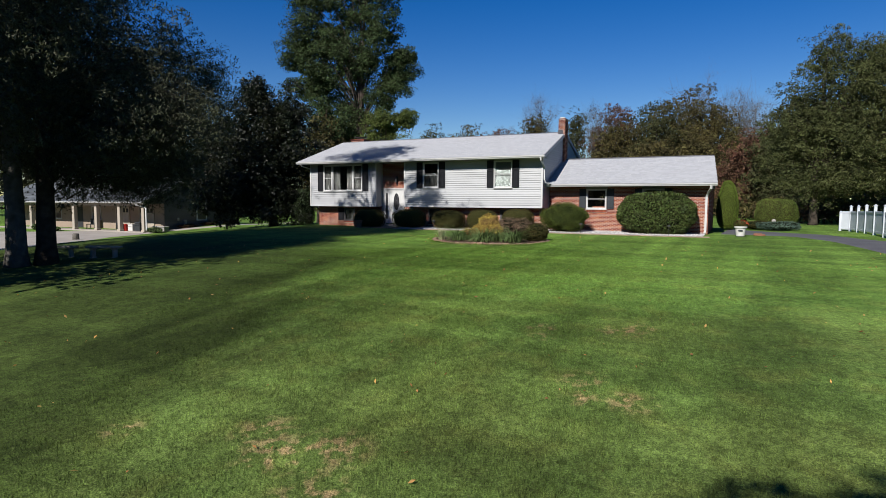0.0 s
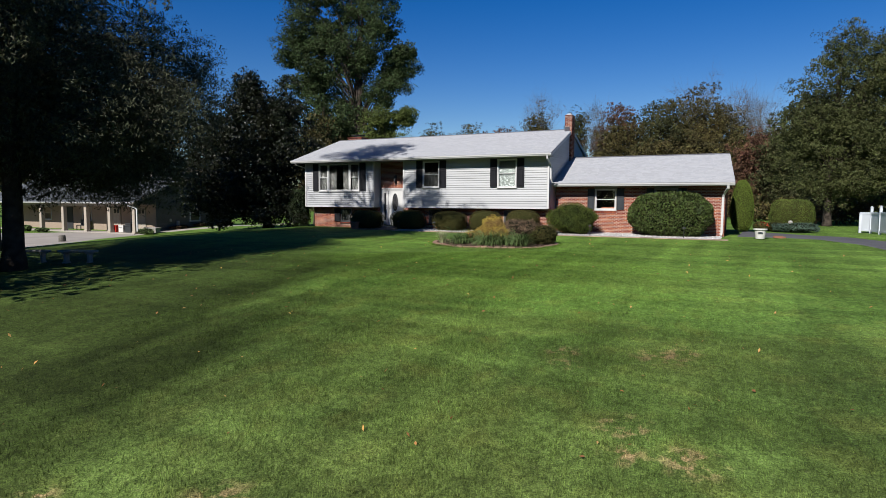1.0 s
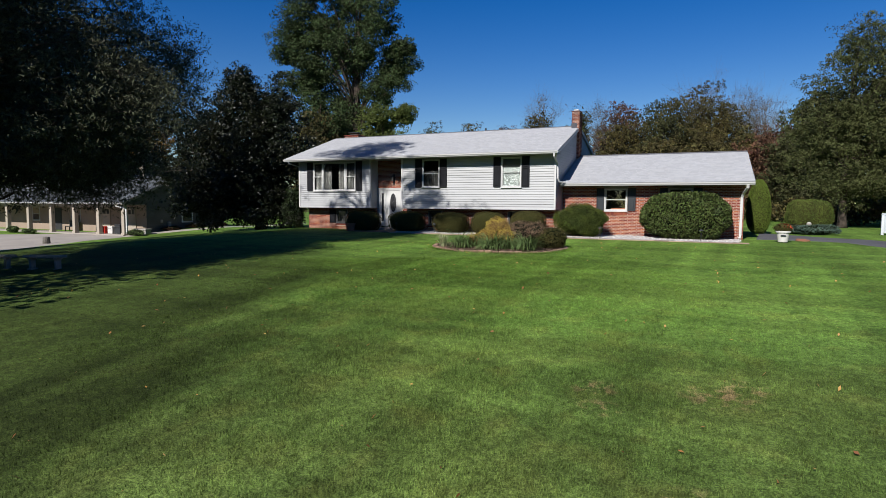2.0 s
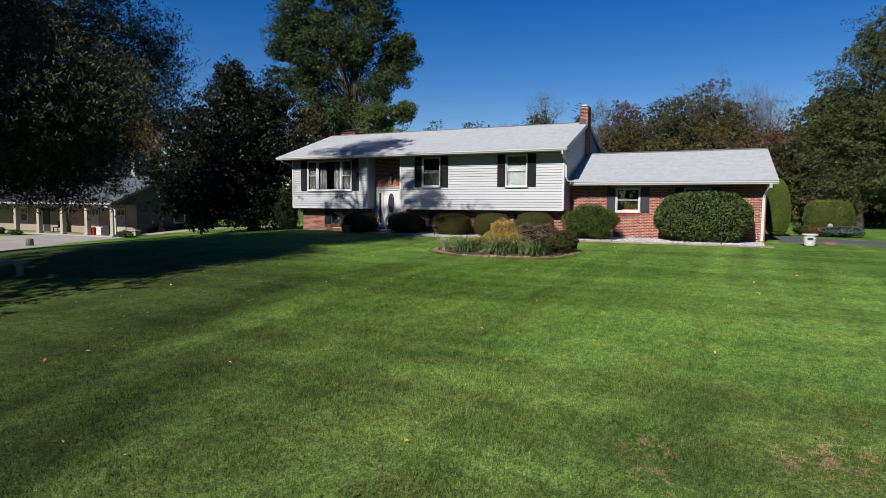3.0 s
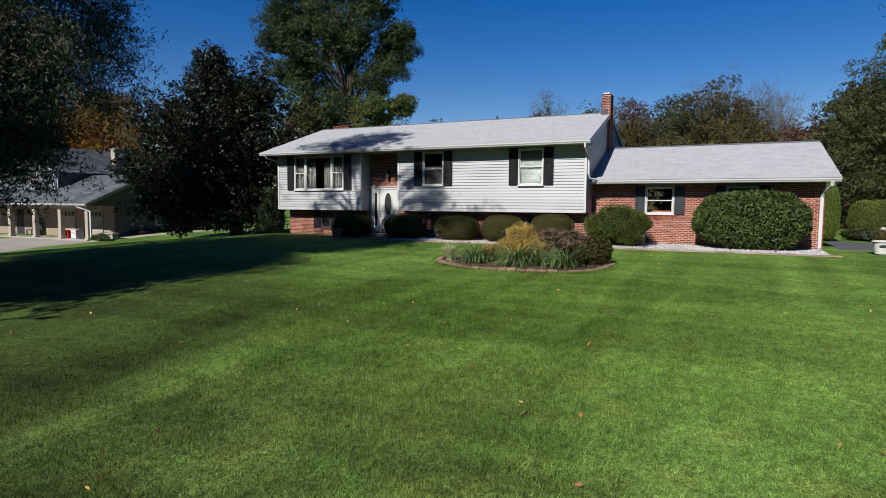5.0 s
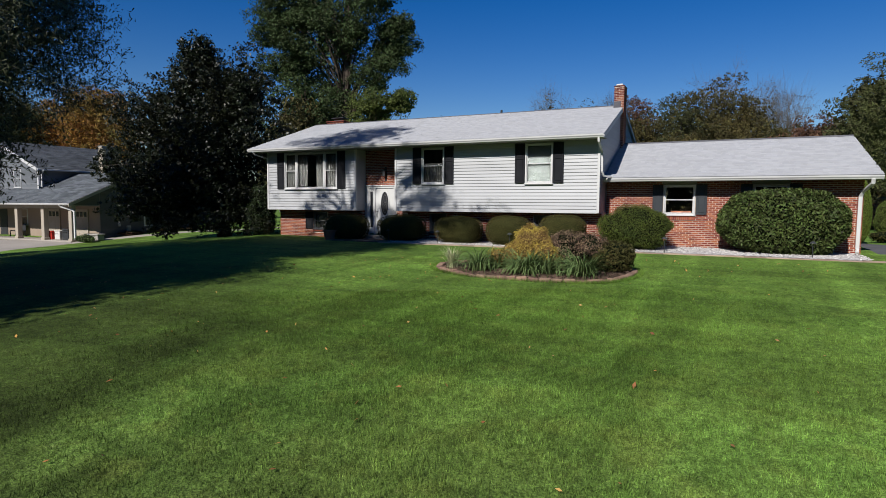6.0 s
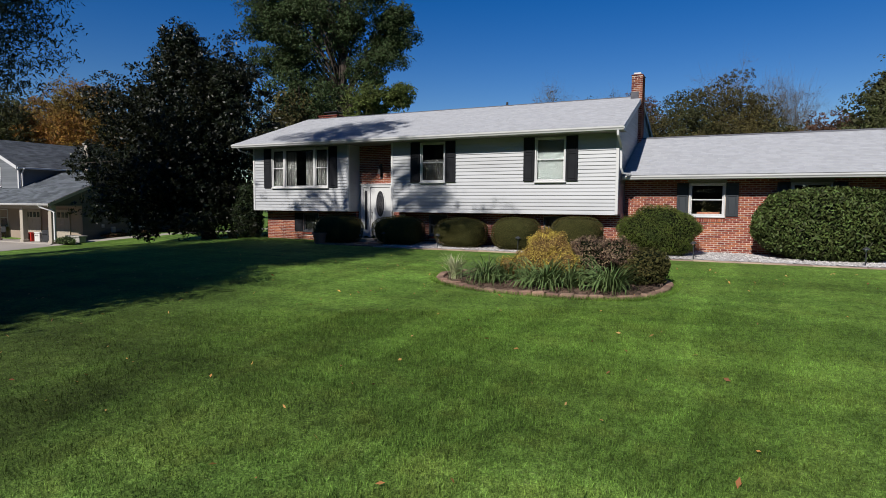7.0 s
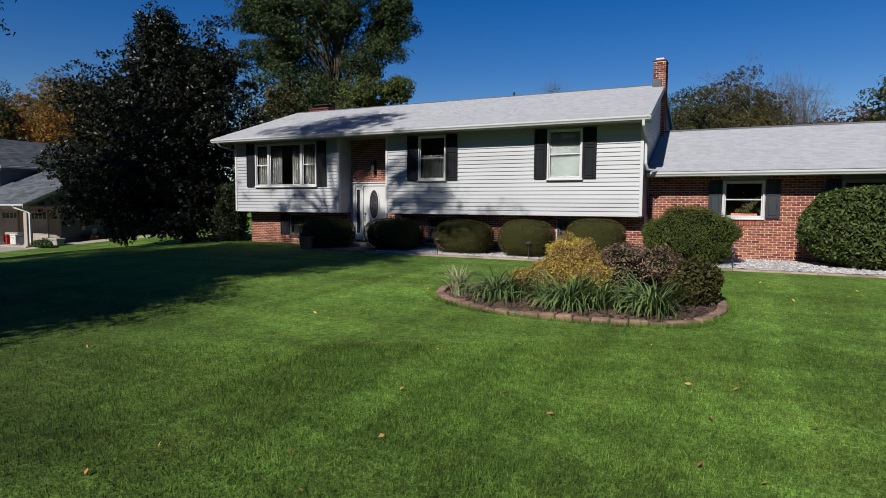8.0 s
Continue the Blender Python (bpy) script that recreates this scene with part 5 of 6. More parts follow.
for x, y, k, ln in LILY:
    strap_clump("daylily", "green strappy daylily clump in the flower bed", x, y, k, ln * 1.16, 0.017, M_l_lily, G, 0.14)
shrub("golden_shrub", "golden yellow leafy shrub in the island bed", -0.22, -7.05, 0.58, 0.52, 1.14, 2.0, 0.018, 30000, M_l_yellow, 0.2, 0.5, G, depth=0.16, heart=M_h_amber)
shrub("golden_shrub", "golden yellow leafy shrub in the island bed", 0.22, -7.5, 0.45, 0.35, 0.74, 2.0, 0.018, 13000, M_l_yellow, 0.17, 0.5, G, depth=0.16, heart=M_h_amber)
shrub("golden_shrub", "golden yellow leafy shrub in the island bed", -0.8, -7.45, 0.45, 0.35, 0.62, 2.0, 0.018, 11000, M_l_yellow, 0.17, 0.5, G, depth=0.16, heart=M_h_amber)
shrub("burgundy_shrub", "brown burgundy leafed shrub in the island bed", 0.92, -6.95, 0.84, 0.62, 1.0, 2.1, 0.027, 20000, M_l_brown, 0.2, 0.42, G, depth=0.2)
shrub("dark_green_shrub", "dark green spreading shrub at the end of the bed", 1.72, -6.75, 0.55, 0.72, 0.78, 2.2, 0.035, 6500, M_l_box, 0.08, 0.5, G, depth=0.12)

# ---- pots and small things ----
def pot(name, label, x, y, r, h, material, rim_w=0.03):
    z = float(land(x, y)) + 0.025
    root = thing(name, (x, y, z), label, "planter")
    part("pot", Geo().lathe([(r * 0.72, z), (r * 0.74, z + 0.01), (r * 0.95, z + h - 0.07), (r + rim_w, z + h - 0.065), (r + rim_w, z + h - 0.005), (r + rim_w - 0.01, z + h), (r * 0.9, z + h), (r * 0.87, z + h - 0.05)], x, y, 28), material, root, soft=False)
    part("soil", Geo().lathe([(r * 0.5, z + h - 0.09), (r * 0.87, z + h - 0.05), (r * 0.3, z + h - 0.03)], x, y, 16), M_mulch, root)
    return root, z + h


p, top = pot("clay_pot", "terracotta clay pot standing by the front landing", -11.05, -1.35, 0.27, 0.42, M_clay)
P, N = super_points(500, 0.2, 0.2, 0.16, 2)
part("plant", leaf_mesh("plant", P + np.array([-11.05, -1.35, top + 0.02]), 0.04, M_l_box, N), M_l_box, p)
p, top = pot("white_planter", "white tub planter with red flowers by the driveway", 9.66, -0.1, 0.25, 0.46, M_plastic)
P, N = super_points(1400, 0.30, 0.28, 0.20, 2)
part("plant", leaf_mesh("plant", P + np.array([9.66, -0.1, top + 0.1]), 0.035, M_l_box, N), M_l_box, p)
P, N = super_points(110, 0.30, 0.26, 0.18, 2)
keep = P[:, 2] > -0.02
part("flowers", leaf_mesh("flowers", P[keep] + np.array([9.68, -0.1, top + 0.12]), 0.04, M_l_red, N[keep], 0.8), M_l_red, p)
part("label_plate", oval(9.66, top - 0.19, 0.10, 0.038, -0.1 - 0.245, -0.1 - 0.20), M_grey_shutter, p)
globe = thing("garden_globe", (11.5, 9.9, 1.08), "pale glass gazing globe on a short stand", "ornament")
part("stand", Geo().lathe([(0.12, 1.05), (0.05, 1.12), (0.04, 1.42), (0.08, 1.47), (0.06, 1.5)], 11.5, 9.9, 14), M_stone, globe)
part("globe", Geo().lathe([(0.12 * math.sin(a) + 0.001, 1.60 - 0.12 * math.cos(a)) for a in np.linspace(0.05, 3.09, 14)], 11.5, 9.9, 20), M_stone, globe, soft=True)
sg = Geo()
for k in range(5):
    a = k * 1.26
    sg.box(10.35 + 0.16 * math.cos(a), 1.05 + 0.13 * math.sin(a), 1.04, 10.60 + 0.16 * math.cos(a), 1.25 + 0.13 * math.sin(a), 1.16 + 0.03 * math.sin(k), 0.05)
solo("red_stone_pile", sg, M_rust, "small heap of red-brown stones beside the driveway", "stones")


def path_light(x, y):
    z = float(land(x, y))
    root = thing("path_light", (x, y, z), "black metal path light standing in the gravel", "garden light", "path lights")
    part("stake", Geo().tube([(x, y, z), (x, y, z + 0.42)], 0.014, 8), M_dark, root)
    part("lens", Geo().lathe([(0.035, z + 0.40), (0.04, z + 0.47)], x, y, 12), M_glass, root)
    part("shade", Geo().lathe([(0.10, z + 0.465), (0.095, z + 0.48), (0.04, z + 0.52), (0.012, z + 0.535)], x, y, 16), M_dark, root)


for x, y in ((-5.95, -1.25), (-2.95, -1.3), (2.42, -1.25), (6.6, -1.2), (-8.2, -1.2)):
    path_light(x, y)

# ---- white fence ----
fence = thing("fence", (15.65, 7.0, 1.0), "white vinyl fence panels with tall posts", "fence")
FXY = [(15.75, 1.0), (15.72, 2.9), (15.68, 4.9), (15.65, 7.0), (15.6, 9.0), (15.55, 11.1), (15.1, 11.5)]
for i, (x, y) in enumerate(FXY):
    z = float(land(x, y))
    h = 1.46 if i < 6 else 1.12
    pst = part("post", Geo().box(x - 0.065, y - 0.065, z - 0.1, x + 0.065, y + 0.065, z + h, 0.008), M_fence, fence)
    part("post_cap", Geo().box(x - 0.085, y - 0.085, z + h, x + 0.085, y + 0.085, z + h + 0.03, 0.008).box(x - 0.05, y - 0.05, z + h + 0.03, x + 0.05, y + 0.05, z + h + 0.08, 0.03), M_fence, pst)
    if i:
        x0, y0 = FXY[i - 1]
        dx, dy = x - x0, y - y0
        ln = math.hypot(dx, dy)
        m = pose(x0, y0, z, 0, 0, math.degrees(math.atan2(dy, dx)))
        for k in range(9):
            a = 0.07 + (ln - 0.14) * k / 9
            part("board", Geo().box(a + 0.002, -0.018, 0.12, a + (ln - 0.14) / 9 - 0.002, 0.018, 1.14, 0.004, m), M_fence, fence)
        for zz in (0.10, 1.08):
            part("rail", Geo().box(0.066, -0.035, zz, ln - 0.066, 0.035, zz + 0.11, 0.006, m), M_fence, fence)

# ---- benches under the near trees ----
def stone_bench(x, y, rz, label):
    z = float(land(x, y)) - 0.02
    root = thing("stone_bench", (0, 0, 0), label, "bench", "garden benches")
    part("seat", Geo().box(-0.62, -0.19, 0.38, 0.62, 0.19, 0.46, 0.02), M_stone, root)
    for s in (-1, 1):
        part("leg", Geo().box(s * 0.42 - 0.06, -0.15, 0.0, s * 0.42 + 0.06, 0.15, 0.05, 0.012).box(s * 0.42 - 0.045, -0.11, 0.045, s * 0.42 + 0.045, 0.11, 0.34, 0.02).box(s * 0.42 - 0.06, -0.15, 0.335, s * 0.42 + 0.06, 0.15, 0.385, 0.012), M_stone, root)
    root.matrix_basis = pose(x, y, z, 0, 0, rz)


stone_bench(-11.35, -17.3, 22, "weathered grey cast stone garden bench in the shade")
stone_bench(-13.2, -17.8, 30, "weathered grey cast stone garden bench in the shade")
solo("tree_stump", Geo().lathe([(0.30, -0.1), (0.24, 0.05), (0.22, 0.42), (0.19, 0.48), (0.05, 0.5)], 0, 0, 14), M_bark_grey, "short grey tree stump at the edge of the drive", "stump").matrix_basis = pose(-34.6, -3.75, float(land(-34.6, -3.75)))

# ---- the neighbouring house ----
NY, NW = 3.95, 5.85                  # porch front and wall behind it
nb = thing("neighbour_house", (-44, 8, 0.0), "tan and slate two storey house with a long porch", "house")
NZ = -0.25
N_X, N_RY, N_RZ = -36.95, 8.8, 4.87
part("porch_slab", Geo().box(-60, NY - 0.3, NZ - 0.4, N_X, NW + 0.05, NZ + 0.12, 0.02), M_concrete, nb)
part("front_wall", Geo().box(-60, NW, NZ - 0.3, N_X, NW + 0.25, 3.45), M_tan, nb)
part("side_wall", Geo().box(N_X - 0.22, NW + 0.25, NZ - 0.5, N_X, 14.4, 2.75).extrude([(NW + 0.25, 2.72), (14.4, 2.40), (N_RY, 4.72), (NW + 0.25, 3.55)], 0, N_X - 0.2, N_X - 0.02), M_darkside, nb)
sb = Geo()
z = NZ - 0.2
while z < 4.55:
    y0, y1 = (NW + 0.02 if z < 3.3 else NW + 0.1 + (z - 3.3) * 2.38), (14.3 if z < 2.3 else 14.3 - (z - 2.3) * 2.35)
    sb.extrude([(N_X, z + 0.16), (N_X + 0.005, z + 0.16), (N_X + 0.025, z), (N_X, z)], 1, y0, y1)
    z += 0.16
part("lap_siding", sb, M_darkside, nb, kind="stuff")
EY = 3.42
nroof = part("porch_roof", Geo().extrude([(EY, 2.50), (N_RY, N_RZ), (14.6, 2.43), (14.6, 2.28), (N_RY, N_RZ - 0.16), (EY, 2.36)], 0, -60, -36.6), M_tan_trim, nb)
part("shingles", shingle_field(-60, -36.57, EY - 0.03, 2.51, N_RY, N_RZ + 0.01, M_shingle_dark, 0.5, 0.2, 0.02), M_shingle_dark, nroof, kind="stuff")
part("shingles", shingle_field(-44.2, -36.57, 14.63, 2.44, N_RY, N_RZ + 0.01, M_shingle_dark, 0.5, 0.3, 0.02), M_shingle_dark, nroof, kind="stuff")
part("gutter", gutter(-60, -36.6, EY, 2.50), M_trim, nb)
part("rake_board", Geo().extrude([(EY - 0.05, 2.48), (N_RY, N_RZ), (14.6, 2.42), (14.6, 2.22), (N_RY, N_RZ - 0.2), (EY - 0.05, 2.28)], 0, -36.6, -36.55), M_tan_trim, nb)
for x in (-37.15, -40.35, -43.6, -46.9, -50.3, -53.7):
    c = part("column", Geo().box(x - 0.17, NY - 0.17, NZ + 0.1, x + 0.17, NY + 0.17, 2.38, 0.02), M_tan_trim, nb)
    part("column_base", Geo().box(x - 0.21, NY - 0.21, NZ + 0.1, x + 0.21, NY + 0.21, NZ + 0.28, 0.02), M_tan_trim, c)
part("porch_beam", Geo().box(-60, NY - 0.14, 2.14, N_X, NY + 0.14, 2.39, 0.01), M_tan_trim, nb)
part("porch_ceiling", Geo().box(-60, NY + 0.15, 2.32, N_X - 0.02, NW - 0.01, 2.37), M_soffit, nb)
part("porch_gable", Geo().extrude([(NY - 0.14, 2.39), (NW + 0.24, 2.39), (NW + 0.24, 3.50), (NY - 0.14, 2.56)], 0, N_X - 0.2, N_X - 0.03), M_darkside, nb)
part("downspout", pipe([(-37.6, EY - 0.07, 2.42), (-37.6, EY + 0.05, 2.28), (-36.95, NY - 0.1, 2.05), (-36.8, NY - 0.06, 1.9), (-36.8, NY - 0.06, 0.0)], 0.13, 0.1), M_trim, nb)


def garage_door(x0, x1, z0, z1):
    d = part("garage_door", Geo().box(x0, NW - 0.05, z0, x1, NW - 0.003, z1, 0.008), M_tan_trim, nb)
    part("door_frame", frame_ring(x0 - 0.12, x1 + 0.12, z0 - 0.12, z1 + 0.12, 0.118, NW - 0.09, NW - 0.002), M_tan_trim, d)
    k, rows = 4, 4
    for i in range(k):
        for j in range(rows):
            a, b = x0 + (x1 - x0) * i / k + 0.06, x0 + (x1 - x0) * (i + 1) / k - 0.06
            lo, hi = z0 + (z1 - z0) * j / rows + 0.07, z0 + (z1 - z0) * (j + 1) / rows - 0.07
            part("pane" if j == 3 else "panel", Geo().box(a, NW - 0.066, lo, b, NW - 0.045, hi, 0.01), M_lead if j == 3 else M_tan_trim, d)


garage_door(-43.45, -41.7, NZ + 0.15, 1.95)
garage_door(-40.15, -38.35, NZ + 0.15, 1.95)
sash_window(nb, -47.2, -45.8, 0.75, 2.05, NW, deep=0.24)
sash_window(nb, -53.2, -52.0, 0.75, 2.05, NW, deep=0.24)
part("entry_door", Geo().box(-49.6, NW - 0.04, NZ + 0.12, -48.6, NW - 0.002, 2.0, 0.01), M_dark, nb)
# the window and the meter in the dark end wall
sw = part("window", Geo().box(N_X + 0.015, 9.4, 0.75, N_X + 0.07, 9.5, 2.0).box(N_X + 0.015, 10.5, 0.75, N_X + 0.07, 10.6, 2.0).box(N_X + 0.015, 9.5, 1.9, N_X + 0.07, 10.5, 2.0).box(N_X + 0.015, 9.5, 0.75, N_X + 0.07, 10.5, 0.85), M_trim, nb)
part("pane", Geo().box(N_X + 0.02, 9.5, 0.85, N_X + 0.04, 10.5, 1.9), M_lead, sw)
part("meter_box", Geo().box(N_X, 7.9, 0.35, N_X + 0.15, 8.2, 0.85, 0.02), M_stone, nb)
part("switch_box", Geo().box(N_X, 7.2, 0.8, N_X + 0.1, 7.4, 1.05, 0.02), M_stone, nb)
# upper storey: one long gable that runs to the back
UX, UL, UR, UE = -49.35, -54.5, -44.2, 5.3
part("upper_wall", Geo().box(UL, NW + 0.01, 3.46, UR, 14.0, UE).extrude([(UL, UE - 0.01), (UR, UE - 0.01), (UX, 7.2)], 1, NW + 0.01, 14.0), M_bluegrey, nb)
ub = Geo()
z = 3.46
while z < 7.0:
    i = 0.0 if z < UE - 0.1 else (z - UE + 0.1) * 2.5
    ub.extrude([(NW + 0.01, z + 0.16), (NW + 0.005, z + 0.16), (NW - 0.015, z), (NW + 0.01, z)], 0, UL + i, UR - i)
    if z < UE - 0.1:
        ub.extrude([(UR, z + 0.16), (UR + 0.005, z + 0.16), (UR + 0.025, z), (UR, z)], 1, NW + 0.05, 13.9)
    z += 0.16
part("lap_siding", ub, M_bluegrey, nb, kind="stuff")
gr = Geo()
for s in (1, -1):
    gr.extrude([(UX, 7.50), (UX + s * 5.5, 5.19), (UX + s * 5.5, 5.04), (UX, 7.34)], 1, 5.55, 14.3)
uroof = part("upper_roof", gr, M_tan_trim, nb)
# courses on the slope that shows
k, sl = 0, Vector((5.55, 0, -2.33))
ln = sl.length
sl /= ln
V, F = [], []
while k * 0.2 < ln:
    y = 5.52 - rng.uniform(0, 0.3)
    a0, a1 = ln - k * 0.2, max(0.0, ln - (k + 1) * 0.2 - 0.03)
    while y < 14.33:
        w = rng.uniform(0.35, 0.6)
        ya, yb = max(y, 5.52), min(y + w - 0.004, 14.33)
        y += w
        m = len(V)
        for d, t in ((a0, 0.03), (a1, 0.012)):
            p = Vector((UX, 0, 7.51)) + sl * d + Vector((-sl.z, 0, sl.x)) * t * rng.uniform(0.8, 1.2)
            V += [(p.x, ya, p.z), (p.x, yb, p.z)]
        F.append((m, m + 1, m + 3, m + 2))
    k += 1
part("shingles", quick("shingles", V, F, M_shingle_dark), M_shingle_dark, uroof, kind="stuff")
rk = Geo()
for s in (1, -1):
    rk.extrude([(UX, 7.53), (UX + s * 5.52, 5.21), (UX + s * 5.52, 4.97), (UX, 7.28)], 1, 5.50, 5.55)
part("rake_board", rk, M_trim, nb)
part("gutter", Geo().box(UX + 5.5, 5.55, 5.02, UX + 5.6, 14.3, 5.16, 0.02), M_trim, nb)
part("corner_trim", Geo().box(UR - 0.12, NW - 0.04, 3.5, UR + 0.035, NW + 0.12, 5.2, 0.01), M_trim, nb)
part("downspout", pipe([(UR + 0.5, NW + 0.1, 5.05), (UR + 0.3, NW + 0.15, 4.9), (UR + 0.09, NW + 0.2, 4.75), (UR + 0.09, NW + 0.2, 3.75)], 0.1, 0.08), M_trim, nb)
sash_window(nb, -47.45, -46.45, 3.72, 5.2, NW + 0.0, deep=0.008)
sash_window(nb, -52.2, -51.2, 3.72, 5.2, NW + 0.0, deep=0.008)
nc = part("chimney", Geo().box(-44.1, 10.7, 3.6, -43.55, 12.1, 7.25, 0.02), M_tan_trim, nb)
part("chimney_cap", Geo().box(-44.15, 10.65, 7.25, -43.5, 12.15, 7.34, 0.02), M_stone, nc)


def bin_box(name, label, x, y, w, d, h, material, lid):
    z = float(land(x, y)) + 0.04
    root = thing(name, (x, y, z), label, "bin")
    part("body", Geo().box(x - w / 2, y - d / 2, z, x + w / 2, y + d / 2, z + h * 0.85, 0.03), material, root)
    part("lid", Geo().box(x - w / 2 - 0.02, y - d / 2 - 0.02, z + h * 0.85, x + w / 2 + 0.02, y + d / 2 + 0.02, z + h, 0.03), lid, root)
    part("handle", Geo().tube([(x - w * 0.3, y - d / 2 - 0.01, z + h * 0.6), (x - w * 0.3, y - d / 2 - 0.05, z + h * 0.7), (x + w * 0.3, y - d / 2 - 0.05, z + h * 0.7), (x + w * 0.3, y - d / 2 - 0.01, z + h * 0.6)], 0.015, 6), lid, root)


bin_box("red_cooler", "red plastic cooler box on the neighbouring drive", -40.5, 4.5, 0.85, 0.6, 0.62, M_red, M_red)
bin_box("white_bin", "white plastic storage bin beside the red cooler", -39.55, 4.55, 0.6, 0.5, 0.66, M_plastic, M_plastic)
bin_box("dark_grill_box", "dark covered box standing beside the white bin", -38.65, 4.6, 0.7, 0.55, 0.8, M_dark, M_dark)
pb = thing("porch_bench", (-46.4, 5.3, NZ + 0.12), "dark wooden bench on the neighbouring porch", "bench")
part("seat", Geo().box(-47.0, 5.1, 0.28, -45.6, 5.55, 0.34, 0.01), M_dark, pb)
part("backrest", Geo().box(-47.0, 5.52, 0.34, -45.6, 5.58, 0.85, 0.01), M_dark, pb)
for x in (-46.95, -45.65):
    for y in (5.12, 5.5):
        part("leg", Geo().box(x - 0.03, y - 0.03, NZ + 0.12, x + 0.03, y + 0.03, 0.29), M_dark, pb)
for x, y, r, h in ((-36.1, 4.15, 1.0, 0.5), (-48.0, 2.6, 0.9, 0.45), (-50.5, 2.6, 0.7, 0.6)):
    shrub("porch_shrub", "small green shrub at the edge of the neighbouring drive", x, y, r, 0.4, h, 2.1, 0.06, 900, M_l_lily, 0.12, 0.3, "porch shrubs", depth=0.1)
strip = [(-36.5, 8.0), (-36.4, 10.5), (-36.3, 13.0)]
for x, y in strip:
    shrub("border_plant", "low reddish border plants beside the dark wall", x, y, 0.4, 1.1, 0.35, 2.1, 0.06, 600, M_l_rust, 0.12, 0.4, "border plants", depth=0.1)

trough = thing("planter_trough", (-36.6, 5.1, float(land(-36.6, 5.1))), "pale stone planter trough against the tan wall", "planter")
zt = float(land(-36.6, 5.1)) + 0.02
part("trough", Geo().box(-37.2, 4.85, zt, -35.8, 5.35, zt + 0.42, 0.03).box(-37.25, 4.8, zt + 0.36, -35.75, 5.4, zt + 0.46, 0.02), M_stone, trough)

# ---- trees ----
# the near pair on the lawn, which shade the left of the lawn and of the house
HIGH = [(-0.5, -0.5, 12.5, 4.2, 4.4, 2.4), (-1.2, 0.2, 20.3, 2.9, 2.0, 1.2), (1.2, 1.5, 11.9, 3.2, 3.2, 1.7), (2.6, 0.5, 13.6, 1.4, 1.8, 1.6)]
near_tree = tree("shade_tree", "tall leafy shade tree with a dark forked trunk", -12.0, -19.1, 22, HIGH, 0.085, M_l_near, 320, 252, 0.95, 0.27, M_bark, (-0.4, 0.5), 0.9, 0.32, 46, "lawn trees", single=True, core=150, core_leaf=0.14, twigs=14)
LOW_CROWN = [(0.0, 1.0, 8.0, 3.9, 4.6, 4.0), (-3.0, 2.2, 5.4, 3.2, 2.6, 2.0), (1.4, 3.0, 6.4, 2.8, 2.4, 2.2), (-0.4, 6.1, 7.2, 2.6, 1.8, 2.4), (0.0, 6.9, 6.9, 1.4, 1.1, 1.9), (-1.2, 5.5, 6.4, 2.0, 1.4, 2.6), (-0.3, 5.2, 4.8, 1.2, 0.8, 2.0), (-0.6, 5.3, 5.4, 1.4, 0.8, 2.2), (1.7, 2.6, 4.6, 2.4, 2.0, 1.7), (2.4, 1.4, 5.4, 2.2, 2.0, 2.0), (-3.0, 1.0, 9.0, 4.0, 4.0, 4.2), (1.0, -2.5, 5.5, 3.0, 2.5, 2.0), (1.6, 2.2, 3.9, 2.5, 1.8, 1.4), (-1.2, 2.4, 4.0, 2.6, 1.6, 1.4), (-3.2, 3.2, 8.0, 3.0, 2.4, 2.4)]
LOW_CROWN += [(1.0, 1.8, 3.5, 1.8, 2.0, 0.9), (2.0, 3.2, 3.5, 1.5, 1.6, 0.9), (0.2, 1.0, 3.6, 1.6, 1.4, 0.9), (2.2, 2.6, 3.1, 1.4, 1.2, 0.5)]
LOW_CROWN += [(4.0, 0.6, 4.3, 0.9, 1.1, 0.9), (4.2, 2.2, 5.0, 0.9, 1.2, 1.0)]
more_crown(near_tree, -12.0, -19.1, LOW_CROWN, 0.056, M_l_near, 900, 304, 0.9, twigs=16, core=160)
# thin sprays high up
more_crown(near_tree, -12.0, -19.1, [(4.2, 0.6, 15.7, 2.2, 1.2, 0.9), (3.2, 0.6, 17.2, 1.0, 1.0, 1.3)], 0.1, M_l_near, 30, 95, 0.6, thick=2.0)
more_crown(near_tree, -12.0, -19.1, [(0.0, 0.5, 16.5, 1.2, 0.8, 0.6), (-3.0, 0.5, 16.9, 1.6, 0.6, 0.5)], 0.09, M_l_near, 13, 75, 0.42, thick=2.2)
NEAR2 = [(-1.5, -0.5, 9, 4.2, 4.4, 4.2), (-2.0, -2.0, 12.6, 4.0, 4.2, 3.2), (-3.0, 1.5, 5.6, 3.6, 3.6, 2.2), (-4.5, 2.0, 11, 3.6, 3.8, 4.0), (-4.5, 0.5, 6.0, 3.4, 3.4, 2.6)]
tree("shade_tree", "tall leafy shade tree with a mottled trunk", -12.35, -19.8, 18.5, NEAR2, 0.075, M_l_near, 330, 288, 1.05, 0.28, M_bark_grey, (-1.2, 0.2), 0.9, 0.3, 40, "lawn trees", single=True, core=330, core_leaf=0.10, twigs=16)
tree("shade_tree", "tall leafy shade tree beside the lawn", -13.0, -30.0, 17.5, [(0, 0, 8.5, 5.6, 4.6, 4.2), (0.5, 0, 5.0, 5.2, 4.0, 2.0), (1.5, 1.0, 11.5, 4.0, 3.6, 3.0), (0.5, 0.5, 14.4, 4.4, 3.8, 2.8)], 0.2, M_l_near, 170, 80, 1.2, 0.3, M_bark, limbs=26, group="lawn trees")
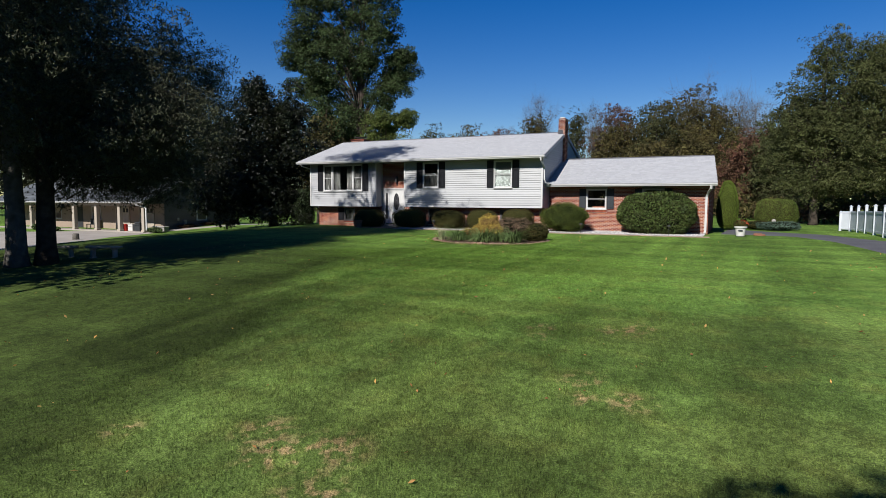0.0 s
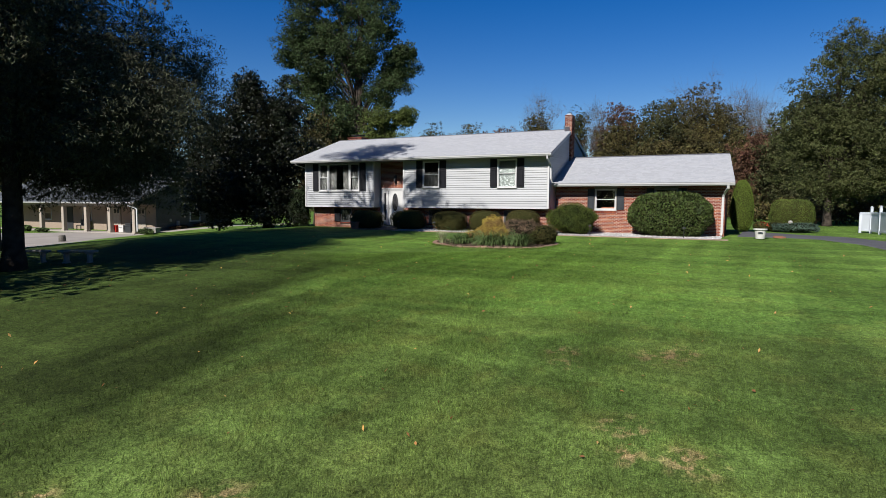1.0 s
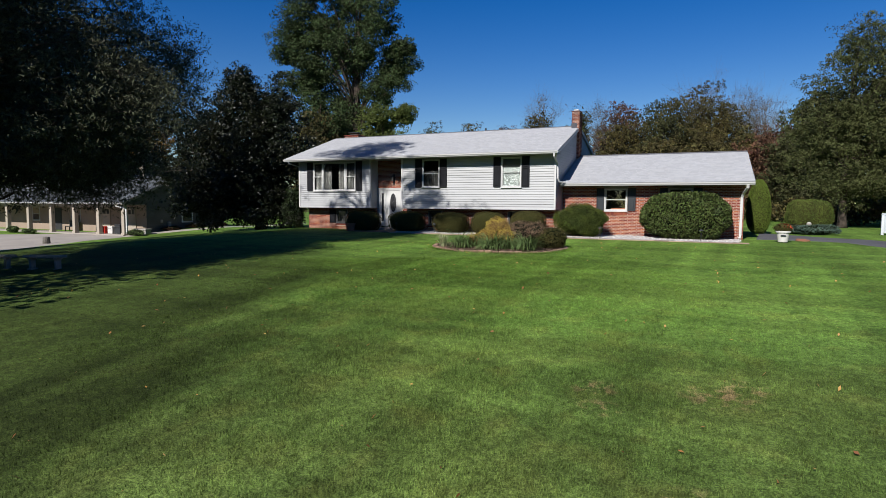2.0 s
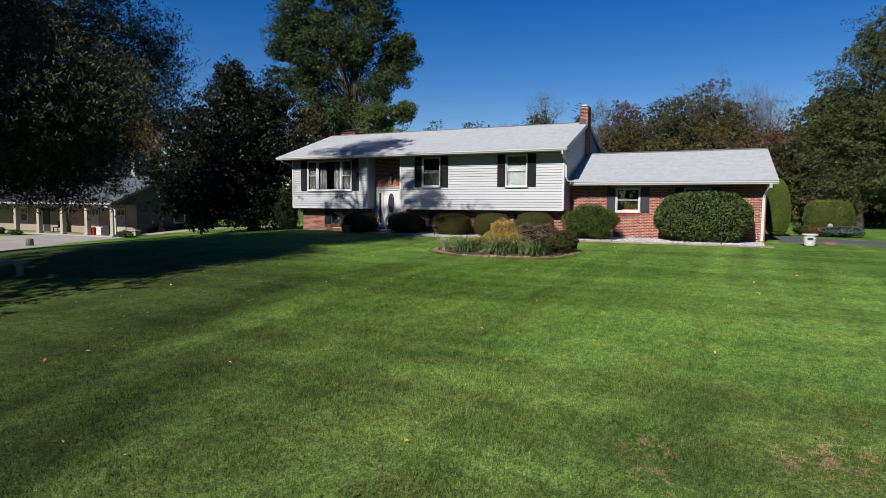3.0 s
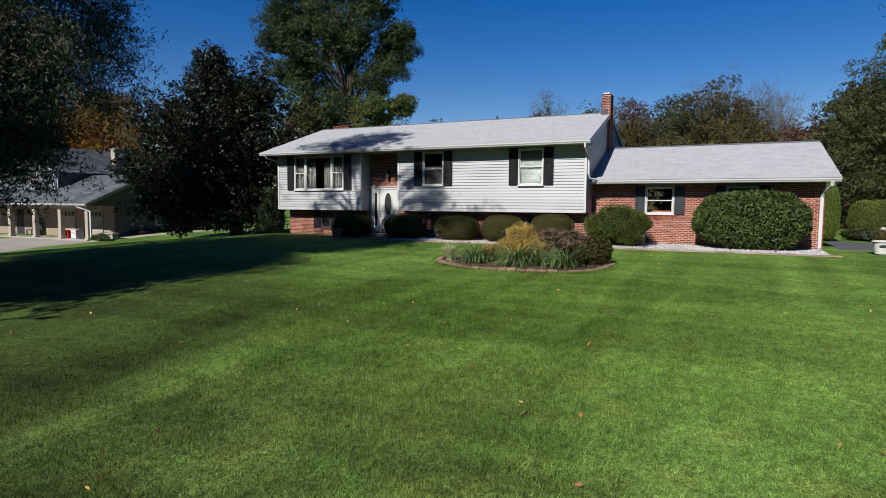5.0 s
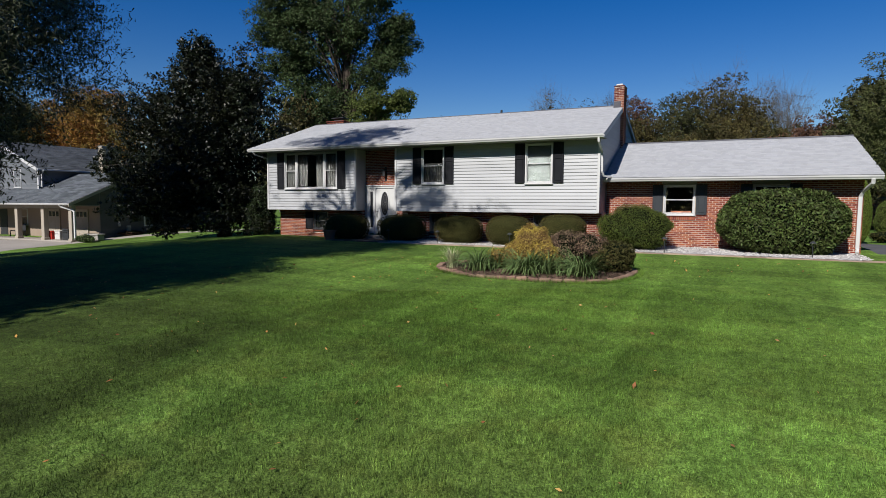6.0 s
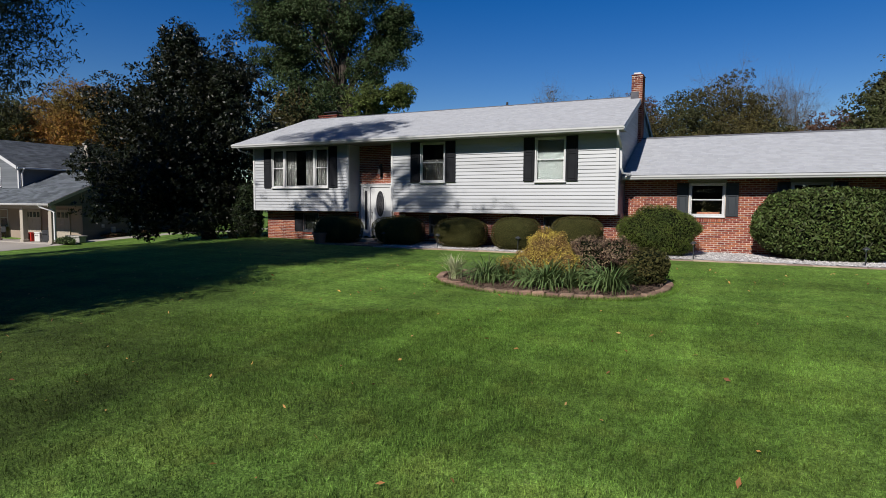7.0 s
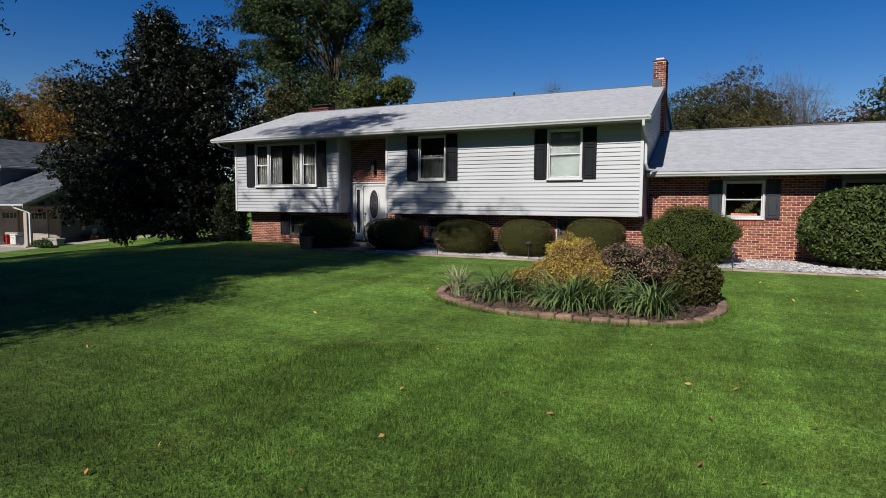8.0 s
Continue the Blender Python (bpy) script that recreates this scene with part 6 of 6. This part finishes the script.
tree("shade_tree", "tall leafy shade tree at the edge of the lawn", -22.0, -14.5, 18, [(0, 0, 8.5, 4.8, 4.4, 4.4), (0.5, -0.5, 13.5, 4.2, 4.0, 4.4), (-1, 0, 4.8, 4.4, 4.0, 2.2), (-3, 0, 11, 3.6, 3.6, 4)], 0.11, M_l_near, 190, 168, 1.1, 0.3, M_bark, (0, 0), 0.9, 0.3, 30, "lawn trees", core=400, core_leaf=0.2, twigs=14)
tree("shade_tree", "tall leafy shade tree at the edge of the lawn", -25.0, -18.0, 12.5, [(0, 0, 8, 4.2, 4.0, 3.6), (-1, 0, 5.0, 3.8, 3.6, 2.4)], 0.12, M_l_near, 130, 154, 1.2, 0.3, M_bark, (0, 0), 0.9, 0.3, 30, "lawn trees", core=400, core_leaf=0.2, twigs=14)
# behind the start of the walk: its shadow falls on the lawn
tree("roadside_tree", "leafy roadside tree standing behind the lawn", 10.4, -40.1, 12.4, [(0.5, 0, 8.15, 2.4, 2.2, 3.0), (-2.05, 0, 11.0, 0.3, 0.3, 1.1), (-1.6, 0, 9.8, 0.5, 0.5, 1.4), (-0.9, 0, 11.5, 0.7, 0.5, 0.8), (1.0, 0, 6.0, 2.6, 2.4, 3.0)], 0.11, M_l_near, 260, 100, 0.5, 0.25, M_bark, limbs=26)
# magnolia
MAG = [(0, 0, 4.2, 4.9, 4.2, 3.4), (-0.2, 0, 7.0, 3.2, 3.2, 2.5), (0.3, -0.2, 8.5, 2.0, 2.2, 1.8), (2.2, 0, 6.0, 2.0, 2.2, 2.8), (-3.4, 0.5, 4.4, 2.4, 2.6, 2.8), (-0.1, -0.3, 9.5, 0.9, 0.9, 0.9), (-1.5, -1.5, 2.4, 3.8, 2.5, 1.9), (2.0, -0.8, 2.2, 2.6, 2.0, 1.7), (-6.2, 0, 3.6, 2.4, 2.2, 1.6), (-4.3, 0, 6.9, 2.0, 2.4, 2.0), (2.3, 0, 8.4, 1.5, 1.6, 1.6), (-0.5, 0, 10.2, 0.9, 0.9, 1.0)]
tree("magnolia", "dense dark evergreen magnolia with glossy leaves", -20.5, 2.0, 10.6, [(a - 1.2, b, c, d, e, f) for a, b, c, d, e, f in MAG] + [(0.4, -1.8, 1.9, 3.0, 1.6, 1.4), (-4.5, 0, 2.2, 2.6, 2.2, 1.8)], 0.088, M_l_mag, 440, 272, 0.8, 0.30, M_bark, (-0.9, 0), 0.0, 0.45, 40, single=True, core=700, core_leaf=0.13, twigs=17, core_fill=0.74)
# oak behind the house
OAK = [(-2.5, 0, 16.0, 5.0, 4.5, 5.0), (1.6, 0, 18.0, 3.2, 3.6, 4.0), (-6.5, 0, 19.5, 3.6, 3.5, 3.0), (-9.0, 0, 17.8, 2.4, 2.4, 1.8), (4.1, 0, 15.9, 1.9, 1.8, 1.4), (3.8, 0, 13.3, 2.2, 1.6, 0.8), (2.6, 0, 14.4, 2.2, 1.8, 1.4),
       (-1.0, 0, 23.0, 5.0, 4.5, 3.5), (-7.4, 0, 23.2, 3.0, 3.0, 2.4), (1.6, 0, 12.0, 1.9, 1.8, 1.6), (-1.0, 0, 11.0, 2.6, 2.2, 2.0), (-6.6, 0, 14.2, 3.6, 3.0, 1.9), (-4.0, -0.5, 11.2, 3.2, 2.4, 1.9), (-2.5, -1.0, 8.8, 3.2, 2.0, 2.0)]
tree("oak", "tall broad oak rising behind the house", -26.0, 20.0, 27, [(a + 1.5, b, c, d - 0.7, e - 0.7, f - 0.4) for a, b, c, d, e, f in OAK], 0.088, M_l_oak, 200, 900, 1.2, 0.5, M_bark, (1.5, 0), 0.3, 0.55, 70, single=True, tidy=0.25, core=300, core_leaf=0.15, twigs=45, core_fill=0.72)
tree("garden_tree", "light green tree rising behind the roof", -20.8, 17.5, 11.4, [(0.0, 0, 9.0, 2.1, 1.8, 1.3), (2.3, 0, 9.6, 1.2, 1.2, 0.6), (-0.8, 0, 6.6, 2.4, 2.2, 2.2)], 0.085, M_l_low, 60, 480, 0.85, 0.2, M_bark, limbs=22, group="trees behind the house", core=150, core_leaf=0.2, twigs=30)
for x, y, h, w, m, k in ((-29, 26, 13, 4.0, M_l_oak, 90), (-26.2, 14.5, 10.2, 2.8, M_l_olive, 120), (-27.6, 17.5, 12.6, 3.4, M_l_oak, 150)):
    tree("garden_tree", "green tree standing behind the house", x, y, h, [(0, 0, h * 0.62, w, w, h * 0.34), (0.4, 0, h * 0.36, w * 0.8, w * 0.8, h * 0.2)], 0.13, m, k, 120, 1.0, 0.22, M_bark, limbs=18, group="trees behind the house")
# amber maple beyond the neighbouring house
tree("amber_maple", "maple in orange and amber autumn colour", -66.5, 25.5, 17.5, [(0, 0, 11.0, 5.4, 5.0, 4.6), (3.6, 0, 9.5, 4.0, 4.0, 4.4), (-4.0, 0, 9.0, 3.6, 3.6, 4.4), (0.5, 0, 14.2, 3.8, 3.4, 2.4), (0, -2, 6.5, 5.5, 3.6, 3.0), (-7.8, 0, 12.0, 3.6, 3.6, 3.6)], 0.115, M_l_gold, 300, 238, 1.3, 0.3, M_bark, limbs=30, core=800, core_leaf=0.17, twigs=14, core_fill=0.82)
# big tree by the drive
RIGHT = [(0.3, 0, 6.0, 4.2, 4.0, 4.0), (-1.4, 0, 7.6, 2.4, 3.0, 2.8), (1.6, 0, 10.5, 3.8, 3.4, 3.2), (3.4, 0, 7.5, 3.8, 3.4, 4.2), (0.6, 0, 3.6, 4.2, 3.4, 1.8), (1.4, 0, 13.2, 2.2, 2.0, 1.8), (4.4, 0, 12.2, 2.4, 2.2, 2.0)]
tree("driveway_tree", "broad green tree beside the asphalt driveway", 14.9, 24.5, 15, RIGHT, 0.075, M_l_drive, 330, 342, 1.1, 0.28, M_bark, (0.4, 0), 0.4, 0.45, 44, single=True, tidy=0.3, core=700, core_leaf=0.12, twigs=18, core_fill=0.78)
tree("driveway_tree", "broad green tree beside the asphalt driveway", 22.5, 27.0, 15, [(0, 0, 7, 5, 4.5, 4.6), (-1, 0, 11.5, 3.6, 3.4, 3.0), (1, 0, 3.4, 4.6, 4, 1.8)], 0.12, M_l_drive, 220, 140, 1.1, 0.3, M_bark, (0.4, 0), 0.4, 0.5, 30, core=200, core_leaf=0.2, twigs=12)

# ---- woods behind ----
WOOD = [
    # x, y, height, half width, leaf colour
    (-6.5, 92, 22.5, 6.0, M_l_wood), (-1.0, 88, 23.5, 7.6, M_l_olive), (4.5, 90, 20.5, 7.0, M_l_olive), (-4.2, 84, 18.5, 6.0, M_l_wood), (1.8, 85, 19.0, 6.4, M_l_olive), (8.5, 87, 14.5, 5.5, M_l_wood), (-13.5, 90, 21.5, 5.0, M_l_rust), (-11, 80, 16.5, 4.6, M_l_olive),
    (10.5, 84, 12.5, 5.2, M_l_olive), (13.8, 78, 13.5, 4.6, M_l_rust), (7.5, 62, 10.5, 4.2, M_l_olive), (11.5, 50, 10.5, 4.2, M_l_rust), (14.5, 44, 14.0, 3.6, M_l_wood), (18.5, 48, 15, 4.4, M_l_wood), (24, 44, 15, 4.6, M_l_olive),
    (2.5, 66, 12.0, 4.4, M_l_olive), (-3.5, 64, 11.5, 4.4, M_l_olive), (-21, 90, 20.5, 3.0, M_l_wood), (-29, 88, 21.5, 3.6, M_l_olive), (-36, 86, 18.5, 4.6, M_l_rust), (-42.5, 83, 19.0, 5.0, M_l_olive), (-49, 80, 18.5, 5.0, M_l_wood),
    (-68, 40, 15, 5.5, M_l_wood), (-78, 31, 16, 5.5, M_l_wood), (-74.5, 20.0, 15.5, 5.0, M_l_wood), (-81, 25, 17, 5.5, M_l_wood), 
]
for x, y, h, w, m in WOOD:
    near = y < 70 and x > 0
    tree("woodland_tree", {"leaf_rust": "woodland tree turning rust red", "leaf_olive": "woodland tree in olive and brown leaf"}.get(m.name, "dark green woodland tree"), x, y, h,
         [(0, 0, h * 0.60, w, w * 0.9, h * 0.36), (w * 0.3, 0, h * 0.80, w * 0.6, w * 0.6, h * 0.20), (-w * 0.4, 0, h * 0.42, w * 0.85, w * 0.8, h * 0.28), (0, -w * 0.3, h * 0.2, w * 0.9, w * 0.6, h * 0.16)],
         0.13, m, 170, (150 if y > 70 else 110) if x > -14 else 80, 1.3, 0.26, M_bark_grey, limbs=22, group="woodland trees", tidy=0.3, core=700, core_leaf=0.22, twigs=10, core_fill=0.86)
# thin, nearly bare trees against the sky
for x, y, h, w in ((0.5, 95, 26.5, 4.6), (7.5, 96, 23.5, 5.4), (12.0, 99, 22.5, 4.6), (9.8, 93, 20.5, 4.4), (-28.0, 90, 24.5, 3.4), (-15.5, 88, 22.5, 3.0)):
    tree("bare_tree", "slender tree with sparse grey-brown leaves", x, y, h, [(0, 0, h * 0.74, w, w, h * 0.25), (0, 0, h * 0.5, w * 0.8, w * 0.8, h * 0.2)], 0.12, M_l_grey, 120, 14, 1.3, 0.22, M_bark_grey, limbs=100, group="bare trees", bare=True)

# ---- undergrowth and the far wood all round ----
def thicket(name, label, n, spots, leaf, material):
    C = np.array(spots)
    P, N = clump_points(C[:, :3], C[:, 3], n, 0.8)
    return solo(name, leaf_mesh(name, P, leaf, material, N + np.array([0, 0, 0.4])), material, label, "woods", "stuff")


sp = []
for k in range(230):
    x, y = rng.uniform(-46, 34), rng.uniform(40, 74)
    if not (14 < x < 19 and y < 30):
        sp.append((x, y, float(land(x, y)) + rng.uniform(0.5, 3.4), rng.uniform(1.0, 2.0)))
for k in range(60):
    x, y = rng.uniform(9, 30), rng.uniform(29, 42)
    sp.append((x, y, float(land(x, y)) + rng.uniform(0.4, 2.6), rng.uniform(0.8, 1.5)))
thicket("brown_brush", "low rust-brown brush under the trees by the drive", 60, [(rng.uniform(13.0, 18.5), rng.uniform(29, 35), float(land(15, 31)) + rng.uniform(0.3, 1.7), rng.uniform(0.6, 1.1)) for _ in range(40)], 0.11, M_l_rust)
thicket("undergrowth", "brown and olive undergrowth at the foot of the woods", 65, sp, 0.2, M_l_olive)
sp = []
for k in range(560):
    a = rng.uniform(-0.25, 3.4)
    r = rng.uniform(115, 150)
    x, y = r * math.cos(a) - 5, r * math.sin(a)
    top = 10.5 if 0.2 < a < 2.9 else 12
    sp.append((x, y, float(land(x, y)) + rng.uniform(0.0, 1.0) ** 0.8 * top, rng.uniform(2.2, 4.0)))
thicket("far_woods", "distant belt of green and brown woods", 50, sp, 0.6, M_l_wood)

# unseen tree belts behind and beside the lawn, added to block low sky light
sp = []
for k in range(520):
    x, y = rng.uniform(-95, 90), rng.uniform(-80, -63)
    sp.append((x, y, float(land(x, y)) + rng.uniform(0.0, 1.0) ** 0.9 * 20.0, rng.uniform(2.4, 4.0)))
for k in range(360):
    x, y = (rng.uniform(46, 60), rng.uniform(-66, 40)) if k % 2 else (rng.uniform(-104, -88), rng.uniform(-66, 6))
    sp.append((x, y, float(land(x, y)) + rng.uniform(0.0, 1.0) ** 0.9 * 19.0, rng.uniform(2.4, 4.0)))
thicket("roadside_woods", "unseen tall belt of green woods added to hold back sky light", 50, sp, 0.8, M_l_wood)

# ---- fallen leaves on the lawn ----
n = 620
P = np.c_[rng.uniform(-16, 14, n), rng.uniform(-28, -3, n), np.zeros(n)]
P[:, 2] = land(P[:, 0], P[:, 1]) + 0.042
solo("fallen_leaves", leaf_mesh("fallen_leaves", P, 0.034, M_l_dead, np.array([[0, 0, 1.6]]), 0.45), M_l_dead, "scattered orange and brown fallen leaves on the lawn", "leaves", "stuff")

# ---- grass blades ----
def blades(P, h):
    """Upright blades at the points P, which lean together in tufts."""
    P = P[(P[:, 1] < -1.8) & (P[:, 0] < 12) & (P[:, 0] > -18)]
    d = ((P[:, 0] - mid[0]) / 2.75) ** 2 + ((P[:, 1] - mid[1]) / 2.1) ** 2
    P = P[d > 1.0]
    n = len(P)
    x, y = P[:, 0], P[:, 1]
    z = land(x, y)
    sway = np.stack([np.sin(7.1 * x + 3.0 * np.sin(2.3 * y)), np.sin(6.3 * y + 2.6 * np.sin(2.9 * x))], -1)
    lean = rng.normal(size=(n, 2)) * 0.34 + 0.14 * sway
    a = rng.uniform(0, 6.28, n)
    hh = h * rng.uniform(0.5, 1.3, n) * (1 + 0.3 * np.sin(3.1 * x + 2 * np.sin(1.7 * y)) * np.sin(2.7 * y))
    w = rng.uniform(0.0024, 0.0046, n)
    A = np.stack([x - w * np.cos(a), y - w * np.sin(a), z - 0.005], -1)
    B = np.stack([x + w * np.cos(a), y + w * np.sin(a), z - 0.005], -1)
    C = np.stack([x + lean[:, 0] * hh, y + lean[:, 1] * hh, z + hh], -1)
    return np.stack([A, B, C], 1).reshape(-1, 3)


def strip(n, a, b, half):
    """Points along a straight stretch of the lawn, thinning out sideways."""
    a, b = np.array(a), np.array(b)
    d = (b - a) / np.linalg.norm(b - a)
    s = rng.triangular(-1, 0, 1, n) * half
    return a + (b - a) * rng.uniform(0, 1, n)[:, None] + np.array([-d[1], d[0]]) * s[:, None]


def rim_tufts(n):
    """Longer blades that lean over the edge of the flower bed."""
    k = rng.integers(0, len(per), n)
    P = mid + (per[k] - mid) * (1 + rng.uniform(0.035, 0.10, n))[:, None]
    z = land(P[:, 0], P[:, 1])
    a, h = rng.uniform(0, 6.28, n), rng.uniform(0.04, 0.10, n)
    lean = rng.normal(size=(n, 2)) * 0.4
    w = rng.uniform(0.0024, 0.0046, n)
    A = np.stack([P[:, 0] - w * np.cos(a), P[:, 1] - w * np.sin(a), z - 0.005], -1)
    B = np.stack([P[:, 0] + w * np.cos(a), P[:, 1] + w * np.sin(a), z - 0.005], -1)
    C = np.stack([P[:, 0] + lean[:, 0] * h, P[:, 1] + lean[:, 1] * h, z + h], -1)
    return np.stack([A, B, C], 1).reshape(-1, 3)


V = np.concatenate([blades(strip(400000, (7.9, -28.2), (-0.6, -10.8), 6.5), 0.042), blades(strip(150000, (4.5, -22), (0.5, -4), 11.0), 0.042), rim_tufts(9000)])
solo("grass", quick("grass", V, np.arange(len(V)).reshape(-1, 3), M_blade), M_blade, "short mown blades of lawn grass", "grass", "stuff")

# ---- bricks, one by one ----
def brick_mesh(w, h, d=0.014):
    c = 0.004
    v = [(c, -d, c), (w - c, -d, c), (w - c, -d, h - c), (c, -d, h - c), (0, 0, 0), (w, 0, 0), (w, 0, h), (0, 0, h)]
    f = [(0, 1, 2, 3), (4, 5, 1, 0), (5, 6, 2, 1), (6, 7, 3, 2), (7, 4, 0, 3)]
    return v, f


UNIT, COURSE, JOINT = 0.213, 0.0705, 0.0165


def brick_face(wall, x0, x1, z0, z1, y, gaps, near):
    """Bricks on a wall's face; those inside the stretch near (x0, x1, z0, z1) are single parts, up to 300."""
    shared = {}
    rest = Geo()
    made = 0
    r, z = 0, z0
    while z + COURSE < z1 + 0.02:
        x = x0 - (UNIT / 2 if r % 2 else 0)
        while x < x1 - 0.01:
            spans = [(max(x, x0), min(x + UNIT - JOINT, x1))]
            x += UNIT
            for g0, g1, h0, h1 in gaps:
                if z + COURSE > h0 and z < h1:
                    spans = [q for a, b in spans for q in ((a, min(b, g0)), (max(a, g1), b)) if q[1] - q[0] > 0.035]
            for a, b in spans:
                if b - a < 0.03:
                    continue
                w = round(b - a, 2)
                if made < 298 and near[0] < a < near[1] and near[2] < z < near[3]:
                    if w not in shared:
                        d = bpy.data.meshes.new("brick")
                        v, f = brick_mesh(b - a, COURSE - JOINT)
                        d.from_pydata(v, [], f)
                        d.materials.append(M_brick)
                        shared[w] = d
                    ob = new("brick", shared[w])
                    ob.parent = wall
                    ob.location = (a, y + 0.015 - 0.004 * rng.uniform(), z)
                    made += 1
                else:
                    v, f = brick_mesh(b - a, COURSE - JOINT)
                    k, o = len(rest.v), 0.004 * rng.uniform()
                    rest.v += [(a + p[0], y + 0.015 - o + p[1], z + p[2]) for p in v]
                    rest.f += [tuple(k + i for i in q) for q in f]
        z += COURSE
        r += 1
    part("brickwork", rest, M_brick_far, wall, kind="stuff")


brick_face(garage_wall, 0.01, GX_R, 0.96, 3.49, GW_Y, [(2.06, 3.18, 2.10, 3.5), (4.98, 6.10, 2.10, 3.5)], (3.15, 4.35, 0.9, 3.2))
# soldier sill under the garage window
x = 2.06
while x < 3.17:
    part("sill_brick", Geo().box(x, GW_Y - 0.03, 2.10, x + 0.060, GW_Y + 0.02, 2.245, 0.005), M_brick, garage_wall)
    x += 0.0705
brick_face(low_wall, -15.43, 0.0, 0.96, 2.32, BRICK_Y, [(w[0] - 0.03, w[1] + 0.03, w[2] - 0.13, w[3] + 0.02) for w in LOW] + [(RX_L - 0.02, RX_R + 0.02, 0.8, 3.47)], (-15.5, -13.9, 0.9, 2.0))
brick_face(low_wall, RX_L, RX_R, 0.96, 3.45, REC_Y, [(-10.59, -8.97, 0.8, 3.47)], (0, 0, 0, 0))
brick_face(low_wall, RX_L, RX_R, 3.45, 4.99, REC_Y, [], (-10.6, -8.7, 3.4, 4.1))
# side faces in joined rows
g = Geo()
brick_rows(g, BRICK_Y + 0.01, REC_Y, RX_L - 0.03, 0.96, 2.32, axis=1, flip=1)
brick_rows(g, BRICK_Y + 0.01, REC_Y, RX_R + 0.03, 0.96, 2.32, axis=1, flip=-1)
part("brickwork", g, M_brick_far, low_wall, kind="stuff")
g = Geo()
brick_rows(g, GW_Y, 8.4, GX_R - 0.012, 0.96, 3.5, axis=1, flip=1)
part("brickwork", g, M_brick_far, garage_wall, kind="stuff")
g = Geo()
brick_rows(g, BRICK_Y, 3.0, -15.42, 0.96, 2.3, axis=1, flip=-1)
part("brickwork", g, M_brick_far, low_wall, kind="stuff")
